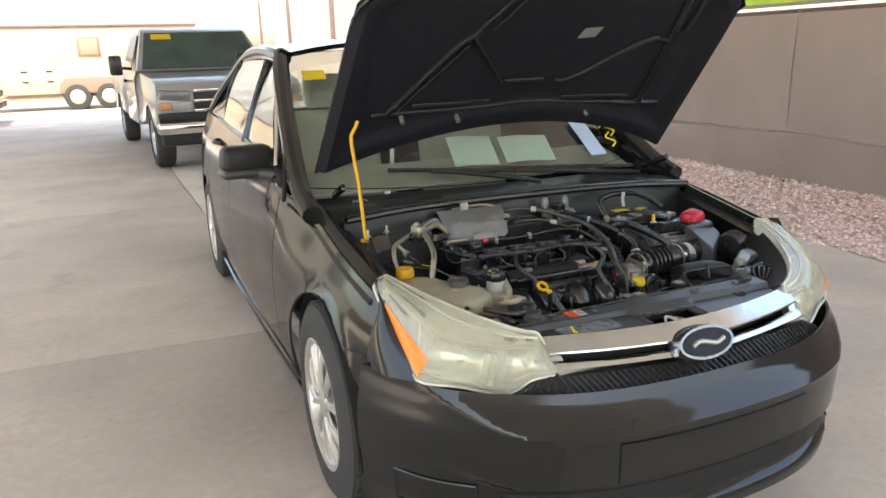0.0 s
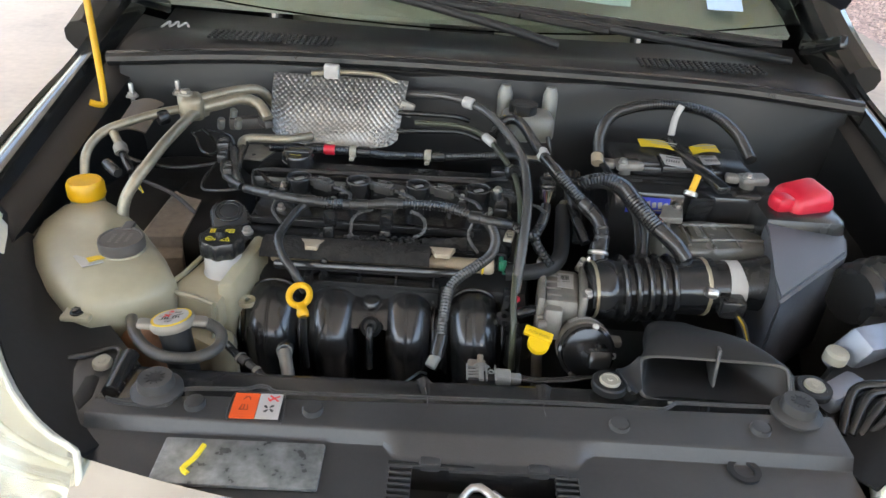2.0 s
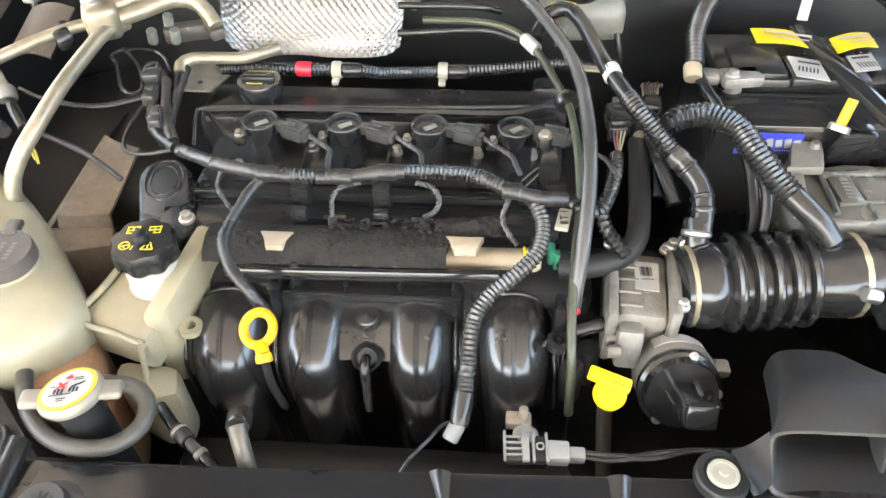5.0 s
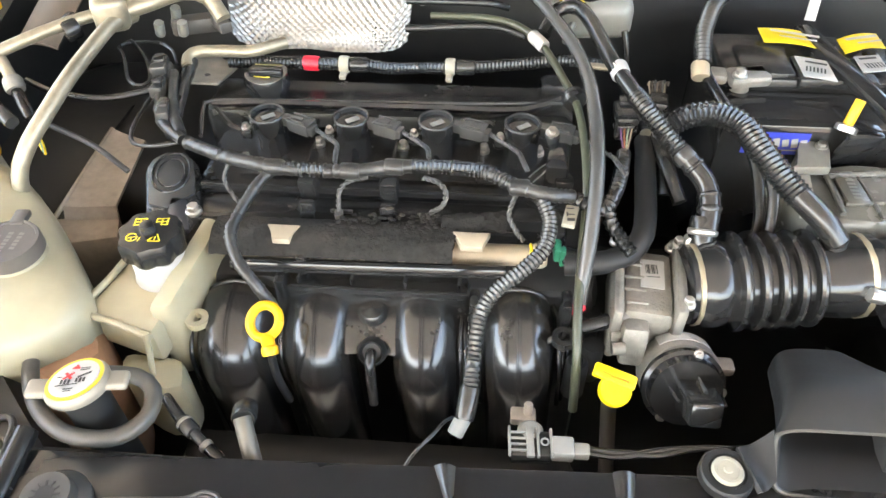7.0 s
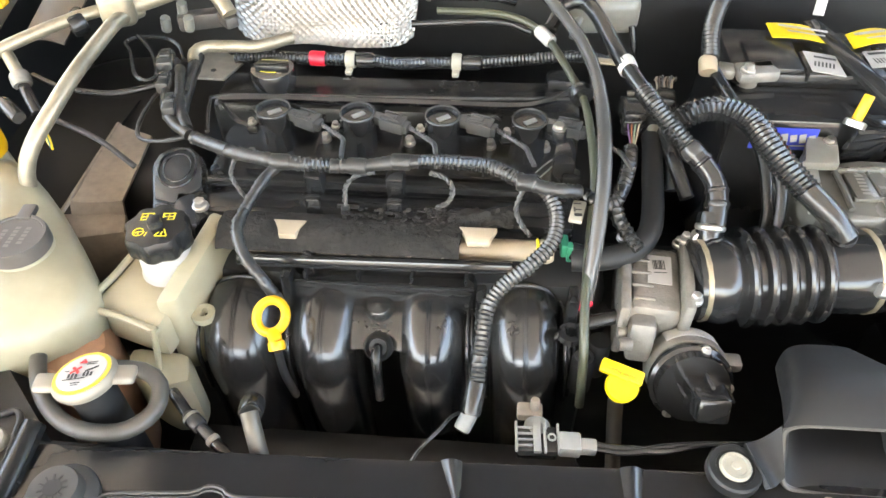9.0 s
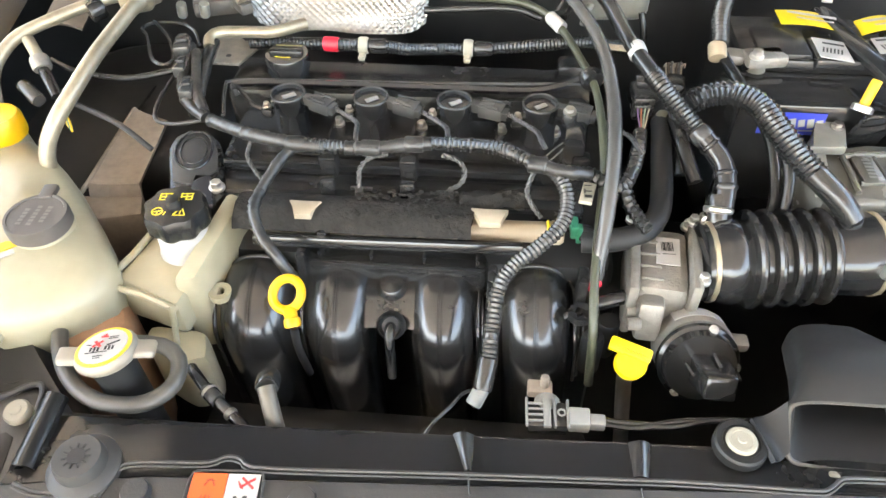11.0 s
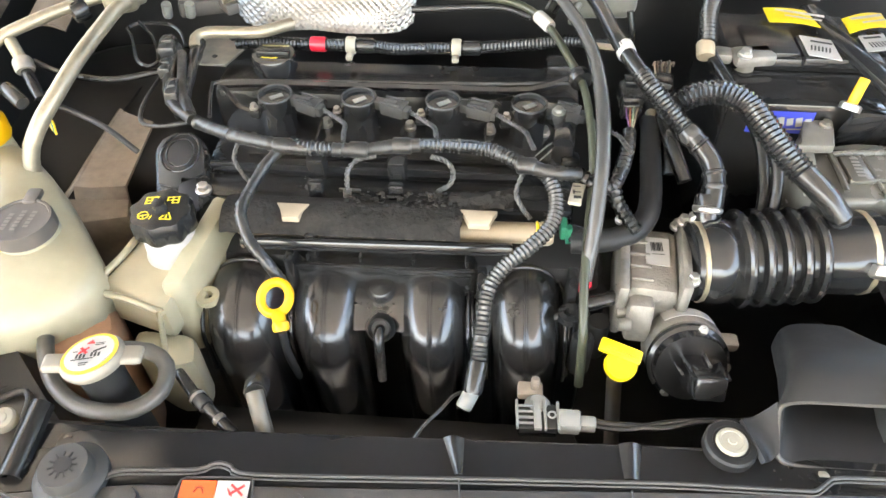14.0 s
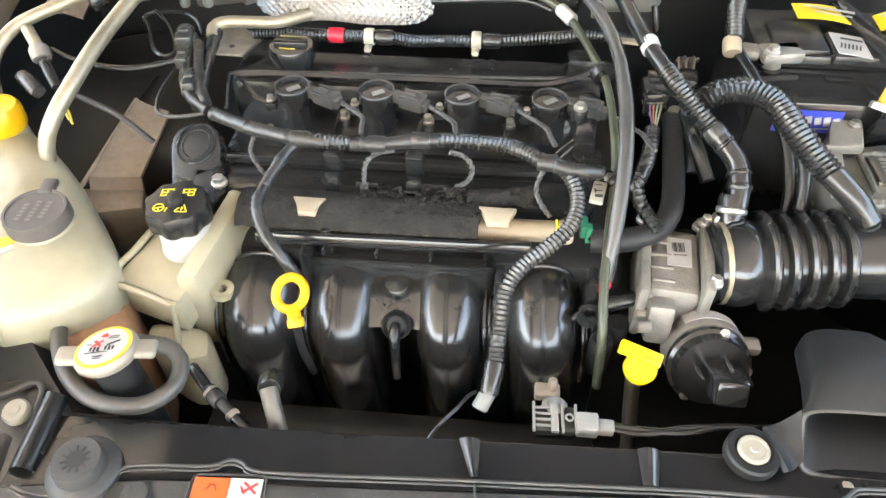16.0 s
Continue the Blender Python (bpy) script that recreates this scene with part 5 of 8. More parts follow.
    for x, a in ((-0.207, 0.7207), (-0.084, 0.7232)):
        bm = B()
        rod(bm, (x - 0.005, a, 0.754), (x + 0.006, a, 0.754), 0.0102, 16)
        box(bm, (x, a - 0.012, 0.747), (0.008, 0.014, 0.006), 0.002)
        part("loom_clip", bm, CREAM, loom, "white cable clip")
        band(loom, "sleeve", (x + 0.008, a, 0.754), (x + 0.028, a + 0.0004, 0.754), 0.0090, RUBBER)
    bm = B()
    box(bm, (0.038, 0.722, 0.728), (0.034, 0.030, 0.030), 0.006)
    part("rear_fitting", bm, DARK_PLASTIC, en)
    # main harness across the front of the cover
    hz = hose(en, "engine_harness", [(-0.338, 0.558, 0.756), (-0.310, 0.541, 0.760), (-0.282, 0.526, 0.764), (-0.233, 0.512, 0.767), (-0.20, 0.511, 0.766), (-0.163, 0.512, 0.766), (-0.125, 0.518, 0.768), (-0.089, 0.521, 0.768), (-0.040, 0.519, 0.767), (-0.004, 0.499, 0.766), (0.024, 0.493, 0.764), (0.046, 0.499, 0.758)], 0.0070, TAPE, ribs=0.0009, step=0.0026, wobble=0.16, label="taped wiring harness", seg=14)
    hose(hz, "conduit", [(-0.105, 0.5205, 0.768), (-0.07, 0.5212, 0.768), (-0.036, 0.5185, 0.767), (-0.012, 0.503, 0.766)], 0.0078, RUBBER, ribs=0.0014, step=0.0021)
    hose(hz, "conduit", [(-0.224, 0.512, 0.767), (-0.205, 0.511, 0.766), (-0.188, 0.5112, 0.766)], 0.0076, RUBBER, ribs=0.0013, step=0.0021)
    for p in ((-0.236, 0.512, 0.767), (-0.163, 0.512, 0.766), (-0.122, 0.5185, 0.768), (-0.004, 0.499, 0.766)):
        bm = B()
        rod(bm, (p[0] - 0.009, p[1], p[2]), (p[0] + 0.009, p[1], p[2]), 0.0080, 12)
        part("tape_wrap", bm, TAPE, hz)
    hose(hz, "branch", [(-0.236, 0.516, 0.764), (-0.250, 0.498, 0.757), (-0.262, 0.462, 0.747), (-0.263, 0.440, 0.742), (-0.252, 0.420, 0.730), (-0.236, 0.408, 0.715), (-0.222, 0.402, 0.690)], 0.0058, TAPE, ribs=0.0007, step=0.0026, wobble=0.2, seg=12)
    hose(hz, "branch_conduit", [(0.0, 0.508, 0.762), (0.016, 0.494, 0.758), (0.0245, 0.472, 0.750), (0.020, 0.446, 0.742), (0.002, 0.424, 0.736), (-0.022, 0.404, 0.727), (-0.034, 0.385, 0.717), (-0.038, 0.350, 0.698), (-0.039, 0.332, 0.688)], 0.0076, PLUG, ribs=0.0014, step=0.0021)
    band(hz, "branch_sleeve", (-0.039, 0.332, 0.688), (-0.043, 0.310, 0.672), 0.0085, RUBBER)
    band(hz, "branch_plug", (-0.043, 0.312, 0.673), (-0.050, 0.300, 0.664), 0.0070, mat_once("dull_grey_plastic", (0.13, 0.13, 0.12), 0.4))
    twist(hz, "injector_wire", [(-0.147, 0.512, 0.760), (-0.165, 0.512, 0.754), (-0.175, 0.509, 0.744), (-0.177, 0.506, 0.733), (-0.177, 0.503, 0.722)], 0.0014, WIRE)
    twist(hz, "injector_wire", [(-0.094, 0.514, 0.760), (-0.080, 0.517, 0.752), (-0.073, 0.514, 0.742), (-0.076, 0.509, 0.730), (-0.089, 0.506, 0.722)], 0.0015, WIRE)
    twist(hz, "injector_wire", [(-0.286, 0.524, 0.758), (-0.287, 0.510, 0.750), (-0.276, 0.496, 0.742), (-0.262, 0.486, 0.735)], 0.0013, WIRE)
    twist(hz, "injector_wire", [(-0.006, 0.500, 0.758), (-0.012, 0.484, 0.746), (-0.006, 0.472, 0.738), (0.002, 0.466, 0.730)], 0.0014, WIRE)
    for x in (-0.177, -0.090):
        bm = B()
        box(bm, (x, 0.501, 0.719), (0.008, 0.010, 0.008), 0.0015, (0, 0, 10))
        box(bm, (x, 0.512, 0.714), (0.022, 0.003, 0.004), 0.0008)
        part("injector_clip", bm, WIRE, hz)
    for x in (-0.2075, -0.128):
        bm = B()
        box(bm, (x, 0.518, 0.742), (0.018, 0.020, 0.030), 0.004, (10, 0, 0))
        box(bm, (x, 0.500, 0.724), (0.015, 0.010, 0.024), 0.003)
        rod(bm, (x + 0.002, 0.492, 0.716), (x + 0.002, 0.481, 0.712), 0.006, 10)
        part("harness_mount", bm, DARK_PLASTIC, en)
    # fuel rail under a worn foam strip
    bm = B()
    rnd = random.Random(9)
    def strip(x0, x1, nu, ragged):
        def f(u, v):
            x = x0 + (x1 - x0) * u
            y = 0.447 + 0.052 * v + 0.04 * (x + 0.15) * 0.3
            z = 0.713 + 0.014 * math.sin(math.pi * v) ** 0.6
            n = noise.noise(Vector((x * 160, v * 8, 3))) * ragged
            return Vector((x + n * 0.003 * (u == 1), y + n * 0.004 * (v == 1), z + n * 0.003))
        return f
    sheet(bm, strip(-0.292, -0.062, 60, 0.6), 60, 10, 0.006)
    fr = part("foam_strip", bm, FOAM, en, "crumbling black foam strip")
    bm = B()
    sheet(bm, lambda u, v: Vector((-0.075 + 0.062 * u, 0.478 + 0.024 * v + 0.01 * u + 0.006 * noise.noise(Vector((u * 5, v * 3, 0))), 0.722 + 0.008 * math.sin(3 * v) + 0.005 * noise.noise(Vector((u * 6, v * 6, 2))))), 14, 6, 0.006)
    part("torn_foam", bm, FOAM, fr)
    bm = B()
    for _ in range(260):
        x = -0.185 + 0.125 * rnd.random() ** 0.6
        y = 0.462 + 0.036 * rnd.random() + 0.04 * (x + 0.15) * 0.3
        r = rnd.uniform(0.0008, 0.0026)
        bmesh.ops.create_icosphere(bm, subdivisions=1, radius=r, matrix=pose(x, y, 0.7265 + rnd.uniform(-0.002, 0.001)) @ Matrix.Diagonal((1.3, 1.0, 0.7, 1)))
    tagged(part("loose_foam", bm, FOAM, fr), kind="stuff")
    bm = B()
    rod(bm, (-0.28, 0.466, 0.705), (0.026, 0.4725, 0.705), 0.0105, 20)
    part("fuel_rail", bm, TAN, en, "tan plastic fuel rail")
    for x0, x1, y in ((-0.240, -0.208, 0.466), (-0.064, -0.028, 0.468)):
        bm = B()
        prism(bm, [(x0, y + 0.008), (x1, y + 0.008), (x1 - 0.005, y - 0.001), (x1 - 0.007, y - 0.012), (x0 + 0.009, y - 0.012), (x0 + 0.006, y - 0.001)], 0.722, 0.7285, "z", 0.0008)
        part("bare_patch", bm, mat_once("pale_tan_plastic", (0.33, 0.275, 0.20), 0.5), fr)
    band(fr, "rail_end", (0.012, 0.4715, 0.7055), (0.024, 0.472, 0.7055), 0.0118, mat_once("pale_tan_plastic", (0.33, 0.275, 0.20), 0.5))
    band(fr, "yellow_seal", (0.009, 0.4715, 0.7055), (0.012, 0.4716, 0.7055), 0.0122, YELLOW_LABEL)
    bm = B()
    box(bm, (0.036, 0.480, 0.706), (0.007, 0.017, 0.016), 0.002)
    box(bm, (0.041, 0.474, 0.704), (0.005, 0.008, 0.020), 0.001)
    part("green_fitting", bm, GREEN, fr)
    band(fr, "rail_coupling", (0.042, 0.479, 0.702), (0.060, 0.474, 0.700), 0.0095, GLOSS_PLASTIC)
    bm = B()
    box(bm, (-0.142, 0.446, 0.704), (0.262, 0.011, 0.013), 0.005, (-10, 0, 1.5))
    part("rail_cover_edge", bm, GLOSS_PLASTIC, en)
    # intake manifold
    mb = B()
    box(mb, (-0.132, 0.345, 0.46), (0.40, 0.05, 0.16), 0.02)
    mani = part("intake_manifold", mb, MATT_BLACK, en, "glossy black plastic intake manifold")
    bm = B()
    box(bm, (-0.135, 0.448, 0.655), (0.18, 0.030, 0.06), 0.008)
    part("rail_bracket", bm, DARK_PLASTIC, mani)
    for i in range(4):
        bm = B()
        box(bm, (-0.208 + i * 0.051, 0.450, 0.6875), (0.0035, 0.024, 0.016), 0.001)
        part("web", bm, DARK_PLASTIC, mani)
    for z, y in ((0.690, 0.462), (0.683, 0.436)):
        bm = B()
        box(bm, (-0.132, y, z), (0.170, 0.004, 0.008), 0.001)
        part("web_rail", bm, GLOSS_PLASTIC, mani)
    def bend(x, v, out=0.0):
        """Down the front of the manifold: a quarter turn over the top, then straight."""
        ang = radians(72 + 98 * min(1.0, v / 0.6))
        fall = 0.15 * max(0.0, v - 0.6) / 0.4
        n = Vector((0, math.cos(ang), math.sin(ang)))
        return Vector((x + 0.010 * v * v, 0.4346 + 0.03 * (x + 0.12), 0.609 - fall)) + n * (0.066 + out), n
    for k, (x, half) in enumerate(((-0.271, 0.0345), (-0.188, 0.0315), (-0.088, 0.0305), (0.002, 0.0320))):
        def runner(u, v, out=0.0):
            b = (u - 0.5) * 2
            drop = 0.030 * (1 - math.sqrt(max(0.0, 1 - min(1, abs(b)) ** 2.3)))
            p, n = bend(x + b * half * (1.0 - 0.12 * v), v, out)
            return p - n * drop
        bm = B()
        sheet(bm, runner, 24, 34, 0.004)
        rn = part("runner", bm, RUNNER, mani, "curved glossy black intake runner")
        for b0, r, out in ((0.5, 0.0013, 0.0040), (0.47, 0.0008, 0.0040), (0.53, 0.0008, 0.0040)):
            hose(rn, "seam", [runner(b0, j / 24, out) for j in range(1, 22)], r, RUNNER, step=0.012, seg=6)
        hose(rn, "collar", [runner(b, 0.04, 0.0045) for b in (0.03, 0.08, 0.15, 0.25, 0.35, 0.5, 0.65, 0.75, 0.85, 0.92, 0.97)], 0.0024, RUNNER, step=0.008, seg=8)
        for b0 in (0.0, 1.0):
            hose(rn, "flange", [runner(b0, j / 20, -0.001) for j in range(1, 15)], 0.0020, RUNNER, step=0.012, seg=6)
    for out, wide, r in ((-0.017, 0.0, 0.0022), (-0.024, 0.004, 0.0022), (-0.031, 0.009, 0.0026)):
        for xa, xb in ((-0.224, -0.053), (-0.311, -0.232), (-0.035, 0.040)):
            xa, xb = xa - wide, xb + wide
            pts = [bend(xa, v, out)[0] for v in (0.7, 0.55, 0.4, 0.25, 0.1)] + [bend(xa + 0.010, -0.03, out + 0.008)[0]]
            pts += [bend(xa + (xb - xa) * f, -0.06, out + 0.011)[0] for f in (0.25, 0.5, 0.75)]
            pts += [bend(xb - 0.010, -0.03, out + 0.008)[0]] + [bend(xb, v, out)[0] for v in (0.1, 0.25, 0.4, 0.55, 0.7)]
            hose(mani, "moulded_lip", pts, r, RUNNER, step=0.012, seg=8)
    bm = B()
    sheet(bm, lambda u, v: bend(-0.162 + 0.050 * u, 0.02 + 0.40 * v, -0.012 - 0.004 * math.sin(math.pi * u))[0], 10, 14, 0.005)
    part("centre_plate", bm, RUNNER, mani)
    p, n = bend(-0.137, 0.16, -0.014)
    bm = B()
    spin(bm, p, p + n * 0.012, [(0.0150, 0), (0.0145, 0.45), (0.0110, 0.8), (0.0, 1.0)], 28, cap=False)
    part("plate_boss", bm, RUNNER, mani)
    p, n = bend(-0.135, 0.40, -0.014)
    bm = B()
    spin(bm, p, p + n * 0.016, [(0.014, 0), (0.0135, 0.7), (0.011, 1.0), (0.0085, 0.7)], 20)
    part("plate_socket", bm, MATT_BLACK, mani)
    q = p + n * 0.010
    hose(mani, "vacuum_stub", [q, q + n * 0.010 + Vector((0, -0.004, -0.006)), q + n * 0.012 + Vector((0.001, -0.010, -0.030)), q + n * 0.010 + Vector((0.001, -0.012, -0.060))], 0.0050, RUBBER, seg=12)
    hose(mani, "thin_lead", [(-0.055, 0.350, 0.610), (-0.062, 0.335, 0.625), (-0.070, 0.318, 0.632), (-0.085, 0.300, 0.630), (-0.095, 0.285, 0.622)], 0.0016, WIRE, seg=6)
    for x, y in ((0.056, 0.425), (0.058, 0.395)):
        bm = B()
        spin(bm, (x, y, 0.60), (x, y, 0.648), [(0.011, 0), (0.011, 0.9), (0.009, 1.0), (0.006, 1.0), (0.006, 0.7)], 18)
        part("port", bm, MATT_BLACK, mani)
    bm = B()
    spin(bm, (0.043, 0.402, 0.666), (0.043, 0.402, 0.674), [(0.011, 0), (0.011, 1.0), (0.0055, 1.0), (0.0055, 0.0)], 20, cap=False)
    part("mount_ear", bm, DARK_PLASTIC, mani)
    for x, y, z in ((-0.315, 0.405, 0.66), (-0.225, 0.440, 0.672), (-0.205, 0.455, 0.69), (0.045, 0.43, 0.67), (-0.040, 0.43, 0.665)):
        bm = B()
        box(bm, (x, y, z), (0.010, 0.022, 0.05), 0.003)
        part("flange_tab", bm, DARK_PLASTIC, mani)
    # engine dipstick
    bm = B()
    c = Vector((-0.2235, 0.379, 0.700))
    ring = [c + Vector((0.0130 * math.cos(a), 0.0140 * math.sin(a) * 0.92, 0.007 * math.sin(a))) for a in np.linspace(0, 2 * math.pi, 25)]
    sweep(bm, ring, 0.0043, step=0.004, seg=10, flat=1.0)
    box(bm, c + Vector((0.006, -0.017, -0.007)), (0.012, 0.013, 0.009), 0.003, (15, 0, 25))
    rod(bm, c + Vector((0.008, -0.021, -0.008)), c + Vector((0.010, -0.027, -0.013)), 0.0075, 14)
    ds = part("dipstick", bm, YELLOW, en, "yellow ring dipstick handle")
    hose(ds, "dipstick_tube", [c + Vector((0.010, -0.026, -0.014)), c + Vector((0.009, -0.024, -0.05)), c + Vector((0.007, -0.008, -0.11))], 0.0038, MATT_BLACK)
    # left end of the head: black housing, earth strap, plugs
    bm = B()
    prism(bm, [(-0.397, 0.560), (-0.396, 0.578), (-0.384, 0.592), (-0.362, 0.594), (-0.345, 0.578), (-0.334, 0.552), (-0.312, 0.490), (-0.322, 0.466), (-0.350, 0.462), (-0.366, 0.480)], 0.60, 0.716, "z", 0.006)
    hs = part("engine_mount_cover", bm, DARK_PLASTIC, en)
    # Top plate and ramp are lighter than the black cover below them.
    bm = B()
    prism(bm, [(-0.393, 0.561), (-0.392, 0.576), (-0.382, 0.588), (-0.363, 0.590), (-0.349, 0.576), (-0.338, 0.551), (-0.330, 0.525), (-0.350, 0.500), (-0.371, 0.505)], 0.7155, 0.7185, "z", 0.0012)
    part("cover_plate", bm, mat_once("grey_cover_plate", (0.048, 0.048, 0.047), 0.3), hs)
    for k, r in ((1.0, 0.0013), (0.72, 0.0008)):
        bm = B()
        q = [Vector((-0.3645 + k * (0.0200 * math.cos(a) - 0.006 * math.sin(a)), 0.553 + k * (0.033 if math.sin(a) > 0 else 0.030) * math.sin(a), 0.7190)) for a in np.linspace(0, 2 * math.pi, 29)]
        sweep(bm, q, r, step=0.004, seg=8)
        part("moulded_rim", bm, GLOSS_PLASTIC, hs)
    bm = B()
    prism(bm, [(-0.352, 0.516), (-0.334, 0.516), (-0.318, 0.472), (-0.342, 0.466)], 0.714, 0.7185, "z", 0.0015)
    part("ramp", bm, SATIN_BLUE, hs)
    bolt(hs, (-0.322, 0.498, 0.716), 0.006, 0.010)
    bm = B()
    prism(bm, [(-0.393, 0.745), (-0.363, 0.747), (-0.357, 0.738), (-0.344, 0.742), (-0.335, 0.730), (-0.341, 0.714), (-0.350, 0.687), (-0.383, 0.688)], 0.740, 0.7435, "z", 0.001)
    lb = part("lifting_bracket", bm, BRACKET, en, "bare tan steel bracket")
    bm = B()
    rod(bm, (-0.367, 0.704, 0.741), (-0.367, 0.704, 0.7440), 0.0035)
    part("hole", bm, MATT_BLACK, lb)
    hose(en, "rear_pipe", [(-0.362, 0.575, 0.752), (-0.368, 0.599, 0.753), (-0.377, 0.66, 0.757), (-0.381, 0.705, 0.761)], 0.0075, RUBBER, wobble=0.15)
    hose(en, "rear_pipe_sleeve", [(-0.381, 0.690, 0.762), (-0.384, 0.704, 0.766), (-0.374, 0.714, 0.768), (-0.345, 0.717, 0.768), (-0.312, 0.720, 0.768), (-0.28, 0.745, 0.766)], 0.0070, PIPE_METAL)
    for pts, r in (([(-0.402, 0.685, 0.765), (-0.393, 0.655, 0.764), (-0.388, 0.62, 0.762), (-0.372, 0.585, 0.758), (-0.345, 0.562, 0.756)], 0.0065), ([(-0.388, 0.668, 0.768), (-0.376, 0.63, 0.766), (-0.366, 0.60, 0.762), (-0.35, 0.57, 0.757)], 0.006), ([(-0.405, 0.66, 0.755), (-0.415, 0.61, 0.745), (-0.408, 0.575, 0.742), (-0.38, 0.56, 0.748), (-0.345, 0.565, 0.752)], 0.0022)):
        hose(en, "sensor_lead", pts, r, TAPE, wobble=0.35)
    for p, s, r in (((-0.404, 0.672, 0.772), (0.018, 0.030, 0.016), 12), ((-0.396, 0.640, 0.766), (0.014, 0.026, 0.014), 5), ((-0.376, 0.600, 0.764), (0.014, 0.030, 0.014), 12)):
        bm = B()
        box(bm, p, s, 0.003, (0, 0, r))
        box(bm, (p[0], p[1] + 0.004, p[2] + s[2] * 0.55), (s[0] * 0.6, s[1] * 0.5, 0.004), 0.001, (0, 0, r))
        part("sensor_plug", bm, PLUG, en)
    hose(en, "looped_wire", [(-0.392, 0.690, 0.765), (-0.402, 0.708, 0.770), (-0.418, 0.724, 0.770), (-0.434, 0.729, 0.770), (-0.462, 0.726, 0.770), (-0.468, 0.712, 0.770), (-0.456, 0.697, 0.770), (-0.438, 0.660, 0.770), (-0.428, 0.644, 0.770), (-0.414, 0.636, 0.770), (-0.407, 0.645, 0.770), (-0.412, 0.662, 0.772), (-0.429, 0.692, 0.774), (-0.452, 0.716, 0.778)], 0.0021, RUBBER, seg=6)
    # right side: sensor, looms, hoses on the engine
    bm = B()
    box(bm, (0.034, 0.556, 0.748), (0.022, 0.044, 0.030), 0.005, (0, 0, -6))
    rod(bm, (0.028, 0.580, 0.755), (0.028, 0.580, 0.768), 0.008, 14)
    box(bm, (0.040, 0.535, 0.742), (0.018, 0.016, 0.018), 0.003)
    cs = part("cam_sensor", bm, GLOSS_PLASTIC, en)
    bolt(cs, (0.028, 0.582, 0.768), 0.0050, 0.006)
    for i in range(2):
        hose(cs, "sensor_wire", [(0.030 - 0.004 * i, 0.556 - 0.010 * i, 0.756), (0.018, 0.548 - 0.012 * i, 0.752), (0.006, 0.536 - 0.012 * i, 0.748)], 0.0007, mat_once("pale_thread", (0.16, 0.16, 0.15)), seg=6)
    hose(en, "loom_branch", [(0.046, 0.500, 0.757), (0.062, 0.498, 0.748), (0.078, 0.503, 0.742), (0.088, 0.522, 0.745), (0.096, 0.550, 0.748), (0.101, 0.580, 0.750)], 0.0078, RUBBER, ribs=0.0016, step=0.0028)
    hose(en, "loom_branch", [(0.081, 0.505, 0.740), (0.084, 0.493, 0.732), (0.094, 0.483, 0.722), (0.105, 0.474, 0.712)], 0.0074, RUBBER, ribs=0.0016, step=0.0028)
    bm = B()
    box(bm, (0.105, 0.628, 0.758), (0.022, 0.036, 0.022), 0.003, (0, 0, 4))
    box(bm, (0.106, 0.642, 0.770), (0.014, 0.016, 0.005), 0.001)
    box(bm, (0.103, 0.608, 0.756), (0.018, 0.010, 0.018), 0.002, (0, 0, 4))
    part("loom_plug", bm, DARK_PLASTIC, en)
    for i, col in enumerate((mat_once("violet_wire", (0.10, 0.04, 0.12)), mat_once("rust_wire", (0.25, 0.07, 0.02)), mat_once("pale_green_wire", (0.16, 0.22, 0.14)), TAN)):
        hose(en, "plug_wire", [(0.0985 + 0.0038 * i, 0.604, 0.762), (0.0980 + 0.0030 * i, 0.592, 0.760), (0.1005 + 0.0010 * i, 0.578, 0.752)], 0.0009, col, seg=6)
    bm = B()
    box(bm, (0.082, 0.705, 0.772), (0.036, 0.010, 0.003), 0.001, (0, 0, -8))
    part("cream_tag", bm, TAN, en)
    hose(en, "breather_hose", [(0.044, 0.470, 0.698), (0.060, 0.469, 0.700), (0.085, 0.473, 0.702), (0.106, 0.485, 0.704), (0.119, 0.505, 0.706), (0.1255, 0.536, 0.708), (0.131, 0.590, 0.710), (0.137, 0.640, 0.708), (0.139, 0.662, 0.704)], 0.0112, MATT_BLACK, step=0.008, seg=16, label="matt black breather hose")
    band(en, "breather_tip", (0.138, 0.655, 0.708), (0.142, 0.668, 0.712), 0.0080, PIPE_METAL)
    for y in (0.505, 0.545):
        bm = B()
        rod(bm, (0.074, y - 0.09, 0.60), (0.074, y - 0.09, 0.648), 0.011, 14)
        part("rubber_plug", bm, MATT_BLACK, en)
    band(en, "red_seal", (0.045, 0.425, 0.680), (0.062, 0.432, 0.682), 0.004, RED)
    # lower front: pipes and plugs behind the radiator
    hose(en, "thermostat_pipe", [(-0.210, 0.258, 0.62), (-0.214, 0.270, 0.65), (-0.222, 0.288, 0.672), (-0.225, 0.295, 0.677)], 0.0078, mat_once("dull_steel", (0.11, 0.098, 0.08), 0.45, 0.6))
    band(en, "pipe_hose_end", (-0.224, 0.294, 0.676), (-0.228, 0.312, 0.668), 0.0105, RUBBER)
    for p0, p1, r, m in (((-0.304, 0.321, 0.660), (-0.282, 0.299, 0.660), 0.0050, RUBBER), ((-0.282, 0.299, 0.660), (-0.268, 0.288, 0.660), 0.0072, PLUG), ((-0.280, 0.2975, 0.660), (-0.277, 0.295, 0.660), 0.0078, CAST_METAL), ((-0.268, 0.288, 0.660), (-0.257, 0.280, 0.658), 0.0050, PLUG), ((-0.257, 0.280, 0.658), (-0.253, 0.277, 0.657), 0.0062, CAST_METAL), ((-0.253, 0.277, 0.657), (-0.240, 0.268, 0.654), 0.0052, RUBBER)):
        band(en, "sensor_body", p0, p1, r, m)
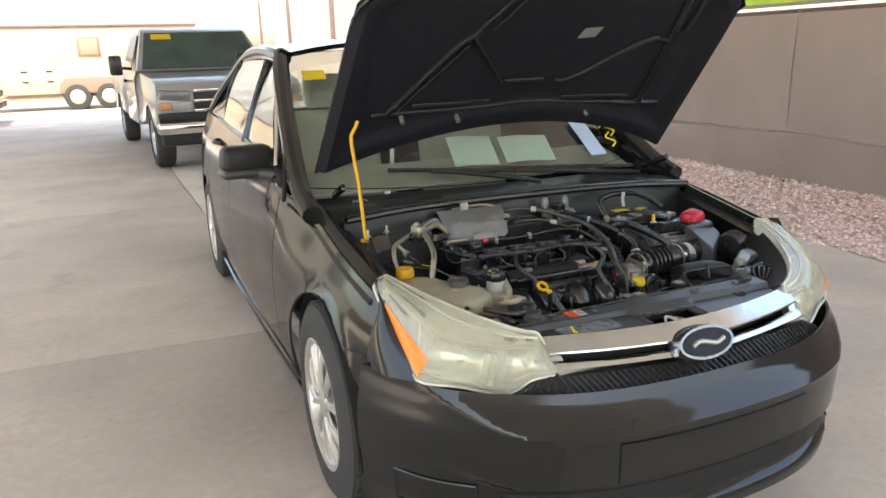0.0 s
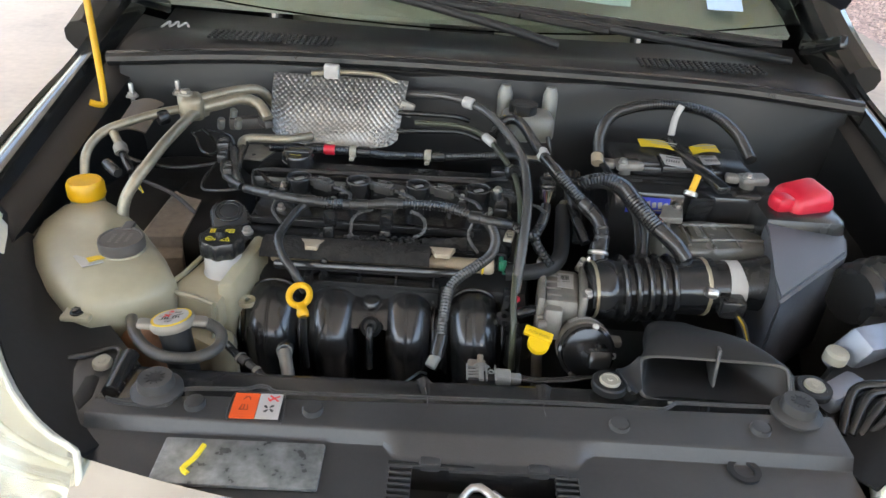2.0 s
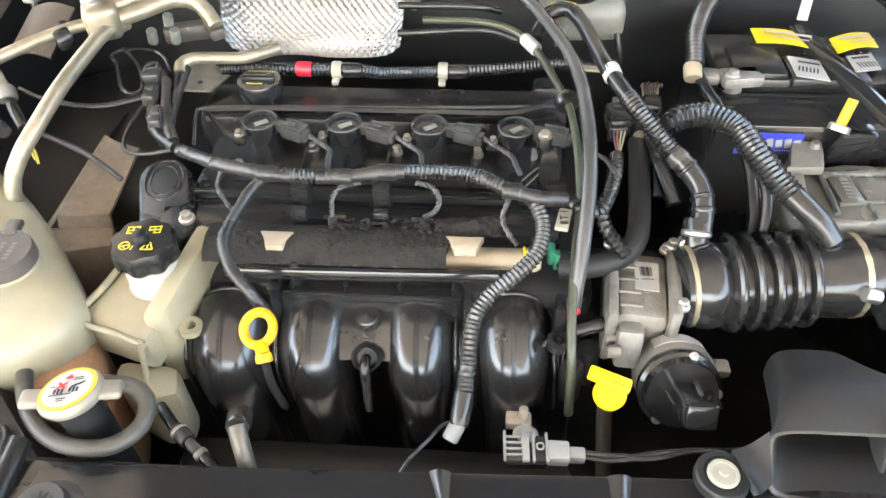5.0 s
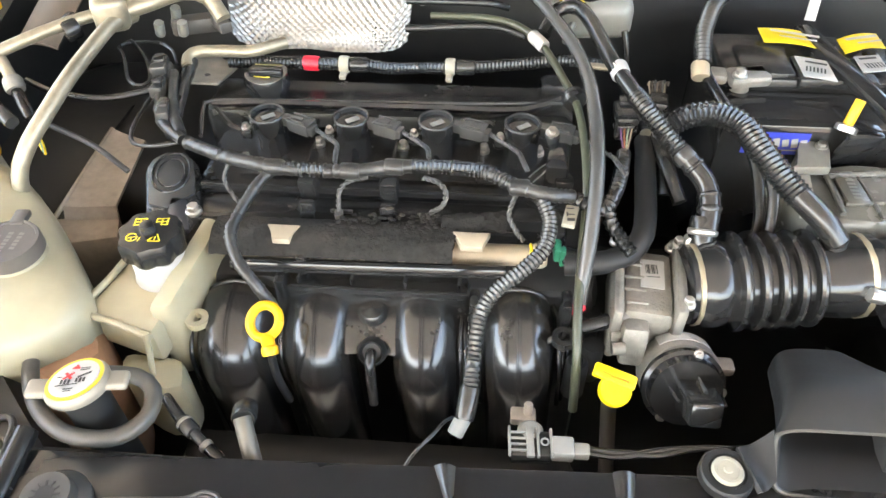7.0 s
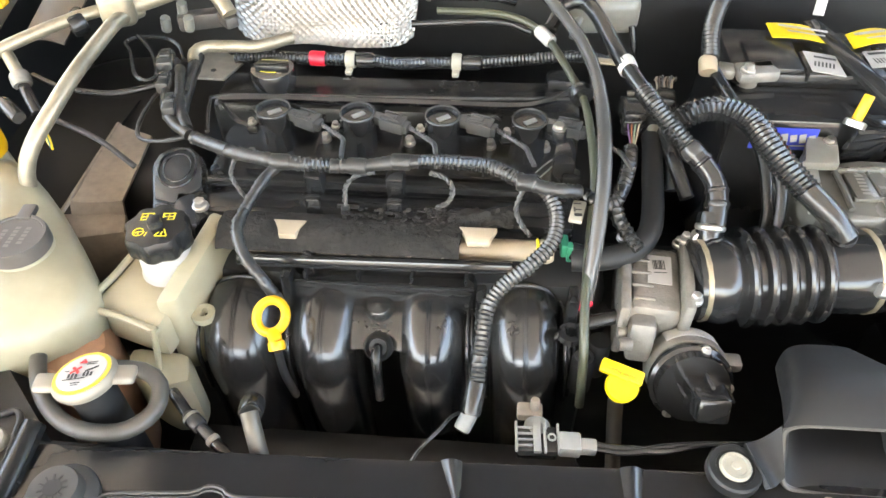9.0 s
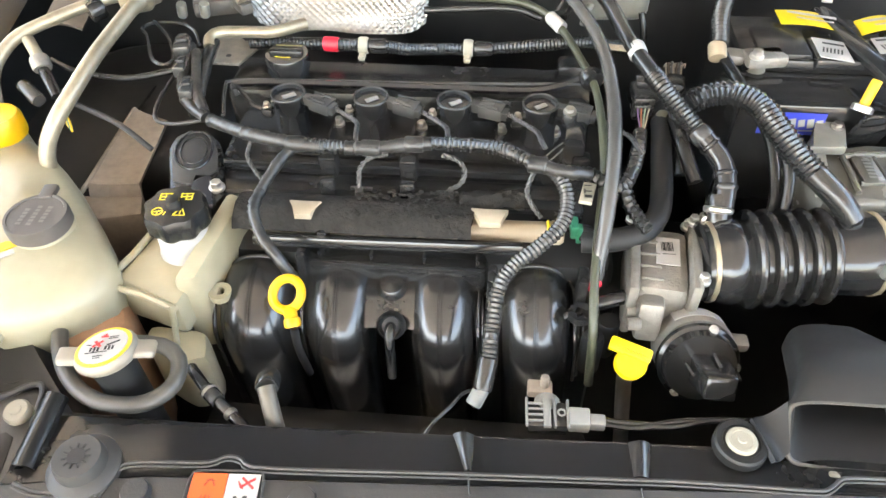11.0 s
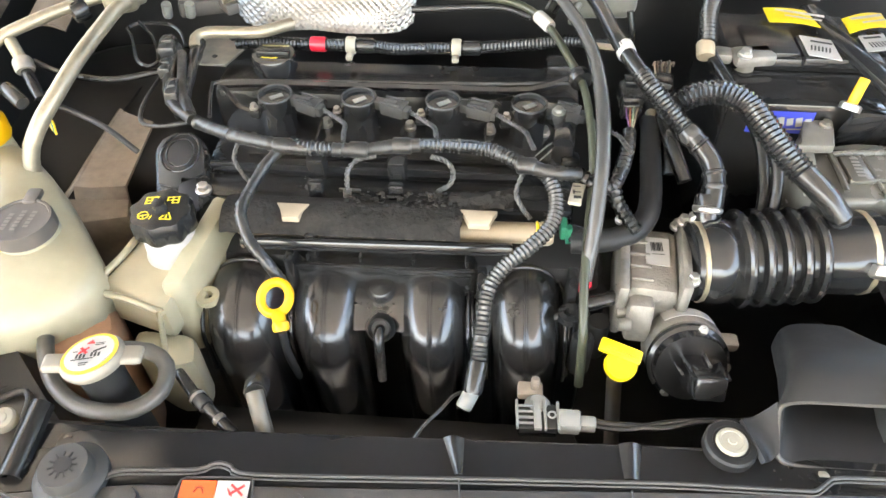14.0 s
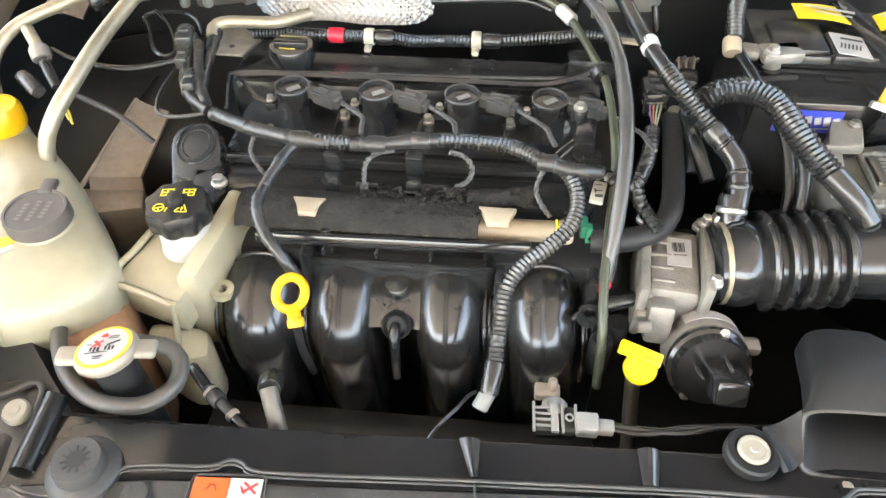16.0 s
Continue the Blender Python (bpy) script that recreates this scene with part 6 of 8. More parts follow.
    pale = mat_once("grey_white_plug", (0.20, 0.20, 0.185), 0.4)
    bm = B()
    box(bm, (0.013, 0.299, 0.654), (0.033, 0.024, 0.014), 0.002, (0, 0, 2))
    shell = part("connector_shell", bm, PLUG, en, "ribbed grey wire connector")
    for i in range(4):
        bm = B()
        box(bm, (0.003, 0.291 + 0.0055 * i, 0.6625), (0.017, 0.0013, 0.0030), 0.0004, (0, 0, 2))
        part("rib", bm, pale, shell)
    for x in (-0.0045, 0.0125, 0.0190, 0.0300):
        bm = B()
        box(bm, (x, 0.299, 0.6625), (0.0022 if x != 0.0125 else 0.006, 0.027, 0.0040), 0.0006, (0, 0, 2))
        part("rib", bm, pale, shell)
    bm = B()
    sweep(bm, [(0.0245 + 0.0030 * math.cos(a), 0.299 + 0.0030 * math.sin(a), 0.6645) for a in np.linspace(0, 2 * math.pi, 13)], 0.0009, step=0.002, seg=6)
    part("eyelet", bm, pale, shell)
    bm = B()
    spin(bm, (0.013, 0.311, 0.650), (0.013, 0.313, 0.662), [(0.011, 0), (0.011, 0.7), (0.007, 1.0)], 18)
    part("connector_cap", bm, pale, shell)
    bm = B()
    box(bm, (0.039, 0.296, 0.660), (0.018, 0.017, 0.014), 0.002)
    box(bm, (0.054, 0.2955, 0.659), (0.014, 0.011, 0.011), 0.002)
    part("white_plug", bm, pale, en, "white wire connector")
    for d in (-0.002, 0.002):
        hose(en, "plug_lead", [(0.060, 0.2955 + d, 0.660), (0.085, 0.2935 + d, 0.661), (0.115, 0.296 - d, 0.663), (0.145, 0.302, 0.664), (0.172, 0.304, 0.664), (0.21, 0.315, 0.650)], 0.0028, RUBBER, wobble=0.25, seg=8)
    bm = B()
    box(bm, (0.008, 0.336, 0.642), (0.022, 0.014, 0.010), 0.002)
    rod(bm, (0.012, 0.336, 0.646), (0.012, 0.340, 0.656), 0.004, 10)
    part("tan_tab", bm, BROWN_STEEL, en)
    # throttle body
    bm = B()
    box(bm, (0.122, 0.458, 0.664), (0.046, 0.082, 0.060), 0.008, (0, 0, -6))
    th = part("throttle_body", bm, CAST_METAL, en, "cast aluminium throttle body")
    for x, w, hh in ((0.094, 0.010, 0.066), (0.150, 0.010, 0.076)):
        bm = B()
        box(bm, (x, 0.459, 0.668), (w, 0.098, hh), 0.004, (0, 0, -6), 2)
        part("flange", bm, CAST_METAL, th)
    for y in (0.430, 0.446, 0.462, 0.478):
        bm = B()
        box(bm, (0.108, y, 0.694), (0.020, 0.003, 0.004), 0.001, (0, 0, -6))
        part("casting_rib", bm, CAST_METAL, th)
    bm = B()
    rod(bm, (0.086, 0.424, 0.676), (0.146, 0.430, 0.678), 0.0115, 20)
    spin(bm, (0.146, 0.430, 0.678), (0.153, 0.431, 0.678), [(0.0085, 0), (0.0085, 0.8), (0.006, 1.0)], 6)
    part("shaft_housing", bm, CAST_METAL, th)
    bm = B()
    box(bm, (0.107, 0.412, 0.664), (0.024, 0.030, 0.044), 0.005, (-12, 0, -4))
    part("motor_flange", bm, CAST_METAL, th)
    for y in (0.397, 0.412):
        bm = B()
        rod(bm, (0.098, y, 0.668), (0.086, y - 0.001, 0.668), 0.0062, 12)
        part("stub", bm, CAST_METAL, th)
    band(th, "shaft_boot", (0.086, 0.424, 0.674), (0.060, 0.418, 0.668), 0.0072, RUBBER)
    hose(th, "shaft_lead", [(0.062, 0.418, 0.668), (0.045, 0.412, 0.664), (0.030, 0.410, 0.655)], 0.0045, RUBBER)
    for x, y, z in ((0.152, 0.497, 0.704), (0.151, 0.424, 0.700), (0.094, 0.500, 0.700), (0.150, 0.505, 0.690)):
        bolt(th, (x, y, z), 0.0048, 0.010)
    bm = B()
    box(bm, (0.126, 0.466, 0.6948), (0.022, 0.036, 0.0008), rot=(0, 0, -6))
    part("throttle_label", bm, WHITE_LABEL, th)
    glyphs(th, "label_code", INK, (0.126, 0.471, 0.6956), (1, 0, 0), (0, 1, 0), [(-0.006 + 0.0015 * i, 0, 0.0006 + 0.0004 * (i % 3), 0.012, 0) for i in range(8)] + [(0.0, -0.010, 0.012, 0.0010, 0)])
    ax = Vector((0.05, -0.90, 0.45)).normalized()
    tc = Vector((0.151, 0.378, 0.644))
    bm = B()
    spin(bm, tc - ax * 0.020 + Vector((0, 0.008, 0)), tc + ax * 0.004 + Vector((0, 0.008, 0)), [(0.036, 0), (0.037, 0.3), (0.037, 0.8), (0.035, 1.0)], 32)
    box(bm, tc + Vector((0.038, 0.020, 0.004)), (0.022, 0.016, 0.012), 0.004)
    part("sensor_ring", bm, CAST_METAL, th)
    f1 = Vector((1, 0, 0))
    f2 = ax.cross(f1).normalized()
    bm = B()
    sheet(bm, lambda u, v: tc + Vector((0, 0.008, 0)) + (f1 * math.cos(0.9 + 1.3 * u) + f2 * math.sin(0.9 + 1.3 * u)) * 0.0382 + ax * (-0.017 + 0.016 * v), 14, 3, 0.0006)
    part("ring_label", bm, WHITE_LABEL, th)
    glyphs(th, "ring_code", INK, tc + Vector((-0.014, 0.040, 0.014)), (1, -0.1, -0.05), (0, 0.7, -0.6), [(-0.008 + 0.003 * (i % 4), -0.004 + 0.003 * (i // 4), 0.0022, 0.0022, 0) for i in range(16) if (i * 7) % 5 < 3])
    bm = B()
    spin(bm, tc, tc + ax * 0.016, [(0.0375, 0), (0.0375, 0.35), (0.034, 0.45), (0.032, 1.0)], 32)
    tp = part("throttle_sensor", bm, GLOSS_PLASTIC, th, "round black throttle sensor cover")
    bm = B()
    box(bm, (0, 0, 0), (0.034, 0.030, 0.040), 0.004, taper=0.8)
    m = Matrix((f1, f2, ax)).transposed().to_4x4()
    m.translation = tc + ax * 0.034 + f1 * 0.006
    bmesh.ops.transform(bm, matrix=m, verts=bm.verts)
    part("sensor_plug", bm, GLOSS_PLASTIC, tp)
    for d, w in ((f1 * 0.008 + f2 * 0.017, 0.004), (f1 * 0.028 + f2 * 0.004, 0.003), (f1 * -0.016 + f2 * 0.006, 0.003)):
        bm = B()
        rod(bm, tc + ax * 0.014 + d, tc + ax * 0.040 + d * 0.9, w * 0.5, 8)
        part("fin", bm, PLUG, tp)
    for a in (0.2, 2.2, 3.6):
        e1, e2 = ax.orthogonal().normalized(), ax.cross(ax.orthogonal().normalized())
        bolt(tp, tc + e1 * 0.0345 * math.cos(a) + e2 * 0.0345 * math.sin(a) + ax * 0.005, 0.0035, 0.005, ax)
    # intake bellows
    A0, A1 = Vector((0.154, 0.465, 0.684)), Vector((0.328, 0.483, 0.692))
    L = (A1 - A0).length
    prof = [(0.034, 0.0), (0.0385, 0.015), (0.0392, 0.07), (0.0425, 0.10), (0.0430, 0.17), (0.0410, 0.205)]
    for i in range(5):
        a = 0.27 + 0.096 * i
        r = 0.0480 - 0.0003 * i
        prof += [(0.0380, a - 0.030), (0.0380, a - 0.024), (r - 0.002, a - 0.014), (r, a), (r, a + 0.012), (r - 0.002, a + 0.026), (0.0380, a + 0.036)]
    prof += [(0.0385, 0.76), (0.0400, 0.82), (0.0400, 1.0)]
    bm = B()
    spin(bm, A0, A1, prof, 44)
    be = part("intake_bellows", bm, GLOSS_PLASTIC, en, "ribbed black rubber intake duct")
    def along(f, off=(0, 0, 0)):
        return A0 + (A1 - A0) * f + Vector(off)
    band(be, "hose_clamp", along(0.030), along(0.080), 0.0405, BRASS, "brassy steel hose clamp")
    bm = B()
    rod(bm, along(0.03, (0, 0.020, 0.034)), along(0.03, (0.002, 0.034, 0.028)), 0.0055, 12)
    part("clamp_screw", bm, SATIN_METAL, be)
    band(be, "hose_clamp", along(0.90), along(0.96), 0.0414, BRASS, "brassy steel hose clamp")
    bm = B()
    rod(bm, along(0.90, (0, -0.040, 0.018)), along(0.98, (0, -0.042, 0.014)), 0.007, 12)
    part("clamp_screw", bm, SATIN_METAL, be)
    band(be, "neck", (0.170, 0.486, 0.712), (0.171, 0.506, 0.735), 0.0130, GLOSS_PLASTIC)
    band(be, "neck_clamp", (0.1702, 0.494, 0.722), (0.1706, 0.498, 0.727), 0.0142, SATIN_METAL)
    band(be, "neck", (0.288, 0.490, 0.708), (0.284, 0.484, 0.735), 0.0125, GLOSS_PLASTIC)
    band(be, "neck_clamp", (0.2856, 0.486, 0.722), (0.2848, 0.485, 0.728), 0.0135, SATIN_METAL)
    # air flow meter tube
    M1 = Vector((0.405, 0.486, 0.700))
    bm = B()
    spin(bm, A1, M1, [(0.034, 0), (0.034, 0.5), (0.038, 0.9), (0.040, 1.0)], 32)
    box(bm, (0.347, 0.440, 0.690), (0.034, 0.030, 0.026), 0.004)
    mf = part("air_meter", bm, DARK_PLASTIC, en)
    bm = B()
    spin(bm, (0.346, 0.4837, 0.6939), (0.369, 0.4846, 0.6943), [(0.0352, 0), (0.0356, 0.02), (0.0356, 0.98), (0.0352, 1.0)], 40, cap=False)
    part("white_label", bm, WHITE_LABEL, mf)
    for i, col in enumerate((INK, BRIGHT_YELLOW, INK)):
        hose(mf, "meter_wire", [(0.350 + 0.003 * i, 0.428, 0.684), (0.356 + 0.003 * i, 0.412, 0.678), (0.362 + 0.002 * i, 0.395, 0.660)], 0.0012, col, seg=6)
    return en


_made = {}


def mat_once(name, color, rough=0.5, metal=0.0):
    if name not in _made:
        _made[name] = mat(name, color, rough, metal, vary=0.15, scale=25)
    return _made[name]


def build_hoses():
    # refrigerant hose and heater hoses that cross the bay
    h = thing("grey_hose", (0.02, 0.8, 0.70), "pale grey hose arching over the engine", "hose")
    hose(h, "tube", [(-0.13, 0.845, 0.815), (-0.06, 0.83, 0.820), (0.0, 0.795, 0.815), (0.040, 0.722, 0.806), (0.061, 0.650, 0.800), (0.067, 0.575, 0.792), (0.066, 0.510, 0.775), (0.060, 0.455, 0.745), (0.054, 0.42, 0.70)], 0.0070, mat_once("grey_rubber_hose", (0.05, 0.049, 0.047), 0.2), step=0.01, seg=14)
    band(h, "white_band", (-0.030, 0.813, 0.8195), (-0.014, 0.804, 0.8180), 0.0098, WHITE_LABEL)
    h = thing("vacuum_line", (0.03, 0.6, 0.66), "thin olive-black vacuum line beside the grey hose", "hose")
    hose(h, "tube", [(-0.11, 0.775, 0.790), (-0.05, 0.770, 0.792), (-0.01, 0.758, 0.790), (0.018, 0.728, 0.784), (0.040, 0.672, 0.778), (0.056, 0.612, 0.772), (0.060, 0.520, 0.757), (0.055, 0.455, 0.728), (0.051, 0.400, 0.706), (0.052, 0.372, 0.680), (0.055, 0.36, 0.62)], 0.0042, mat_once("olive_rubber", (0.045, 0.048, 0.03), 0.35), step=0.01)
    band(h, "white_band", (0.008, 0.742, 0.787), (0.022, 0.722, 0.7835), 0.0075, WHITE_LABEL)
    band(h, "clip", (0.049, 0.640, 0.776), (0.053, 0.628, 0.775), 0.0125, DARK_PLASTIC)
    bm = B()
    box(bm, (0.043, 0.478, 0.752), (0.012, 0.028, 0.004), 0.001, (0, 0, -12))
    part("paper_tag", bm, CREAM, h)
    glyphs(h, "tag_print", INK, (0.043, 0.478, 0.7542), (0, 1, 0), (-1, 0, 0), [(-0.007, 0, 0.004, 0.007, 0), (0, 0, 0.0015, 0.007, 0), (0.0, 0.003, 0.006, 0.0015, 0), (0.008, 0, 0.0015, 0.007, 0)])
    h = thing("brake_booster_hose", (0.1, 0.6, 0.66), "black hose with white band and elbow into the intake", "hose")
    hose(h, "tube", [(0.020, 0.740, 0.790), (0.036, 0.766, 0.806), (0.056, 0.762, 0.812), (0.069, 0.738, 0.810), (0.080, 0.694, 0.807), (0.090, 0.653, 0.805), (0.103, 0.620, 0.800), (0.118, 0.590, 0.793)], 0.0084, RUBBER, step=0.008, seg=16)
    hose(h, "conduit", [(0.108, 0.610, 0.797), (0.118, 0.590, 0.793), (0.136, 0.568, 0.781), (0.153, 0.549, 0.770)], 0.0098, RUBBER, ribs=0.0016, step=0.0022, seg=16)
    band(h, "conduit_collar", (0.148, 0.554, 0.773), (0.156, 0.546, 0.768), 0.0112, PLUG)
    band(h, "white_band", (0.0925, 0.652, 0.8048), (0.0960, 0.636, 0.8020), 0.0096, WHITE_LABEL)
    hose(h, "elbow", [(0.155, 0.547, 0.769), (0.164, 0.539, 0.762), (0.172, 0.530, 0.755), (0.175, 0.520, 0.748), (0.175, 0.508, 0.740), (0.173, 0.494, 0.728)], 0.0104, GLOSS_PLASTIC, step=0.006, seg=14)
    for p, q in (((0.1745, 0.522, 0.7495), (0.1750, 0.518, 0.747)), ((0.1750, 0.512, 0.7430), (0.1750, 0.507, 0.739)), ((0.159, 0.5435, 0.766), (0.162, 0.541, 0.764))):
        band(h, "elbow_ring", p, q, 0.0118, GLOSS_PLASTIC)
    h = thing("corrugated_hose", (0.22, 0.55, 0.66), "thick black corrugated hose running into the intake duct", "hose")
    hose(h, "conduit", [(0.138, 0.590, 0.770), (0.146, 0.595, 0.777), (0.163, 0.598, 0.785), (0.185, 0.594, 0.790), (0.207, 0.579, 0.788), (0.221, 0.552, 0.780), (0.236, 0.527, 0.770), (0.250, 0.508, 0.762)], 0.0130, GLOSS_PLASTIC, ribs=0.0019, step=0.0024, seg=22)
    hose(h, "tube", [(0.248, 0.510, 0.763), (0.260, 0.500, 0.756), (0.273, 0.491, 0.747), (0.286, 0.482, 0.733)], 0.0112, RUBBER, seg=18)
    h = thing("transmission_dipstick", (0.08, 0.34, 0.66), "bright yellow transmission fluid dipstick cap", "dipstick")
    bm = B()
    up = Vector((0.0, -0.45, 0.9)).normalized()
    c = Vector((0.083, 0.344, 0.678))
    rt = Vector((1, -0.30, -0.15)).normalized()
    tp = up.cross(rt)
    spin(bm, c - up * 0.007, c + up * 0.003, [(0.0130, 0), (0.0140, 0.2), (0.0140, 0.85), (0.0130, 1.0)], 28)
    cap = part("cap", bm, BRIGHT_YELLOW, h)
    bm = B()
    m = Matrix((rt, tp, up)).transposed().to_4x4()
    m.translation = c + tp * 0.011 - rt * 0.004 + up * 0.001
    box(bm, (0, 0, 0), (0.037, 0.0125, 0.008), 0.002)
    bmesh.ops.transform(bm, matrix=m, verts=bm.verts)
    part("tab", bm, BRIGHT_YELLOW, cap)
    lettering(h, "cap_words", mat_once("dull_yellow_ink", (0.26, 0.16, 0.005)), "TRANS FLUID", c + tp * 0.0095 - rt * 0.003 + up * 0.0052, -rt, -tp, 0.0046)
    hose(h, "tube", [c - up * 0.007, c - up * 0.05 + Vector((0.005, 0, -0.01)), c + Vector((0.012, -0.01, -0.14))], 0.0075, mat_once("dark_rusty_tube", (0.055, 0.047, 0.038), 0.5, 0.2))
    # open loom end behind the engine
    t = thing("loom_end", (0.145, 0.70, 0.68), "black loom end with brown and tan wires", "cable")
    bm = B()
    box(bm, (0.152, 0.690, 0.735), (0.022, 0.028, 0.020), 0.005, (0, 0, -8))
    part("sleeve", bm, DARK_PLASTIC, t)
    for i in range(7):
        hose(t, "wire", [(0.144 + 0.0026 * i, 0.702, 0.740), (0.143 + 0.0030 * i, 0.714, 0.746 + 0.002 * (i % 3)), (0.146 + 0.0036 * i, 0.726, 0.742), (0.148 + 0.004 * i, 0.742, 0.728)], 0.0012, (BROWN_STEEL, mat_once("dark_brown_wire", (0.06, 0.04, 0.025)), WIRE)[i % 3], seg=6)
    hose(t, "taped_tail", [(0.148, 0.676, 0.732), (0.152, 0.655, 0.722), (0.158, 0.63, 0.705), (0.160, 0.60, 0.68)], 0.0085, TAPE, wobble=0.2)
    # small lines near the firewall
    for pts, r, m in (([(-0.14, 0.77, 0.775), (-0.04, 0.772, 0.78), (0.0, 0.77, 0.77)], 0.0045, RUBBER), ([(-0.14, 0.79, 0.80), (-0.05, 0.79, 0.80), (-0.02, 0.80, 0.79)], 0.0045, RUBBER), ([(0.145, 0.70, 0.70), (0.150, 0.64, 0.715), (0.152, 0.60, 0.72), (0.165, 0.565, 0.70)], 0.008, RUBBER), ([(0.215, 0.60, 0.77), (0.232, 0.57, 0.755), (0.240, 0.535, 0.74), (0.236, 0.50, 0.70)], 0.006, RUBBER)):
        t = thing("rubber_line", (pts[0][0], pts[0][1], 0.6), "slim black rubber line in the engine bay", "hose", group="slim rubber lines")
        hose(t, "tube", pts, r, m)


def build_reservoirs():
    # coolant tank
    t = thing("coolant_tank", (-0.48, 0.43, 0.50), "yellowed translucent coolant tank with grey screw cap", "tank")
    edge = [(-0.470, 0.316), (-0.448, 0.322), (-0.424, 0.333), (-0.401, 0.347), (-0.386, 0.366), (-0.386, 0.392), (-0.408, 0.426), (-0.436, 0.460), (-0.466, 0.494), (-0.497, 0.524), (-0.525, 0.548), (-0.552, 0.564), (-0.585, 0.566), (-0.612, 0.545), (-0.622, 0.505), (-0.612, 0.455), (-0.580, 0.405), (-0.545, 0.365), (-0.512, 0.336), (-0.492, 0.322)]
    bm = B()
    mid = Vector((-0.492, 0.440))
    rings = []
    for k, z in ((0.62, 0.590), (0.84, 0.628), (0.955, 0.652), (0.995, 0.672), (1.0, 0.686), (0.985, 0.698), (0.95, 0.707), (0.88, 0.714), (0.76, 0.719), (0.60, 0.7225), (0.40, 0.7245), (0.15, 0.7250)):
        rings.append([bm.verts.new((mid.x + (x - mid.x) * k, mid.y + (y - mid.y) * k, z + 0.010 * max(0.0, (y - 0.47) / 0.1) * (z > 0.69))) for x, y in edge])
    for a, b in zip(rings, rings[1:]):
        for i in range(len(edge)):
            j = (i + 1) % len(edge)
            bm.faces.new((a[i], a[j], b[j], b[i]))
    bm.faces.new(rings[0][::-1])
    bm.faces.new(rings[-1])
    part("tank_body", bm, WHITE_TANK, t, angle=75)
    bm = B()
    spin(bm, (-0.464, 0.420, 0.690), (-0.464, 0.420, 0.730), [(0.036, 0), (0.030, 0.7), (0.026, 1.0)], 28)
    part("neck", bm, WHITE_TANK, t)
    bm = B()
    spin(bm, (-0.464, 0.420, 0.726), (-0.464, 0.420, 0.743), [(0.027, 0), (0.0292, 0.15), (0.0292, 0.75), (0.0280, 1.0), (0.0255, 1.0), (0.0250, 0.93), (0.0, 0.93)], 40, cap=False)
    box(bm, (-0.467, 0.452, 0.741), (0.014, 0.020, 0.007), 0.0025, (0, 0, 5))
    cp = part("cap", bm, GREY_CAP, t, "grey round screw cap")
    glyphs(cp, "cap_print", mat_once("faint_grey_print", (0.11, 0.098, 0.086)), (-0.464, 0.420, 0.7420), (0, 1, 0), (-1, 0, 0), [(-0.013 + 0.0046 * (i % 6), 0.010 - 0.010 * (i // 6), 0.0034, 0.0048, 0) for i in range(18) if i % 7 != 5])
    bm = B()
    box(bm, (-0.497, 0.392, 0.7238), (0.038, 0.026, 0.001), 0, (-3, -4, -47))
    part("label", bm, WHITE_LABEL, t)
    bm = B()
    box(bm, (-0.486, 0.396, 0.7246), (0.013, 0.026, 0.001), 0, (-3, -4, -47))
    part("yellow_stripe", bm, BRIGHT_YELLOW, t)
    bm = B()
    prism(bm, [(-0.470, 0.425), (-0.405, 0.415), (-0.372, 0.360), (-0.395, 0.320), (-0.455, 0.335)], 0.48, 0.672, "z", 0.018)
    part("lower_chamber", bm, STAIN_TANK, t, "rust-stained lower chamber")
    for x, y in ((-0.482, 0.322), (-0.645, 0.50)):
        bm = B()
        box(bm, (x, y, 0.690), (0.036, 0.030, 0.008), 0.003)
        part("mount_tab", bm, WHITE_TANK, t)
        bolt(t, (x, y - 0.004, 0.694), 0.006, 0.006, material=DARK_PLASTIC)
    # washer filler
    w = thing("washer_filler", (-0.572, 0.548, 0.60), "ivory washer filler neck with yellow cap", "washer filler")
    bm = B()
    spin(bm, (-0.572, 0.548, 0.62), (-0.573, 0.552, 0.735), [(0.036, 0), (0.028, 0.5), (0.023, 0.9), (0.023, 1.0)], 24)
    part("neck", bm, WHITE_TANK, w)
    bm = B()
    spin(bm, (-0.573, 0.552, 0.728), (-0.573, 0.553, 0.754), [(0.025, 0), (0.0265, 0.15), (0.0262, 0.8), (0.023, 1.0), (0.0, 0.95)], 28, cap=False)
    part("cap", bm, YELLOW, w, "yellow flip cap")
    # power steering reservoir
    p = thing("fluid_reservoir", (-0.36, 0.43, 0.56), "ivory power steering reservoir with black marked cap", "reservoir")
    bm = B()
    prism(bm, [(-0.399, 0.391), (-0.326, 0.368), (-0.312, 0.480), (-0.372, 0.490)], 0.640, 0.688, "z", 0.007)
    part("body", bm, WHITE_TANK, p)
    bm = B()
    prism(bm, [(-0.333, 0.384), (-0.312, 0.388), (-0.290, 0.486), (-0.309, 0.492)], 0.600, 0.712, "z", 0.006)
    for v in bm.verts:
        if v.co.z > 0.66:
            v.co.z += 0.16 * (v.co.y - 0.44)
    part("rib_wall", bm, WHITE_TANK, p)
    bm = B()
    prism(bm, [(-0.376, 0.384), (-0.312, 0.380), (-0.300, 0.346), (-0.330, 0.336), (-0.370, 0.358)], 0.555, 0.641, "z", 0.012)
    part("lower_chamber", bm, WHITE_TANK, p)
    hose(p, "seam", [(-0.330, 0.366, 0.690), (-0.333, 0.362, 0.660), (-0.334, 0.352, 0.632), (-0.334, 0.342, 0.60)], 0.003, WHITE_TANK, seg=8)
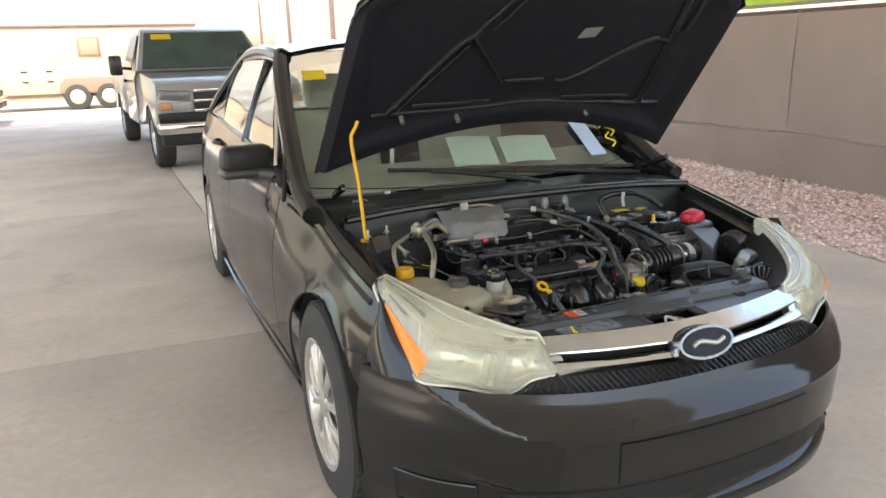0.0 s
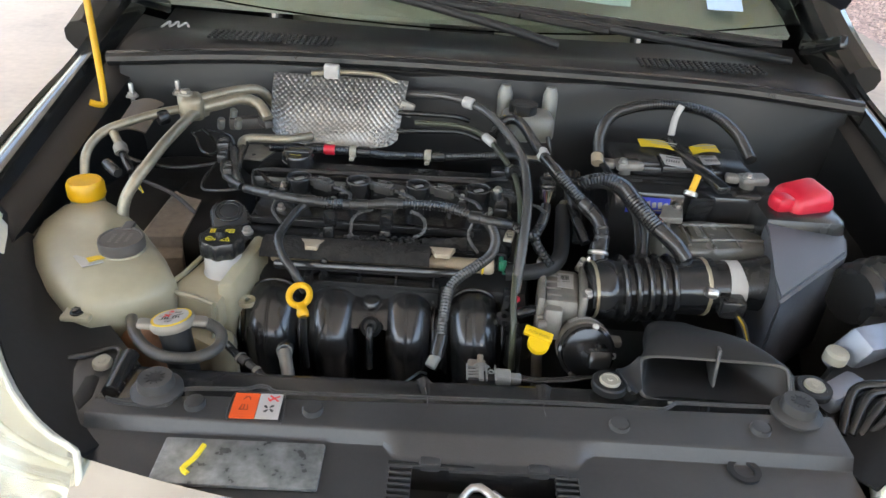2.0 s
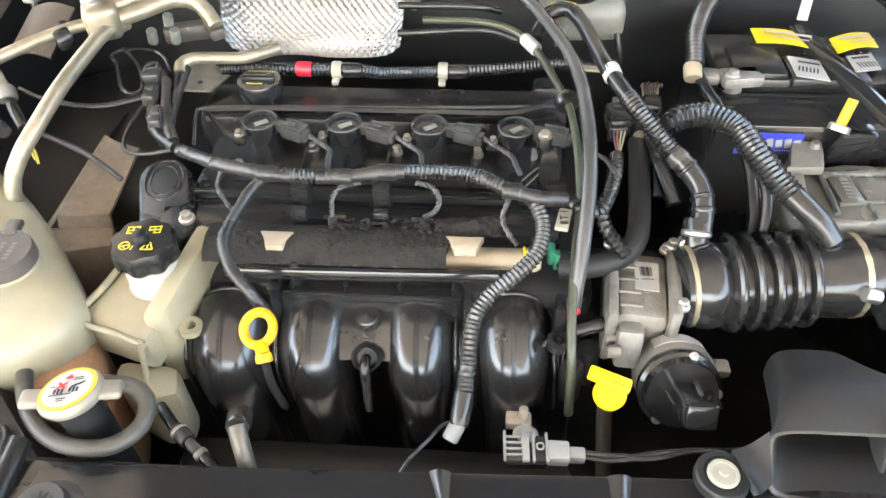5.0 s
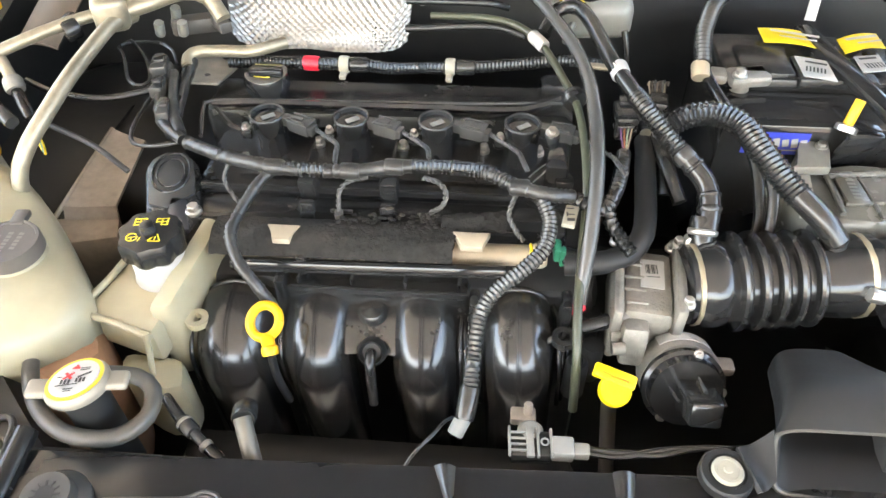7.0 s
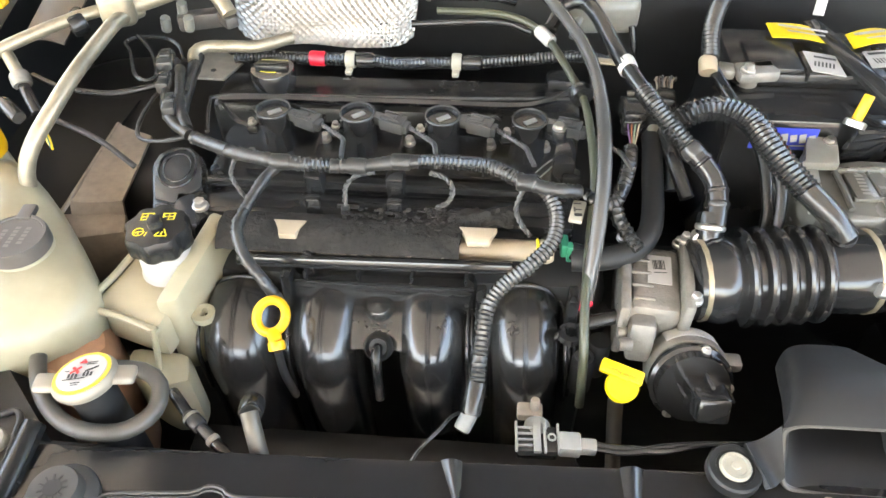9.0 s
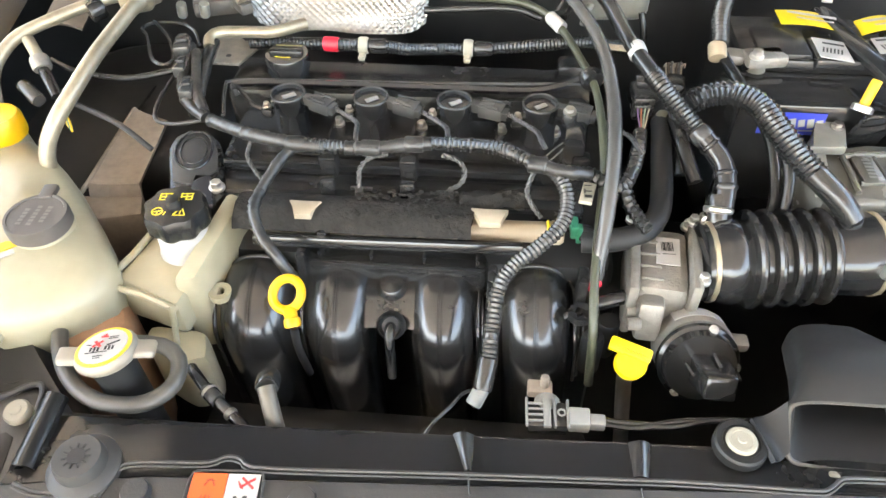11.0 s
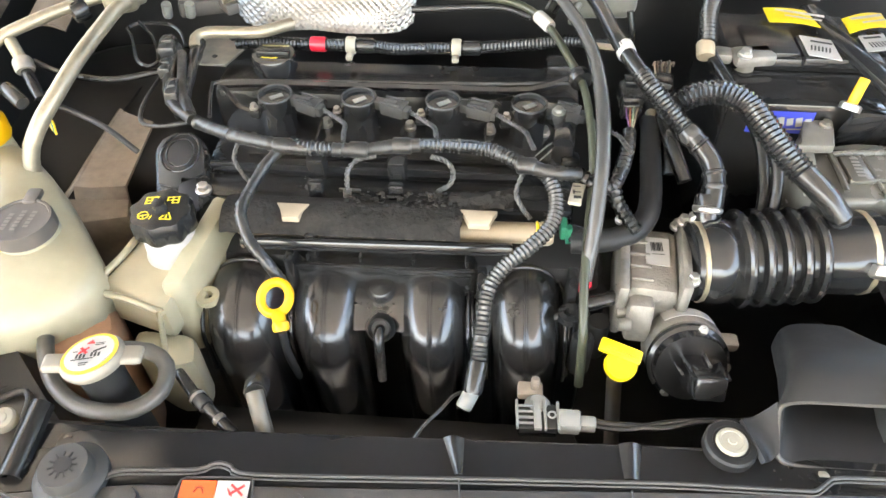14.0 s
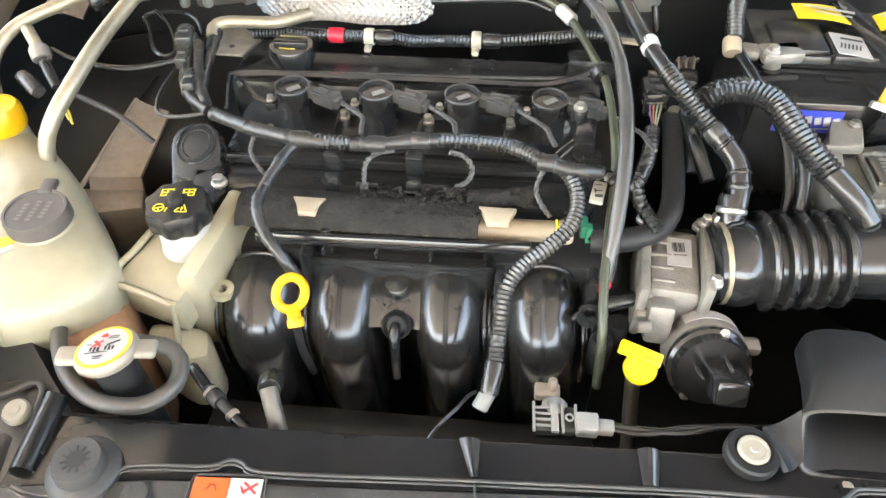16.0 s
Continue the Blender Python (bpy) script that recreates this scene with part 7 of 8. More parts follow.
    hose(p, "tray_rim", [(-0.327, 0.366, 0.684), (-0.360, 0.377, 0.687), (-0.398, 0.390, 0.689), (-0.388, 0.430, 0.690), (-0.374, 0.486, 0.692)], 0.0035, WHITE_TANK, seg=8)
    bm = B()
    spin(bm, (-0.340, 0.443, 0.682), (-0.340, 0.443, 0.724), [(0.030, 0), (0.026, 0.25), (0.0245, 0.9), (0.0245, 1.0)], 28)
    part("neck", bm, WHITE_LABEL, p)
    bm = B()
    n = 48
    rings = []
    for r0, z in ((0.026, 0.718), (0.0290, 0.722), (0.0292, 0.737), (0.0270, 0.742), (0.007, 0.743), (0.006, 0.750), (0.0, 0.751)):
        rings.append([bm.verts.new((-0.340 + (r0 + (0.0016 * math.cos(8 * a) if r0 > 0.01 else 0)) * math.cos(a), 0.443 + (r0 + (0.0016 * math.cos(8 * a) if r0 > 0.01 else 0)) * math.sin(a), z)) for a in [2 * math.pi * k / n for k in range(n)]])
    for a, b in zip(rings, rings[1:]):
        for k in range(n):
            bm.faces.new((a[k], a[(k + 1) % n], b[(k + 1) % n], b[k]))
    bmesh.ops.remove_doubles(bm, verts=bm.verts, dist=1e-5)
    cp = part("cap", bm, DARK_PLASTIC, p, "black lobed cap with yellow symbols")
    marks = []
    for (ox, oy) in ((-0.013, 0.012), (0.010, 0.014)):
        marks += [(ox, oy + 0.0048, 0.013, 0.0014, 8), (ox, oy - 0.0048, 0.013, 0.0014, 8), (ox - 0.006, oy, 0.0014, 0.010, 8), (ox + 0.006, oy, 0.0014, 0.010, 8), (ox, oy, 0.010, 0.0016, 8), (ox, oy, 0.0012, 0.009, 8)]
    for a in range(10):
        marks.append((-0.014 + 0.0055 * math.cos(a * 0.628), -0.012 + 0.0055 * math.sin(a * 0.628), 0.0038, 0.0014, math.degrees(a * 0.628) + 90))
    marks += [(-0.014, -0.012, 0.009, 0.0013, 20), (-0.014, -0.0135, 0.0013, 0.005, 20), (-0.005, -0.012, 0.0013, 0.011, -10)]
    marks += [(0.011, -0.016, 0.013, 0.0014, 3), (0.0075, -0.0105, 0.012, 0.0014, 60), (0.0145, -0.0105, 0.012, 0.0014, -60), (0.011, -0.0115, 0.0013, 0.005, 0)]
    glyphs(cp, "symbols", YELLOW_INK, (-0.340, 0.443, 0.7420), (1, 0, 0), (0, 1, 0), [(x * 0.86, y * 0.86, w * 0.86, h * 0.86, a) for x, y, w, h, a in marks])
    bm = B()
    spin(bm, (-0.300, 0.402, 0.664), (-0.300, 0.402, 0.671), [(0.011, 0), (0.011, 1.0), (0.005, 1.0), (0.005, 0)], 20, cap=False)
    box(bm, (-0.313, 0.404, 0.667), (0.022, 0.016, 0.007), 0.002)
    part("tab", bm, WHITE_TANK, p)
    # radiator cap and overflow hose
    r = thing("radiator_cap", (-0.357, 0.30, 0.60), "metal radiator cap with a round yellow-ringed label", "cap")
    up = Vector((-0.16, 0.16, 1)).normalized()
    c = Vector((-0.357, 0.300, 0.705))
    bm = B()
    spin(bm, c - up * 0.10, c - up * 0.004, [(0.018, 0), (0.018, 0.8), (0.020, 1.0)], 24)
    part("neck", bm, MATT_BLACK, r)
    bm = B()
    spin(bm, c - up * 0.006, c + up * 0.005, [(0.0240, 0), (0.0265, 0.45), (0.0262, 0.75), (0.0240, 1.0)], 36)
    e1 = Vector((1, 0.22, 0)).normalized()
    box(bm, c + e1 * 0.029 - up * 0.001, (0.022, 0.019, 0.008), 0.0035, (-10, 9, 12), 3)
    box(bm, c - e1 * 0.029 - up * 0.001, (0.022, 0.019, 0.008), 0.0035, (-10, 9, 12), 3)
    part("cap", bm, mat_once("dull_zinc_cap", (0.25, 0.225, 0.185), 0.5, 0.2), r)
    bm = B()
    spin(bm, c + up * 0.0048, c + up * 0.0060, [(0.0232, 0), (0.0235, 1.0)], 36)
    part("yellow_disc", bm, BRIGHT_YELLOW, r)
    bm = B()
    spin(bm, c + up * 0.0060, c + up * 0.0066, [(0.0202, 0), (0.0202, 1.0)], 36)
    part("white_disc", bm, WHITE_LABEL, r)
    rt = Vector((1, 0.1, 0.08)).normalized()
    uu = up.cross(rt)
    bars = [(-0.0085 + 0.0030 * i, -0.0045, 0.0020, 0.0050 + 0.001 * (i % 2), 6) for i in range(3)] + [(0.0035 + 0.0030 * i, -0.0030, 0.0020, 0.0048 + 0.001 * (i % 2), 6) for i in range(3)]
    glyphs(r, "disc_print", INK, c + up * 0.0066, rt, uu, bars + [(-0.003, -0.0080, 0.018, 0.0012, 6), (0.0085, 0.003, 0.012, 0.0022, 28), (0.006, 0.0105, 0.008, 0.0011, 5), (0.006, 0.0085, 0.008, 0.0011, 5), (0.0, -0.0125, 0.008, 0.0012, 5), (0.0, -0.0148, 0.006, 0.0010, 5), (-0.012, 0.001, 0.004, 0.0011, 0)])
    glyphs(r, "disc_warning", RED_INK, c + up * 0.0067, rt, uu, [(-0.005, 0.002, 0.010, 0.0024, 45), (-0.005, 0.002, 0.010, 0.0024, -45), (-0.002, 0.0105, 0.0065, 0.0020, 0), (-0.002, 0.0120, 0.0040, 0.0020, 0), (-0.002, 0.0135, 0.0018, 0.0016, 0)])
    hose(r, "overflow_hose", [(-0.435, 0.400, 0.62), (-0.432, 0.360, 0.672), (-0.420, 0.325, 0.680), (-0.398, 0.292, 0.680), (-0.372, 0.273, 0.678), (-0.345, 0.267, 0.678), (-0.318, 0.270, 0.680), (-0.301, 0.288, 0.682), (-0.305, 0.312, 0.684), (-0.322, 0.322, 0.688), (-0.345, 0.320, 0.692)], 0.0072, DUSTY_RUBBER, step=0.008, seg=14)
    # brake fluid reservoir
    b = thing("brake_reservoir", (0.08, 0.78, 0.70), "white brake fluid reservoir with yellow warning cap", "reservoir")
    bm = B()
    box(bm, (0.080, 0.800, 0.790), (0.086, 0.066, 0.046), 0.014, (0, 0, 4), 3)
    part("body", bm, CLOUDY, b)
    for x in (0.040, 0.118):
        bm = B()
        spin(bm, (x, 0.835, 0.78), (x, 0.840, 0.845), [(0.013, 0), (0.013, 0.8), (0.008, 1.0)], 16)
        part("ear", bm, CLOUDY, b)
    bm = B()
    spin(bm, (0.070, 0.800, 0.805), (0.070, 0.800, 0.828), [(0.022, 0), (0.024, 0.3), (0.024, 1.0)], 24)
    part("cap", bm, DARK_PLASTIC, b)
    bm = B()
    box(bm, (0.052, 0.770, 0.8115), (0.028, 0.018, 0.002), 0.0005, (8, 0, 8))
    lb = part("yellow_label", bm, YELLOW_LABEL, b)
    glyphs(b, "label_print", INK, (0.052, 0.770, 0.8128), (1, 0.1, 0), (0, 1, 0.12), [(-0.008, 0, 0.004, 0.010, 0), (-0.001, 0, 0.004, 0.010, 0), (0.006, 0, 0.006, 0.006, 0)])
    hose(b, "outlet", [(0.056, 0.770, 0.790), (0.050, 0.758, 0.786), (0.047, 0.744, 0.778)], 0.0045, CLOUDY)
    hose(b, "strap", [(0.112, 0.752, 0.79), (0.118, 0.745, 0.765), (0.12, 0.75, 0.74)], 0.004, DARK_PLASTIC)


def build_right_side():
    # battery
    b = thing("battery", (0.32, 0.70, 0.55), "black car battery with yellow and white labels", "battery")
    bm = B()
    box(bm, (0.325, 0.705, 0.675), (0.235, 0.165, 0.190), 0.008)
    part("case", bm, GLOSS_PLASTIC, b)
    bm = B()
    box(bm, (0.325, 0.730, 0.778), (0.215, 0.098, 0.016), 0.005)
    box(bm, (0.262, 0.715, 0.782), (0.055, 0.060, 0.018), 0.004)
    box(bm, (0.330, 0.700, 0.784), (0.080, 0.050, 0.014), 0.004)
    part("lid", bm, DARK_PLASTIC, b)
    for x0, x1, y0, y1, tilt, m, nm in ((0.269, 0.333, 0.747, 0.779, -0.018, YELLOW_LABEL, "yellow_label"), (0.349, 0.396, 0.727, 0.758, 0.014, YELLOW_LABEL, "yellow_label"), (0.294, 0.325, 0.680, 0.720, -0.009, WHITE_LABEL, "white_label"), (0.356, 0.384, 0.690, 0.722, 0.006, WHITE_LABEL, "white_label")):
        yellow = nm == "yellow_label"
        bm = B()
        sheet(bm, lambda u, v: Vector((x0 + (x1 - x0) * u, y0 + (y1 - y0) * v + tilt * u, 0.7925 + (0.004 * math.sin(3 * u) if yellow else 0))), 10, 3, 0.0008)
        part(nm, bm, m, b)
        side = Vector((x1 - x0, tilt, 0)).normalized()
        rows = [(0.0, 0.004, (x1 - x0) * 0.8, 0.005, 0), (0.004, -0.006, (x1 - x0) * 0.6, 0.003, 0)] if yellow else [(-0.009 + 0.0036 * i, -0.006, 0.0018, 0.010, 0) for i in range(6)] + [(0, 0.008, (x1 - x0) * 0.7, 0.004, 0)]
        glyphs(b, "label_print", WHITE_LABEL if yellow else INK, ((x0 + x1) / 2, (y0 + y1 + tilt) / 2, 0.7975 if yellow else 0.7932), side, Vector((-side.y, side.x, 0)), rows)
    bm = B()
    sheet(bm, lambda u, v: Vector((0.232 + 0.064 * u, 0.6205, 0.736 + 0.026 * v)), 2, 1, 0.001)
    part("blue_label", bm, BLUE_LABEL, b)
    glyphs(b, "brand_bars", WHITE_LABEL, (0.276, 0.6198, 0.751), (1, 0, 0), (0, 0, 1), [(-0.012 + 0.009 * i, 0, 0.0065, 0.011 - 0.002 * (i % 2), 12) for i in range(4)] + [(0.0, -0.009, 0.040, 0.0016, 2)])
    for x, y, red in ((0.235, 0.688, False), (0.420, 0.664, True)):
        bm = B()
        rod(bm, (x, y, 0.768), (x, y, 0.790), 0.011, 16)
        box(bm, (x + 0.006, y, 0.784), (0.044, 0.026, 0.014), 0.005, (0, 0, 10))
        box(bm, (x - 0.024, y + 0.004, 0.782), (0.020, 0.020, 0.012), 0.004, (0, 0, -10))
        tm = part("terminal", bm, CAST_METAL, b, "dull metal battery clamp")
        bolt(tm, (x - 0.006, y - 0.010, 0.790), 0.0055, 0.008)
    bm = B()
    box(bm, (0.340, 0.690, 0.792), (0.020, 0.19, 0.012), 0.004, (0, 0, 14))
    box(bm, (0.338, 0.612, 0.752), (0.036, 0.008, 0.050), 0.003, (20, 0, 6))
    box(bm, (0.340, 0.622, 0.772), (0.034, 0.020, 0.004), 0.0015, (0, 0, 6))
    st = part("hold_down", bm, GLOSS_PLASTIC, b, "black battery hold-down strap")
    bm = B()
    spin(bm, (0.318, 0.607, 0.776), (0.320, 0.610, 0.782), [(0.0105, 0), (0.0105, 0.8), (0.008, 1.0)], 18)
    part("washer", bm, SATIN_METAL, st)
    band(st, "yellow_stud", (0.319, 0.609, 0.780), (0.327, 0.620, 0.804), 0.0050, YELLOW)
    bm = B()
    sweep(bm, [(0.325, 0.785, 0.80), (0.330, 0.800, 0.825), (0.338, 0.806, 0.845)], 0.006, step=0.006, flat=0.5)
    part("white_tie", bm, WHITE_LABEL, b)
    hose(b, "earth_cable", [(0.200, 0.705, 0.792), (0.196, 0.698, 0.790), (0.198, 0.685, 0.785), (0.211, 0.646, 0.775), (0.239, 0.603, 0.745), (0.245, 0.560, 0.715), (0.244, 0.540, 0.690)], 0.0062, RUBBER)
    hose(b, "cable_conduit", [(0.192, 0.690, 0.795), (0.198, 0.735, 0.815), (0.225, 0.785, 0.83), (0.28, 0.815, 0.838), (0.335, 0.82, 0.84), (0.39, 0.80, 0.835), (0.42, 0.755, 0.82), (0.43, 0.70, 0.80)], 0.0100, RUBBER, ribs=0.0018, step=0.0024)
    band(b, "tan_sleeve", (0.190, 0.693, 0.795), (0.190, 0.678, 0.787), 0.0095, TAN)
    b.location += Vector((-0.008, -0.014, 0.0))
    # red terminal cover
    r = thing("terminal_cover", (0.475, 0.60, 0.70), "red plastic battery terminal cover", "cover")
    bm = B()
    box(bm, (0.478, 0.605, 0.782), (0.078, 0.068, 0.034), 0.012, (6, -8, 18), 3, 0.8)
    box(bm, (0.440, 0.585, 0.780), (0.030, 0.030, 0.024), 0.008, (0, 0, 18))
    part("shell", bm, RED, r)
    bm = B()
    box(bm, (0.47, 0.61, 0.70), (0.12, 0.12, 0.14), 0.015)
    part("fuse_box", bm, DARK_PLASTIC, r)
    # air filter box
    a = thing("air_filter_box", (0.39, 0.5, 0.5), "smoked grey air filter housing with clear clips", "air filter box")
    bm = B()
    prism(bm, [(0.252, 0.585), (0.262, 0.500), (0.330, 0.508), (0.420, 0.520), (0.430, 0.600), (0.33, 0.592)], 0.68, 0.736, "z", 0.012)
    part("lid", bm, SMOKED, a, "smoked grey translucent lid")
    for x0, y0, x1, y1, w in ((0.300, 0.572, 0.420, 0.584, 0.006), (0.306, 0.530, 0.418, 0.540, 0.004), (0.300, 0.515, 0.300, 0.575, 0.005), (0.335, 0.510, 0.330, 0.578, 0.003), (0.372, 0.514, 0.366, 0.582, 0.003)):
        bm = B()
        sweep(bm, [(x0, y0, 0.7375), ((x0 + x1) / 2, (y0 + y1) / 2, 0.7385), (x1, y1, 0.7375)], w * 0.6, step=0.01, seg=8)
        part("lid_rib", bm, SMOKED, a)
    bm = B()
    box(bm, (0.318, 0.548, 0.738), (0.022, 0.040, 0.005), 0.002, (0, 0, 4))
    part("lid_plate", bm, SMOKED, a)
    glyphs(a, "moulded_letters", mat_once("smoked_letters", (0.13, 0.127, 0.11)), (0.318, 0.548, 0.7412), (0, 1, 0), (-1, 0, 0), [(-0.013 + 0.0052 * i, 0, 0.0032, 0.008, 0) for i in range(6)])
    bm = B()
    sheet(bm, lambda u, v: Vector((0.243 + 0.017 * u + 0.014 * v, 0.535 + 0.080 * v, 0.700 - 0.02 * u)), 4, 8, 0.003)
    part("cream_seal", bm, mat_once("pale_olive_rubber", (0.24, 0.25, 0.17), 0.5), a)
    bm = B()
    va = [(0.420, 0.605, 0.765), (0.535, 0.560, 0.748), (0.520, 0.515, 0.742), (0.385, 0.395, 0.730), (0.392, 0.440, 0.742), (0.408, 0.52, 0.758)]
    vb = [(p[0], p[1], 0.58) for p in va]
    ta, tb = [bm.verts.new(p) for p in va], [bm.verts.new(p) for p in vb]
    bm.faces.new(ta)
    bm.faces.new(tb[::-1])
    for i in range(6):
        bm.faces.new((ta[i], ta[(i + 1) % 6], tb[(i + 1) % 6], tb[i]))
    bmesh.ops.bevel(bm, geom=bm.edges[:], offset=0.005, segments=2, affect="EDGES")
    part("filter_case", bm, mat_once("slate_grey_plastic", (0.06, 0.063, 0.07), 0.38), a, "slate grey angled filter case")
    bm = B()
    prism(bm, [(0.283, 0.622), (0.290, 0.639), (0.295, 0.640), (0.294, 0.618), (0.295, 0.608), (0.301, 0.619), (0.311, 0.641), (0.315, 0.642), (0.314, 0.625), (0.302, 0.595), (0.300, 0.567), (0.262, 0.565), (0.277, 0.593)], 0.741, 0.752, "z", 0.003)
    part("clear_clip", bm, CLOUDY, a, "cloudy plastic clip with two horns")
    bm = B()
    prism(bm, [(0.262, 0.512), (0.275, 0.516), (0.286, 0.590), (0.272, 0.594)], 0.70, 0.744, "z", 0.004)
    part("clear_clip", bm, CLOUDY, a, "cloudy plastic clip")
    bolt(a, (0.2985, 0.600, 0.752), 0.0046, 0.006)
    bm = B()
    spin(bm, (0.515, 0.47, 0.70), (0.575, 0.50, 0.70), [(0.040, 0), (0.045, 0.2), (0.040, 0.4), (0.046, 0.6), (0.040, 0.8), (0.045, 1.0)], 24)
    part("inlet_bellows", bm, RUBBER, a)
    # air scoop on the radiator cover
    s = thing("air_scoop", (0.27, 0.29, 0.60), "black plastic air scoop with screwed lugs", "air scoop")
    def scoop_ring(f):
        """Rounded rectangle at f of the way from the mouth to the throat."""
        c = Vector((0.2825, 0.281, 0.6885)).lerp(Vector((0.254, 0.385, 0.672)), f)
        c.z += 0.012 * math.sin(math.pi * min(1, f * 1.1))
        hw, hh = 0.0865 - 0.058 * f ** 0.85, 0.026 - 0.006 * f
        up = Vector((0, 0.74, 0.67)).lerp(Vector((0, 0.05, 1.0)), min(1, f * 1.6)).normalized()
        out = []
        for k in range(40):
            t = 2 * math.pi * (k + 0.5) / 40
            n = 7 - 3.5 * f
            cx, cy = math.cos(t), math.sin(t)
            out.append(c + Vector((1, 0, 0)) * hw * math.copysign(abs(cx) ** (2 / n), cx) + up * hh * math.copysign(abs(cy) ** (2 / n), cy))
        return out
    steps = [scoop_ring(f) for f in (0.0, 0.06, 0.2, 0.4, 0.6, 0.8, 1.0)]
    bm = B()
    rings = [[bm.verts.new(q) for q in r] for r in steps]
    for r0, r1 in zip(rings, rings[1:]):
        for k in range(40):
            bm.faces.new((r0[k], r0[(k + 1) % 40], r1[(k + 1) % 40], r1[k]))
    bm.normal_update()
    bmesh.ops.solidify(bm, geom=bm.faces[:], thickness=0.003)
    part("shell", bm, SCUFFED, s)
    # Lip a little paler than the shell.
    bm = B()
    sweep(bm, steps[0] + [steps[0][0], steps[0][1]], 0.0022, step=0.01, seg=8)
    part("mouth_lip", bm, mat_once("grey_mouth_lip", (0.06, 0.058, 0.052), 0.35), s)
    bm = B()
    bm.faces.new([bm.verts.new(q) for q in scoop_ring(0.72)])
    part("throat", bm, MATT_BLACK, s)
    rnd = random.Random(21)
    for i in range(16):
        k, f0 = 7 + rnd.random() * 7, rnd.uniform(0.07, 0.25)
        k0 = int(k)
        pts = [scoop_ring(f)[k0].lerp(scoop_ring(f)[k0 + 1], k - k0) + Vector((0, -0.0002, 0.0004)) for f in (f0, f0 + 0.05, f0 + rnd.uniform(0.09, 0.22))]
        bm = B()
        sweep(bm, pts, 0.00035, step=0.01, seg=5)
        part("scratch", bm, mat_once("pale_scratch", (0.14, 0.14, 0.135), 0.5), s)
    bm = B()
    box(bm, (0.290, 0.318, 0.690), (0.004, 0.060, 0.046), 0.0015, (-20, 0, -12))
    part("divider", bm, GREY_PANEL, s)
    bm = B()
    box(bm, (0.2825, 0.258, 0.667), (0.166, 0.010, 0.012), 0.003, (-40, 0, 0))
    part("mouth_sill", bm, GREY_PANEL, s)
    bm = B()
    spin(bm, (0.229, 0.2525, 0.668), (0.229, 0.2505, 0.674), [(0.008, 0), (0.008, 0.6), (0.005, 1.0)], 14)
    part("pale_screw", bm, CREAM, s)
    # Black sheet on the uncut shell paints the dark of the slot.
    bm = B()
    def recess(u, v):
        k, f = 11.2 - 2.6 * u * (0.25 + 0.75 * v), 0.70 - 0.26 * v
        r = scoop_ring(f)
        return r[int(k)].lerp(r[int(k) + 1], k - int(k)) + Vector((0, -0.0006, 0.0010))
    sheet(bm, recess, 6, 8, 0.0006)
    part("slot", bm, MATT_BLACK, s)
    for c, d in (((0.159, 0.270), 1), ((0.400, 0.287), -1)):
        bm = B()
        spin(bm, (c[0], c[1], 0.679), (c[0], c[1], 0.689), [(0.0205, 0), (0.0205, 0.8), (0.0190, 1.0), (0.0145, 1.0), (0.0140, 0.9)], 28)
        lg = part("lug", bm, SCUFFED, s)
        bm = B()
        spin(bm, (c[0], c[1], 0.687), (c[0], c[1], 0.6915), [(0.0120, 0), (0.0120, 0.6), (0.0108, 1.0), (0.0085, 1.0), (0.008, 0.85), (0.0035, 0.85), (0.003, 1.1), (0.0, 1.1)], 24, cap=False)
        part("pale_screw", bm, CREAM, lg)
        bm = B()
        def arm(u, v):
            p0 = Vector((c[0] + d * (0.010 + 0.009 * v), c[1] + 0.020 - 0.036 * v, 0.687))
            p1 = Vector((0.2825 - d * 0.0855, 0.300 - 0.030 * v, 0.703 - 0.024 * v))
            q = p0.lerp(p1, u)
            q.z -= 0.006 * math.sin(math.pi * u)
            return q
        sheet(bm, arm, 8, 5, 0.004)
        part("arm", bm, SCUFFED, lg)
        bm = B()
        sheet(bm, lambda u, v: arm(0.45 + 0.35 * u, 0.12 + 0.62 * v) + Vector((0, -0.0008, 0.0026)), 5, 5, 0.0006)
        part("worn_patch", bm, mat_once("worn_pale_plastic", (0.09, 0.09, 0.087), 0.22), lg)
    # bracket and bits at the corner by the headlight
    k = thing("headlight_bracket", (0.46, 0.33, 0.55), "grey pressed metal bracket with cables behind the headlight", "bracket")
    bm = B()
    box(bm, (0.50, 0.375, 0.68), (0.085, 0.040, 0.070), 0.010, (20, 10, 30))
    box(bm, (0.44, 0.300, 0.665), (0.070, 0.030, 0.040), 0.008, (0, 0, 35))
    part("plate", bm, mat_once("grey_zinc", (0.20, 0.21, 0.24), 0.4, 0.6), k)
    for i in range(4):
        hose(k, "cable", [(0.42 + 0.01 * i, 0.24, 0.66), (0.45 + 0.012 * i, 0.29 - 0.01 * i, 0.685), (0.50 + 0.01 * i, 0.30, 0.69 - 0.01 * i), (0.53, 0.36 + 0.01 * i, 0.66)], 0.006, RUBBER)
    bm = B()
    spin(bm, (0.448, 0.345, 0.685), (0.448, 0.343, 0.70), [(0.014, 0), (0.014, 0.8), (0.010, 1.0)], 20)
    part("pale_screw", bm, CREAM, k)


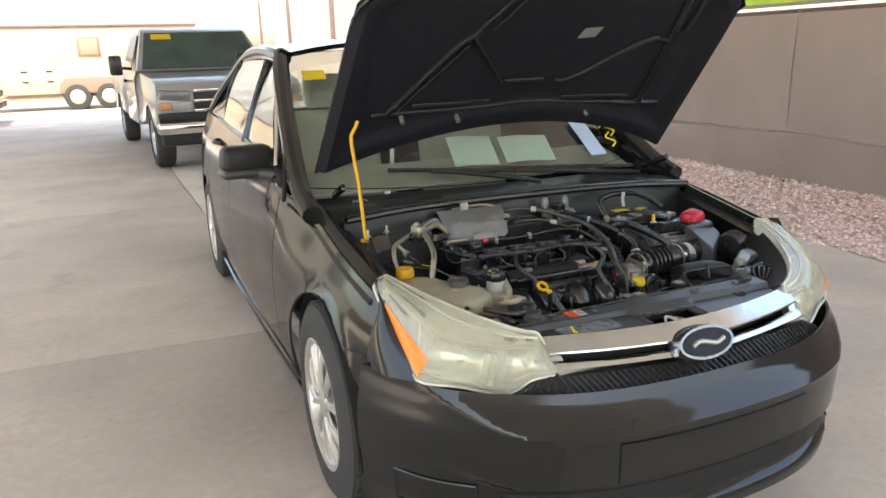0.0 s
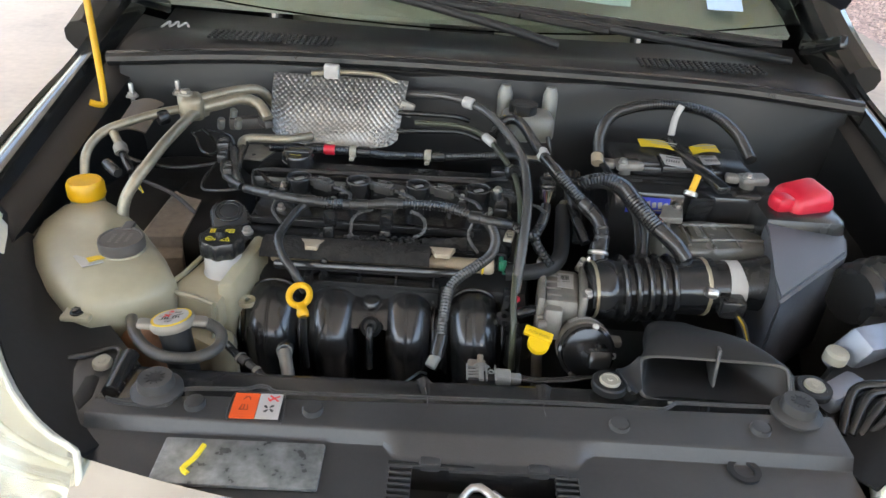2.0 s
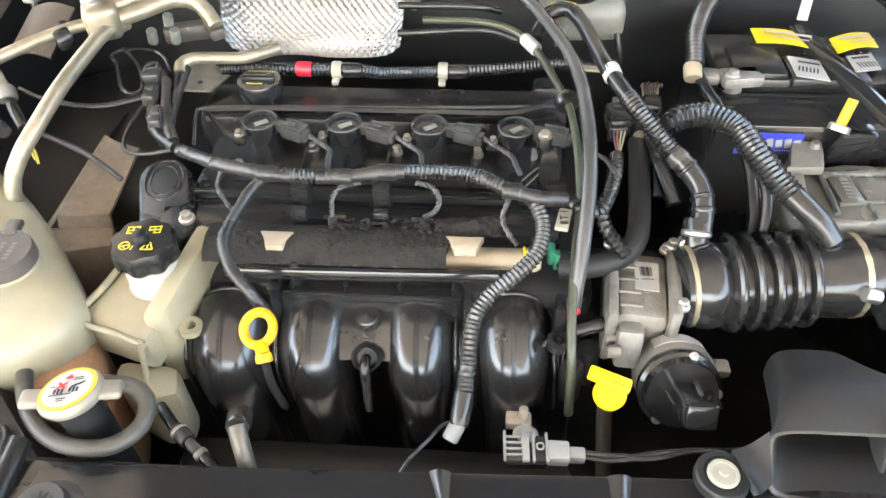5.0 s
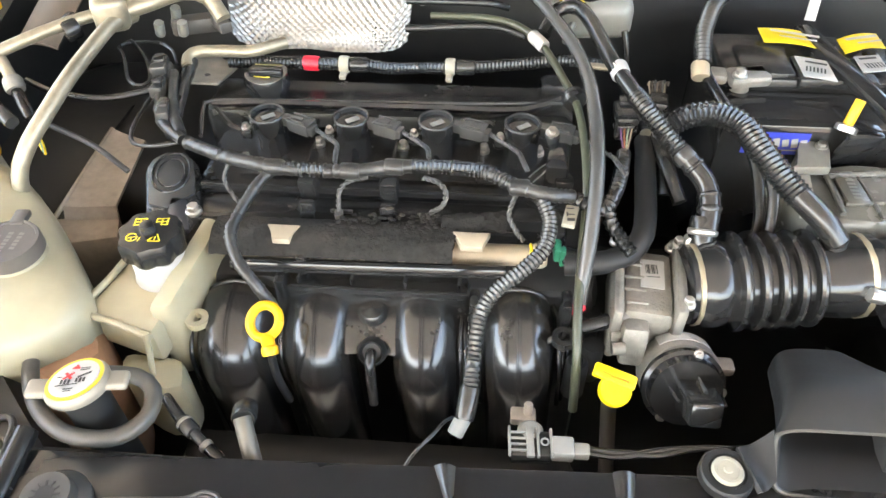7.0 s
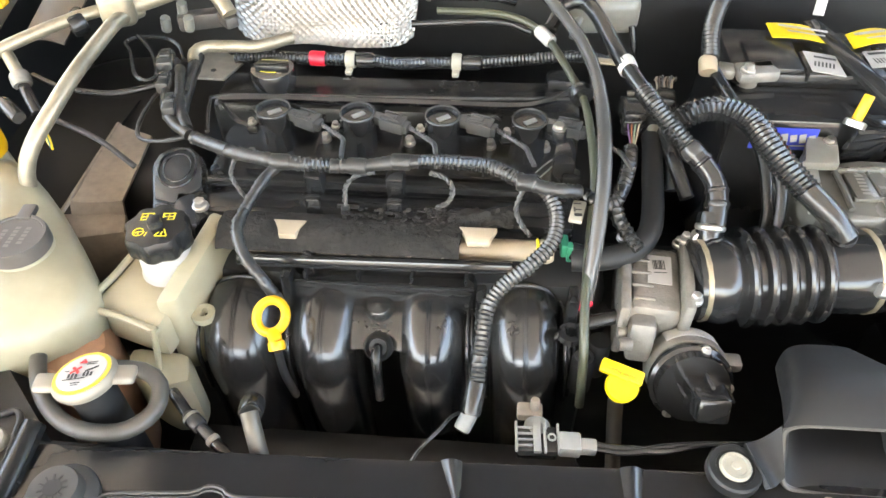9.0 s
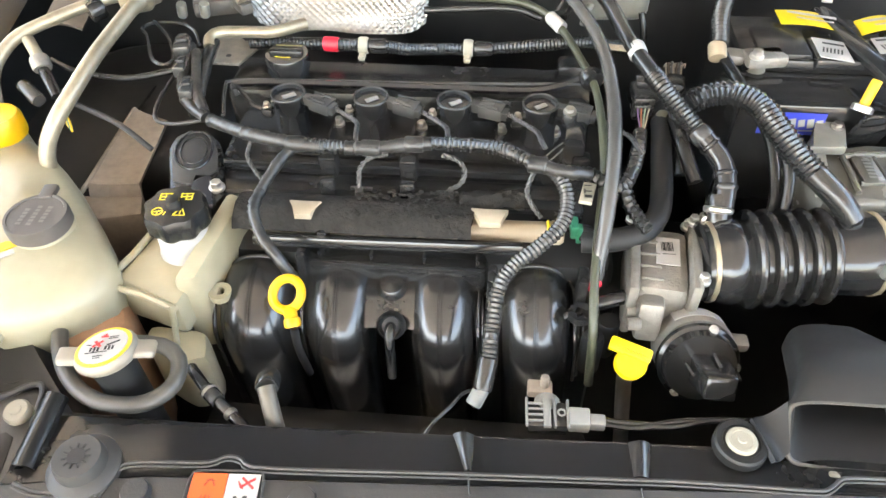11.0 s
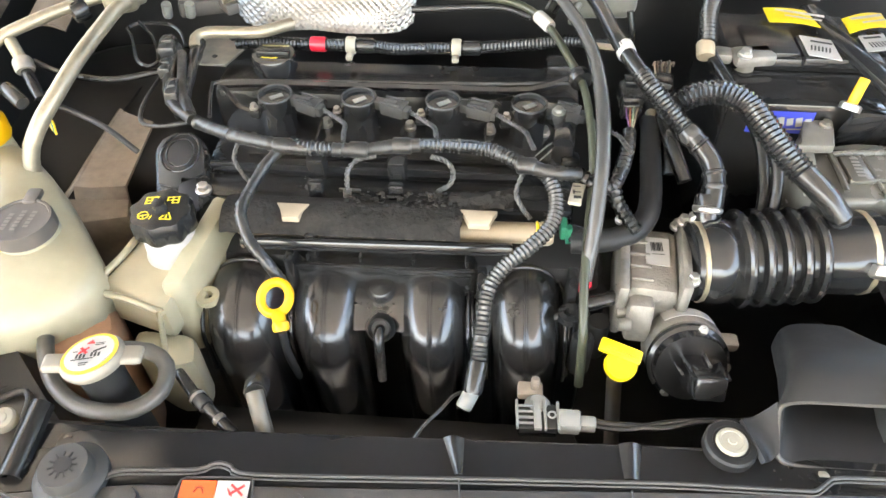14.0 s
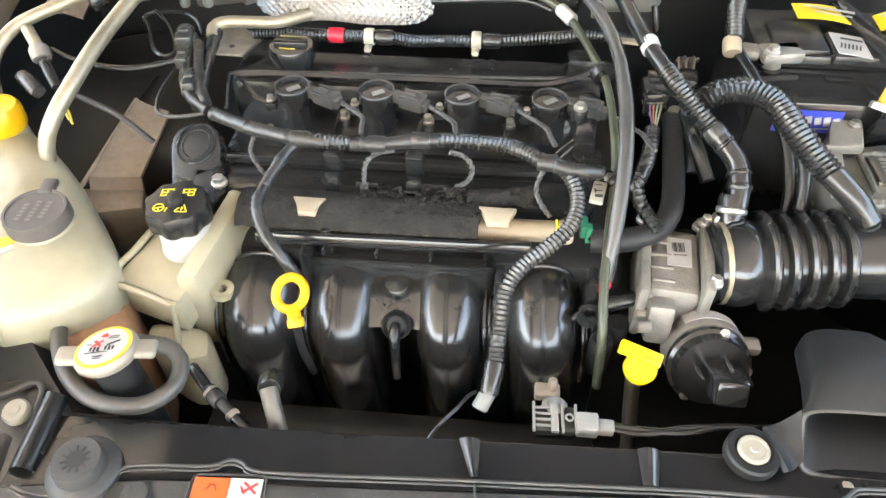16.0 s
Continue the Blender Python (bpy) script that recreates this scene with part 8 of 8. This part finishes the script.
def build_left_side():
    # refrigerant pipes
    a = thing("refrigerant_pipes", (-0.47, 0.7, 0.60), "dull aluminium refrigerant pipes with a clamp block", "pipes")
    hose(a, "thick_pipe", [(-0.506, 0.500, 0.680), (-0.503, 0.516, 0.735), (-0.492, 0.533, 0.762), (-0.480, 0.560, 0.780), (-0.471, 0.607, 0.795), (-0.463, 0.665, 0.804), (-0.459, 0.700, 0.806), (-0.45, 0.735, 0.80)], 0.0082, PIPE_METAL, step=0.01, seg=16)
    hose(a, "thin_pipe", [(-0.585, 0.575, 0.74), (-0.588, 0.600, 0.775), (-0.575, 0.635, 0.795), (-0.545, 0.665, 0.803), (-0.505, 0.700, 0.808), (-0.470, 0.728, 0.808)], 0.0068, PIPE_METAL, step=0.01, seg=14)
    hose(a, "rear_pipe", [(-0.462, 0.722, 0.808), (-0.430, 0.742, 0.812), (-0.400, 0.765, 0.815), (-0.375, 0.775, 0.805), (-0.355, 0.760, 0.785)], 0.0095, PIPE_METAL, step=0.01, seg=14)
    hose(a, "rear_pipe", [(-0.462, 0.732, 0.820), (-0.420, 0.765, 0.825), (-0.38, 0.80, 0.82), (-0.36, 0.82, 0.79)], 0.0080, PIPE_METAL, step=0.01, seg=14)
    bm = B()
    box(bm, (-0.468, 0.722, 0.812), (0.038, 0.042, 0.040), 0.009, (0, 0, 25), 3)
    cl = part("clamp_block", bm, PIPE_METAL, a)
    bolt(cl, (-0.474, 0.722, 0.832), 0.008, 0.008)
    band(a, "port", (-0.562, 0.640, 0.795), (-0.548, 0.625, 0.780), 0.0065, PIPE_METAL)
    band(a, "port_nut", (-0.548, 0.625, 0.780), (-0.541, 0.615, 0.772), 0.0105, CAST_METAL)
    band(a, "port_sleeve", (-0.541, 0.615, 0.772), (-0.520, 0.590, 0.755), 0.0062, DARK_PLASTIC)
    band(a, "port_plug", (-0.560, 0.598, 0.762), (-0.535, 0.580, 0.755), 0.008, PLUG)
    for i, m in enumerate((BRIGHT_YELLOW, GREEN, BRIGHT_YELLOW)):
        hose(a, "port_wire", [(-0.512, 0.575, 0.75), (-0.500 + 0.002 * i, 0.560, 0.748), (-0.490 + 0.003 * i, 0.548 - 0.003 * i, 0.746)], 0.0013, m, seg=6)
    bm = B()
    rod(bm, (-0.512, 0.690, 0.800), (-0.500, 0.702, 0.802), 0.0125, 14)
    box(bm, (-0.514, 0.705, 0.805), (0.010, 0.030, 0.012), 0.003)
    part("pipe_clip", bm, DARK_PLASTIC, a)
    bolt(a, (-0.462, 0.770, 0.800), 0.007, 0.014)
    # small valve by the firewall
    v = thing("heater_valve", (-0.38, 0.80, 0.70), "small plastic valve with pale fittings near the firewall", "valve")
    bm = B()
    box(bm, (-0.395, 0.775, 0.770), (0.060, 0.020, 0.020), 0.004, (0, 0, 18))
    box(bm, (-0.362, 0.768, 0.775), (0.016, 0.030, 0.014), 0.003, (0, 0, 40))
    part("body", bm, GREY_CAP, v)
    for p in ((-0.418, 0.772, 0.776), (-0.405, 0.752, 0.768), (-0.435, 0.755, 0.765)):
        bm = B()
        rod(bm, p, (p[0] + 0.004, p[1] - 0.004, p[2] + 0.018), 0.006, 12)
        part("fitting", bm, CLOUDY, v)
    bm = B()
    sheet(bm, lambda u, w: Vector((-0.605 + 0.055 * u + 0.006 * w, 0.722 + 0.075 * w, 0.760 + 0.025 * w + 0.008 * math.sin(3 * u))), 8, 6, 0.004)
    solid("tan_guard", bm, mat_once("dark_brown_steel", (0.10, 0.08, 0.062), 0.6), "brown dusty guard plate beside the strut tower", "guard plate")
    for p in ((-0.605, 0.812, 0.80), (-0.535, 0.842, 0.80)):
        t = thing("body_stud", p, "bare metal stud with nut on the body", "stud", group="body studs")
        band(t, "shank", (p[0], p[1], p[2] - 0.05), (p[0], p[1], p[2] + 0.012), 0.004, SATIN_METAL)
        bolt(t, (p[0], p[1], p[2] - 0.012), 0.008, 0.008)
    # wiring down the inner fender
    w = thing("fender_wiring", (-0.58, 0.65, 0.62), "thin dark cables along the inner fender", "cable")
    hose(w, "cable", [(-0.59, 0.70, 0.730), (-0.55, 0.685, 0.725), (-0.49, 0.68, 0.722), (-0.43, 0.70, 0.725)], 0.0040, RUBBER)
    hose(w, "cable", [(-0.535, 0.615, 0.735), (-0.50, 0.603, 0.730), (-0.46, 0.588, 0.722), (-0.425, 0.575, 0.700)], 0.0032, mat_once("grey_sheath", (0.035, 0.035, 0.035), 0.4))
    # mount arm
    m = thing("mount_arm", (-0.47, 0.6, 0.60), "brown dusty steel mount arm beside the reservoir", "bracket")
    bm = B()
    def strap(u, v):
        a, b = Vector((-0.498, 0.686, 0.668)), Vector((-0.450, 0.668, 0.668))
        c, d = Vector((-0.500, 0.538, 0.662)), Vector((-0.441, 0.546, 0.664))
        p = a.lerp(c, v).lerp(b.lerp(d, v), u)
        p.z += 0.004 * (1 - u) ** 6 - 0.05 * max(0.0, v - 0.94) / 0.06
        return p
    bm = B()
    sheet(bm, strap, 10, 24, 0.004)
    part("arm", bm, BROWN_STEEL, m)
    bm = B()
    prism(bm, [(-0.516, 0.545), (-0.440, 0.550), (-0.430, 0.520), (-0.505, 0.500)], 0.56, 0.654, "z", 0.005)
    part("foot", bm, BROWN_STEEL, m)
    hose(m, "arm_edge", [strap(0.0, v) + Vector((0, 0, 0.002)) for v in (0.0, 0.3, 0.6, 0.93)] + [(-0.512, 0.540, 0.655)], 0.0028, BROWN_STEEL)
    # plate at the corner near the headlight
    c = thing("corner_bracket", (-0.41, 0.23, 0.60), "dark folded bracket with a pale screw beside the radiator", "bracket")
    rim = [(-0.470, 0.262), (-0.447, 0.2725), (-0.430, 0.2845), (-0.422, 0.2850), (-0.416, 0.2780), (-0.4135, 0.266), (-0.410, 0.250), (-0.403, 0.215), (-0.398, 0.185), (-0.400, 0.165)]
    bm = B()
    prism(bm, [(-0.475, 0.255)] + rim + [(-0.43, 0.15), (-0.46, 0.19)], 0.652, 0.668, "z", 0.003)
    part("plate", bm, GREY_PANEL, c)
    bm = B()
    sweep(bm, [(x, y, 0.670) for x, y in rim], 0.0030, step=0.006, seg=10)
    part("folded_edge", bm, GREY_PANEL, c)
    # Opening's darkness is a black patch; the plate has no hole.
    bm = B()
    prism(bm, [(-0.438, 0.236), (-0.430, 0.240), (-0.421, 0.236), (-0.415, 0.205), (-0.420, 0.182), (-0.435, 0.200)], 0.664, 0.6688, "z", 0.0015)
    part("opening", bm, MATT_BLACK, c)
    bm = B()
    spin(bm, (-0.427, 0.257, 0.668), (-0.427, 0.256, 0.677), [(0.0110, 0), (0.0112, 0.6), (0.0095, 0.9), (0.0050, 0.9), (0.0045, 1.0)], 24)
    part("pale_screw", bm, CREAM, c)
    bm = B()
    def roll(u, v):
        p = Vector((-0.400, 0.272, 0.672)).lerp(Vector((-0.394, 0.205, 0.674)), v)
        a = math.pi * u
        return p + Vector((-0.0085 * math.cos(a), 0.0, 0.009 * math.sin(a)))
    sheet(bm, roll, 12, 14, 0.002)
    part("rolled_flange", bm, DARK_PLASTIC, c)
    bm = B()
    spin(bm, (-0.455, 0.300, 0.60), (-0.455, 0.300, 0.668), [(0.020, 0), (0.021, 0.5), (0.018, 0.55), (0.021, 0.7), (0.021, 0.9), (0.015, 1.0)], 20)
    part("rubber_boot", bm, MATT_BLACK, c)


def build_heat_shield():
    h = thing("heat_shield", (-0.25, 0.82, 0.68), "embossed foil exhaust heat shield with a dented edge", "heat shield")
    def f(u, v):
        x = -0.357 + 0.224 * u + 0.010 * (v - 0.5) * (1 - 2 * u)
        y = 0.852 - 0.074 * v ** 0.9 + 0.012 * math.sin(math.pi * u)* (1 - v) - 0.008 * (2 * u - 1) ** 2
        z = 0.838 - (0.100 - 0.022 * abs(2 * u - 1) ** 7) * v - 0.006 * (1 - v) * math.sin(math.pi * u) + 0.003 * noise.noise(Vector((u * 4, v * 4, 1)))
        # raised diamonds, fading towards the lower middle
        d = max(abs(u - 0.5) * 1.6, 1 - v * 1.1)
        k = 0.0026 * min(1, max(0.3, d))
        return Vector((x, y - k * math.sin(u * 150) * math.sin(v * 75) - 0.01 * math.sin(math.pi * v), z))
    bm = B()
    sheet(bm, f, 150, 76, 0.001)
    s = part("foil", bm, FOIL_PLAIN, h)
    bm = B()
    box(bm, (-0.128, 0.806, 0.802), (0.026, 0.010, 0.026), 0.004, (0, 20, 0))
    part("ear", bm, CAST_METAL, h)
    hose(h, "rear_line", [(-0.30, 0.858, 0.836), (-0.24, 0.858, 0.842), (-0.18, 0.855, 0.842), (-0.14, 0.846, 0.830)], 0.004, PIPE_METAL)
    bm = B()
    box(bm, (-0.262, 0.846, 0.846), (0.026, 0.016, 0.024), 0.003)
    part("white_clip", bm, WHITE_LABEL, h)
    glyphs(h, "foil_stamp", mat_once("foil_shadow_print", (0.35, 0.33, 0.30), 0.4, 0.8), (-0.25, 0.772, 0.770), (1, 0, 0), (0, -0.6, 0.8), [(-0.02 + 0.006 * i, -0.012, 0.003, 0.0018, 0) for i in range(8)] + [(0.0, 0.004, 0.024, 0.0018, 0), (0.0, -0.003, 0.024, 0.0018, 0)])


# ---- other vehicles in the yard ----
def road_wheel(owner, x, y, r, sx, rim):
    hub = B()
    spin(hub, (x - sx * 0.22, y, r), (x - sx * 0.05, y, r), [(0.06, 0), (0.08, 0.5), (0.05, 1.0)], 12)
    w = part("wheel", hub, MATT_BLACK, owner)
    bm = B()
    spin(bm, (x - sx * 0.23, y, r), (x, y, r), [(r * 0.62, 0.02), (r * 0.94, 0.05), (r * 0.995, 0.2), (r, 0.5), (r * 0.995, 0.8), (r * 0.94, 0.96), (r * 0.66, 1.0), (r * 0.60, 0.9)], 36, cap=False)
    part("tyre", bm, TYRE, w)
    bm = B()
    spin(bm, (x - sx * 0.15, y, r), (x - sx * 0.015, y, r), [(r * 0.60, 0), (r * 0.58, 0.6), (r * 0.62, 1.0), (r * 0.54, 0.95), (r * 0.46, 0.55), (r * 0.25, 0.75), (r * 0.12, 1.1), (0.0, 1.12)], 28, cap=False)
    ri = part("rim", bm, rim, w)
    for k in range(8):
        a = 2 * math.pi * k / 8
        bm = B()
        c = Vector((x - sx * 0.05, y + r * 0.37 * math.cos(a), r + r * 0.37 * math.sin(a)))
        spin(bm, c, c + Vector((sx * 0.012, 0, 0)), [(r * 0.07, 0), (r * 0.07, 1)], 10)
        part("rim_hole", bm, MATT_BLACK, w)


def pickup(label, paint, grille_mat=None, bed=True):
    t = thing("pickup_truck", (0, 0, 0), label, "truck", group="parked trucks")
    H, W, L = 1.735, 0.90, 5.2
    def taper_prism(name, outline, half, half_top, z0, z1, material, bevel=0.02, owner=None):
        bm = B()
        prism(bm, outline, -half, half, "x", bevel)
        for v in bm.verts:
            if v.co.z > z0:
                k = min(1, (v.co.z - z0) / (z1 - z0))
                v.co.x *= 1 - (1 - half_top / half) * k
        return part(name, bm, material, owner or t)
    arch = [(0.78 + 0.45 * math.cos(a), 0.36 + 0.45 * math.sin(a)) for a in np.linspace(math.pi, 0, 9)]
    low = [(0.12, 0.50)] + [(y, max(z, 0.50)) for y, z in arch if z >= 0.45] + [(1.6, 0.50), (1.95, 0.50), (1.95, 1.12), (1.55, 1.15), (0.55, 1.10), (0.20, 1.04), (0.10, 0.92)]
    body = taper_prism("front_body", low, W, W * 0.95, 0.8, 1.15, paint, 0.03)
    taper_prism("cab", [(1.9, 0.45), (3.15, 0.45), (3.15, 1.15), (3.05, 1.66), (2.9, H), (2.35, H), (2.15, 1.69), (1.62, 1.17), (1.9, 1.1)], W, W * 0.78, 1.12, H, paint, 0.025)
    gl = B()
    sheet(gl, lambda u, v: Vector(((2 * u - 1) * (W * 0.90 - 0.14 * v), 1.615 + 0.485 * v, 1.205 + 0.465 * v)), 8, 4, 0.012)
    part("windshield", gl, DARK_GLASS, t)
    for sx in (-1, 1):
        gl = B()
        sheet(gl, lambda u, v: Vector((sx * (W + 0.004 - 0.16 * v), 2.02 + 0.18 * v + (0.98 - 0.22 * v) * u, 1.18 + 0.46 * v)), 4, 4, 0.01)
        part("side_window", gl, DARK_GLASS, t)
        m = B()
        box(m, (sx * (W + 0.20), 1.95, 1.25), (0.16, 0.10, 0.26), 0.03)
        rod(m, (sx * W, 2.0, 1.20), (sx * (W + 0.16), 1.96, 1.22), 0.02)
        part("mirror", m, DARK_PLASTIC, t)
        hl = B()
        box(hl, (sx * 0.67, 0.115, 0.905), (0.36, 0.05, 0.12), 0.02, (0, sx * -5, 0))
        h = part("headlight", hl, mat_once("grey_lamp_glass", (0.16, 0.16, 0.155), 0.1), t)
        hl = B()
        box(hl, (sx * 0.60, 0.11, 0.785), (0.24, 0.05, 0.09), 0.015)
        part("lower_lamp", hl, mat_once("pale_lamp_glass", (0.34, 0.33, 0.31), 0.15), h)
        hl = B()
        box(hl, (sx * 0.79, 0.115, 0.785), (0.13, 0.05, 0.09), 0.015)
        part("turn_lamp", hl, mat_once("amber_lamp", (0.50, 0.24, 0.12), 0.25), h)
        for wy in (0.78, 4.35):
            road_wheel(t, sx * (W - 0.01), wy, 0.37, sx, ALLOY)
        hnd = B()
        box(hnd, (sx * (W + 0.01), 2.95, 1.02), (0.03, 0.16, 0.04), 0.01)
        part("door_handle", hnd, MATT_BLACK, t)
    g = B()
    box(g, (0, 0.10, 0.84), (0.92, 0.05, 0.24), 0.03)
    gr = part("grille", g, MATT_BLACK, t)
    for z in (0.84, 0.955, 0.725):
        b = B()
        box(b, (0, 0.075, z), (0.92, 0.03, 0.035), 0.008)
        part("grille_bar", b, grille_mat or CHROME, gr)
    b = B()
    box(b, (0, 0.05, 0.535), (1.82, 0.18, 0.15), 0.04)
    part("bumper", b, CHROME, t)
    b = B()
    box(b, (0, 0.07, 0.40), (1.74, 0.14, 0.14), 0.03)
    box(b, (0, 0.10, 0.66), (1.76, 0.10, 0.10), 0.02)
    part("air_dam", b, MATT_BLACK, t)
    b = B()
    box(b, (0, 2.6, 0.40), (1.2, 4.6, 0.16), 0.02)
    part("frame", b, MATT_BLACK, t)
    if bed:
        arch2 = [(4.35 + 0.45 * math.cos(a), 0.36 + 0.45 * math.sin(a)) for a in np.linspace(math.pi, 0, 9)]
        o = [(3.2, 0.5)] + [(y, max(z, 0.5)) for y, z in arch2 if z >= 0.45] + [(L, 0.5), (L, 1.16), (3.2, 1.16)]
        taper_prism("bed", o, W, W * 0.98, 1.0, 1.16, paint, 0.02)
    return t


def build_yard():
    a = pickup("silver pickup truck parked behind the car", SILVER_PAINT)
    a.matrix_basis = pose(-0.27, 7.85, 0, 0, 0, 7.2)
    st = B()
    sheet(st, lambda u, v: Vector((-0.60 + 0.26 * u, 1.615 + 0.485 * (0.80 + 0.15 * v) - 0.012, 1.205 + 0.465 * (0.80 + 0.15 * v) + 0.004)), 2, 1, 0.002)
    sk = part("windshield_sticker", st, YELLOW_LABEL, a, "yellow marker sticker")
    sk.matrix_parent_inverse = Matrix.Identity(4)
    b = pickup("white pickup truck parked across the yard", WHITE_PAINT, grille_mat=SATIN_METAL)
    b.matrix_basis = pose(-4.35, 17.4, 0, 0, 0, 90)
    c = pickup("white work truck with a chrome grille parked under the canopy", WHITE_PAINT, grille_mat=CHROME)
    c.matrix_basis = pose(-4.38, 11.1, 0, 0, 0, 90)
    t = thing("utility_trailer", (-3, 22, 0), "white utility trailer with tandem wheels and a small cabin", "trailer")
    bm = B()
    box(bm, (-3.4, 22.0, 0.88), (4.6, 1.8, 0.86), 0.03)
    part("box_body", bm, BEIGE_PAINT, t)
    bm = B()
    prism(bm, [(-3.75, 1.30), (-3.55, 2.02), (-1.1, 2.05), (-1.1, 1.30)], 21.2, 22.8, "y", 0.03)
    cab = part("cabin", bm, BEIGE_PAINT, t)
    bm = B()
    box(bm, (-2.66, 21.19, 1.66), (0.56, 0.03, 0.52), 0.02)
    cw = part("cabin_window", bm, mat_once("rusty_window_frame", (0.22, 0.15, 0.10), 0.6), cab, "rusty framed cabin window")
    bm = B()
    box(bm, (-2.66, 21.172, 1.66), (0.44, 0.014, 0.42), 0.008)
    part("pane", bm, mat_once("dusty_tan_pane", (0.30, 0.24, 0.18), 0.2), cw)
    for x in (-5.0, -4.3, -3.7):
        for z in (1.05, 0.78):
            bm = B()
            box(bm, (x, 21.09, z), (0.16, 0.02, 0.03), 0.005)
            part("hatch_latch", bm, MATT_BLACK, t)
    # Flat brown panel drawn in place of the wheel well's opening.
    bm = B()
    prism(bm, [(-3.52, 0.45), (-3.50, 0.70), (-3.35, 0.86), (-2.05, 0.86), (-1.90, 0.70), (-1.88, 0.45)], 21.085, 21.14, "y", 0.01)
    part("wheel_well", bm, mat_once("brown_wheel_well", (0.20, 0.15, 0.11), 0.8), t)
    for x in (-3.10, -2.30):
        bm = B()
        spin(bm, (x, 21.35, 0.36), (x, 21.06, 0.36), [(0.22, 0), (0.34, 0.1), (0.36, 0.5), (0.34, 0.9), (0.22, 1.0), (0.2, 0.9)], 28, cap=False)
        w = part("wheel", bm, TYRE, t)
        bm = B()
        spin(bm, (x, 21.2, 0.36), (x, 21.05, 0.36), [(0.22, 0), (0.20, 0.8), (0.08, 0.9), (0.05, 1.0), (0, 1.0)], 20, cap=False)
        part("rim", bm, WHITE_PANEL, w)
    bm = B()
    box(bm, (-3.4, 21.5, 0.40), (4.5, 0.1, 0.12), 0.02)
    part("chassis_rail", bm, BROWN_STEEL, t)


build_setting()
build_car()
build_engine()
build_hoses()
build_reservoirs()
build_right_side()
build_left_side()
build_heat_shield()
build_yard()
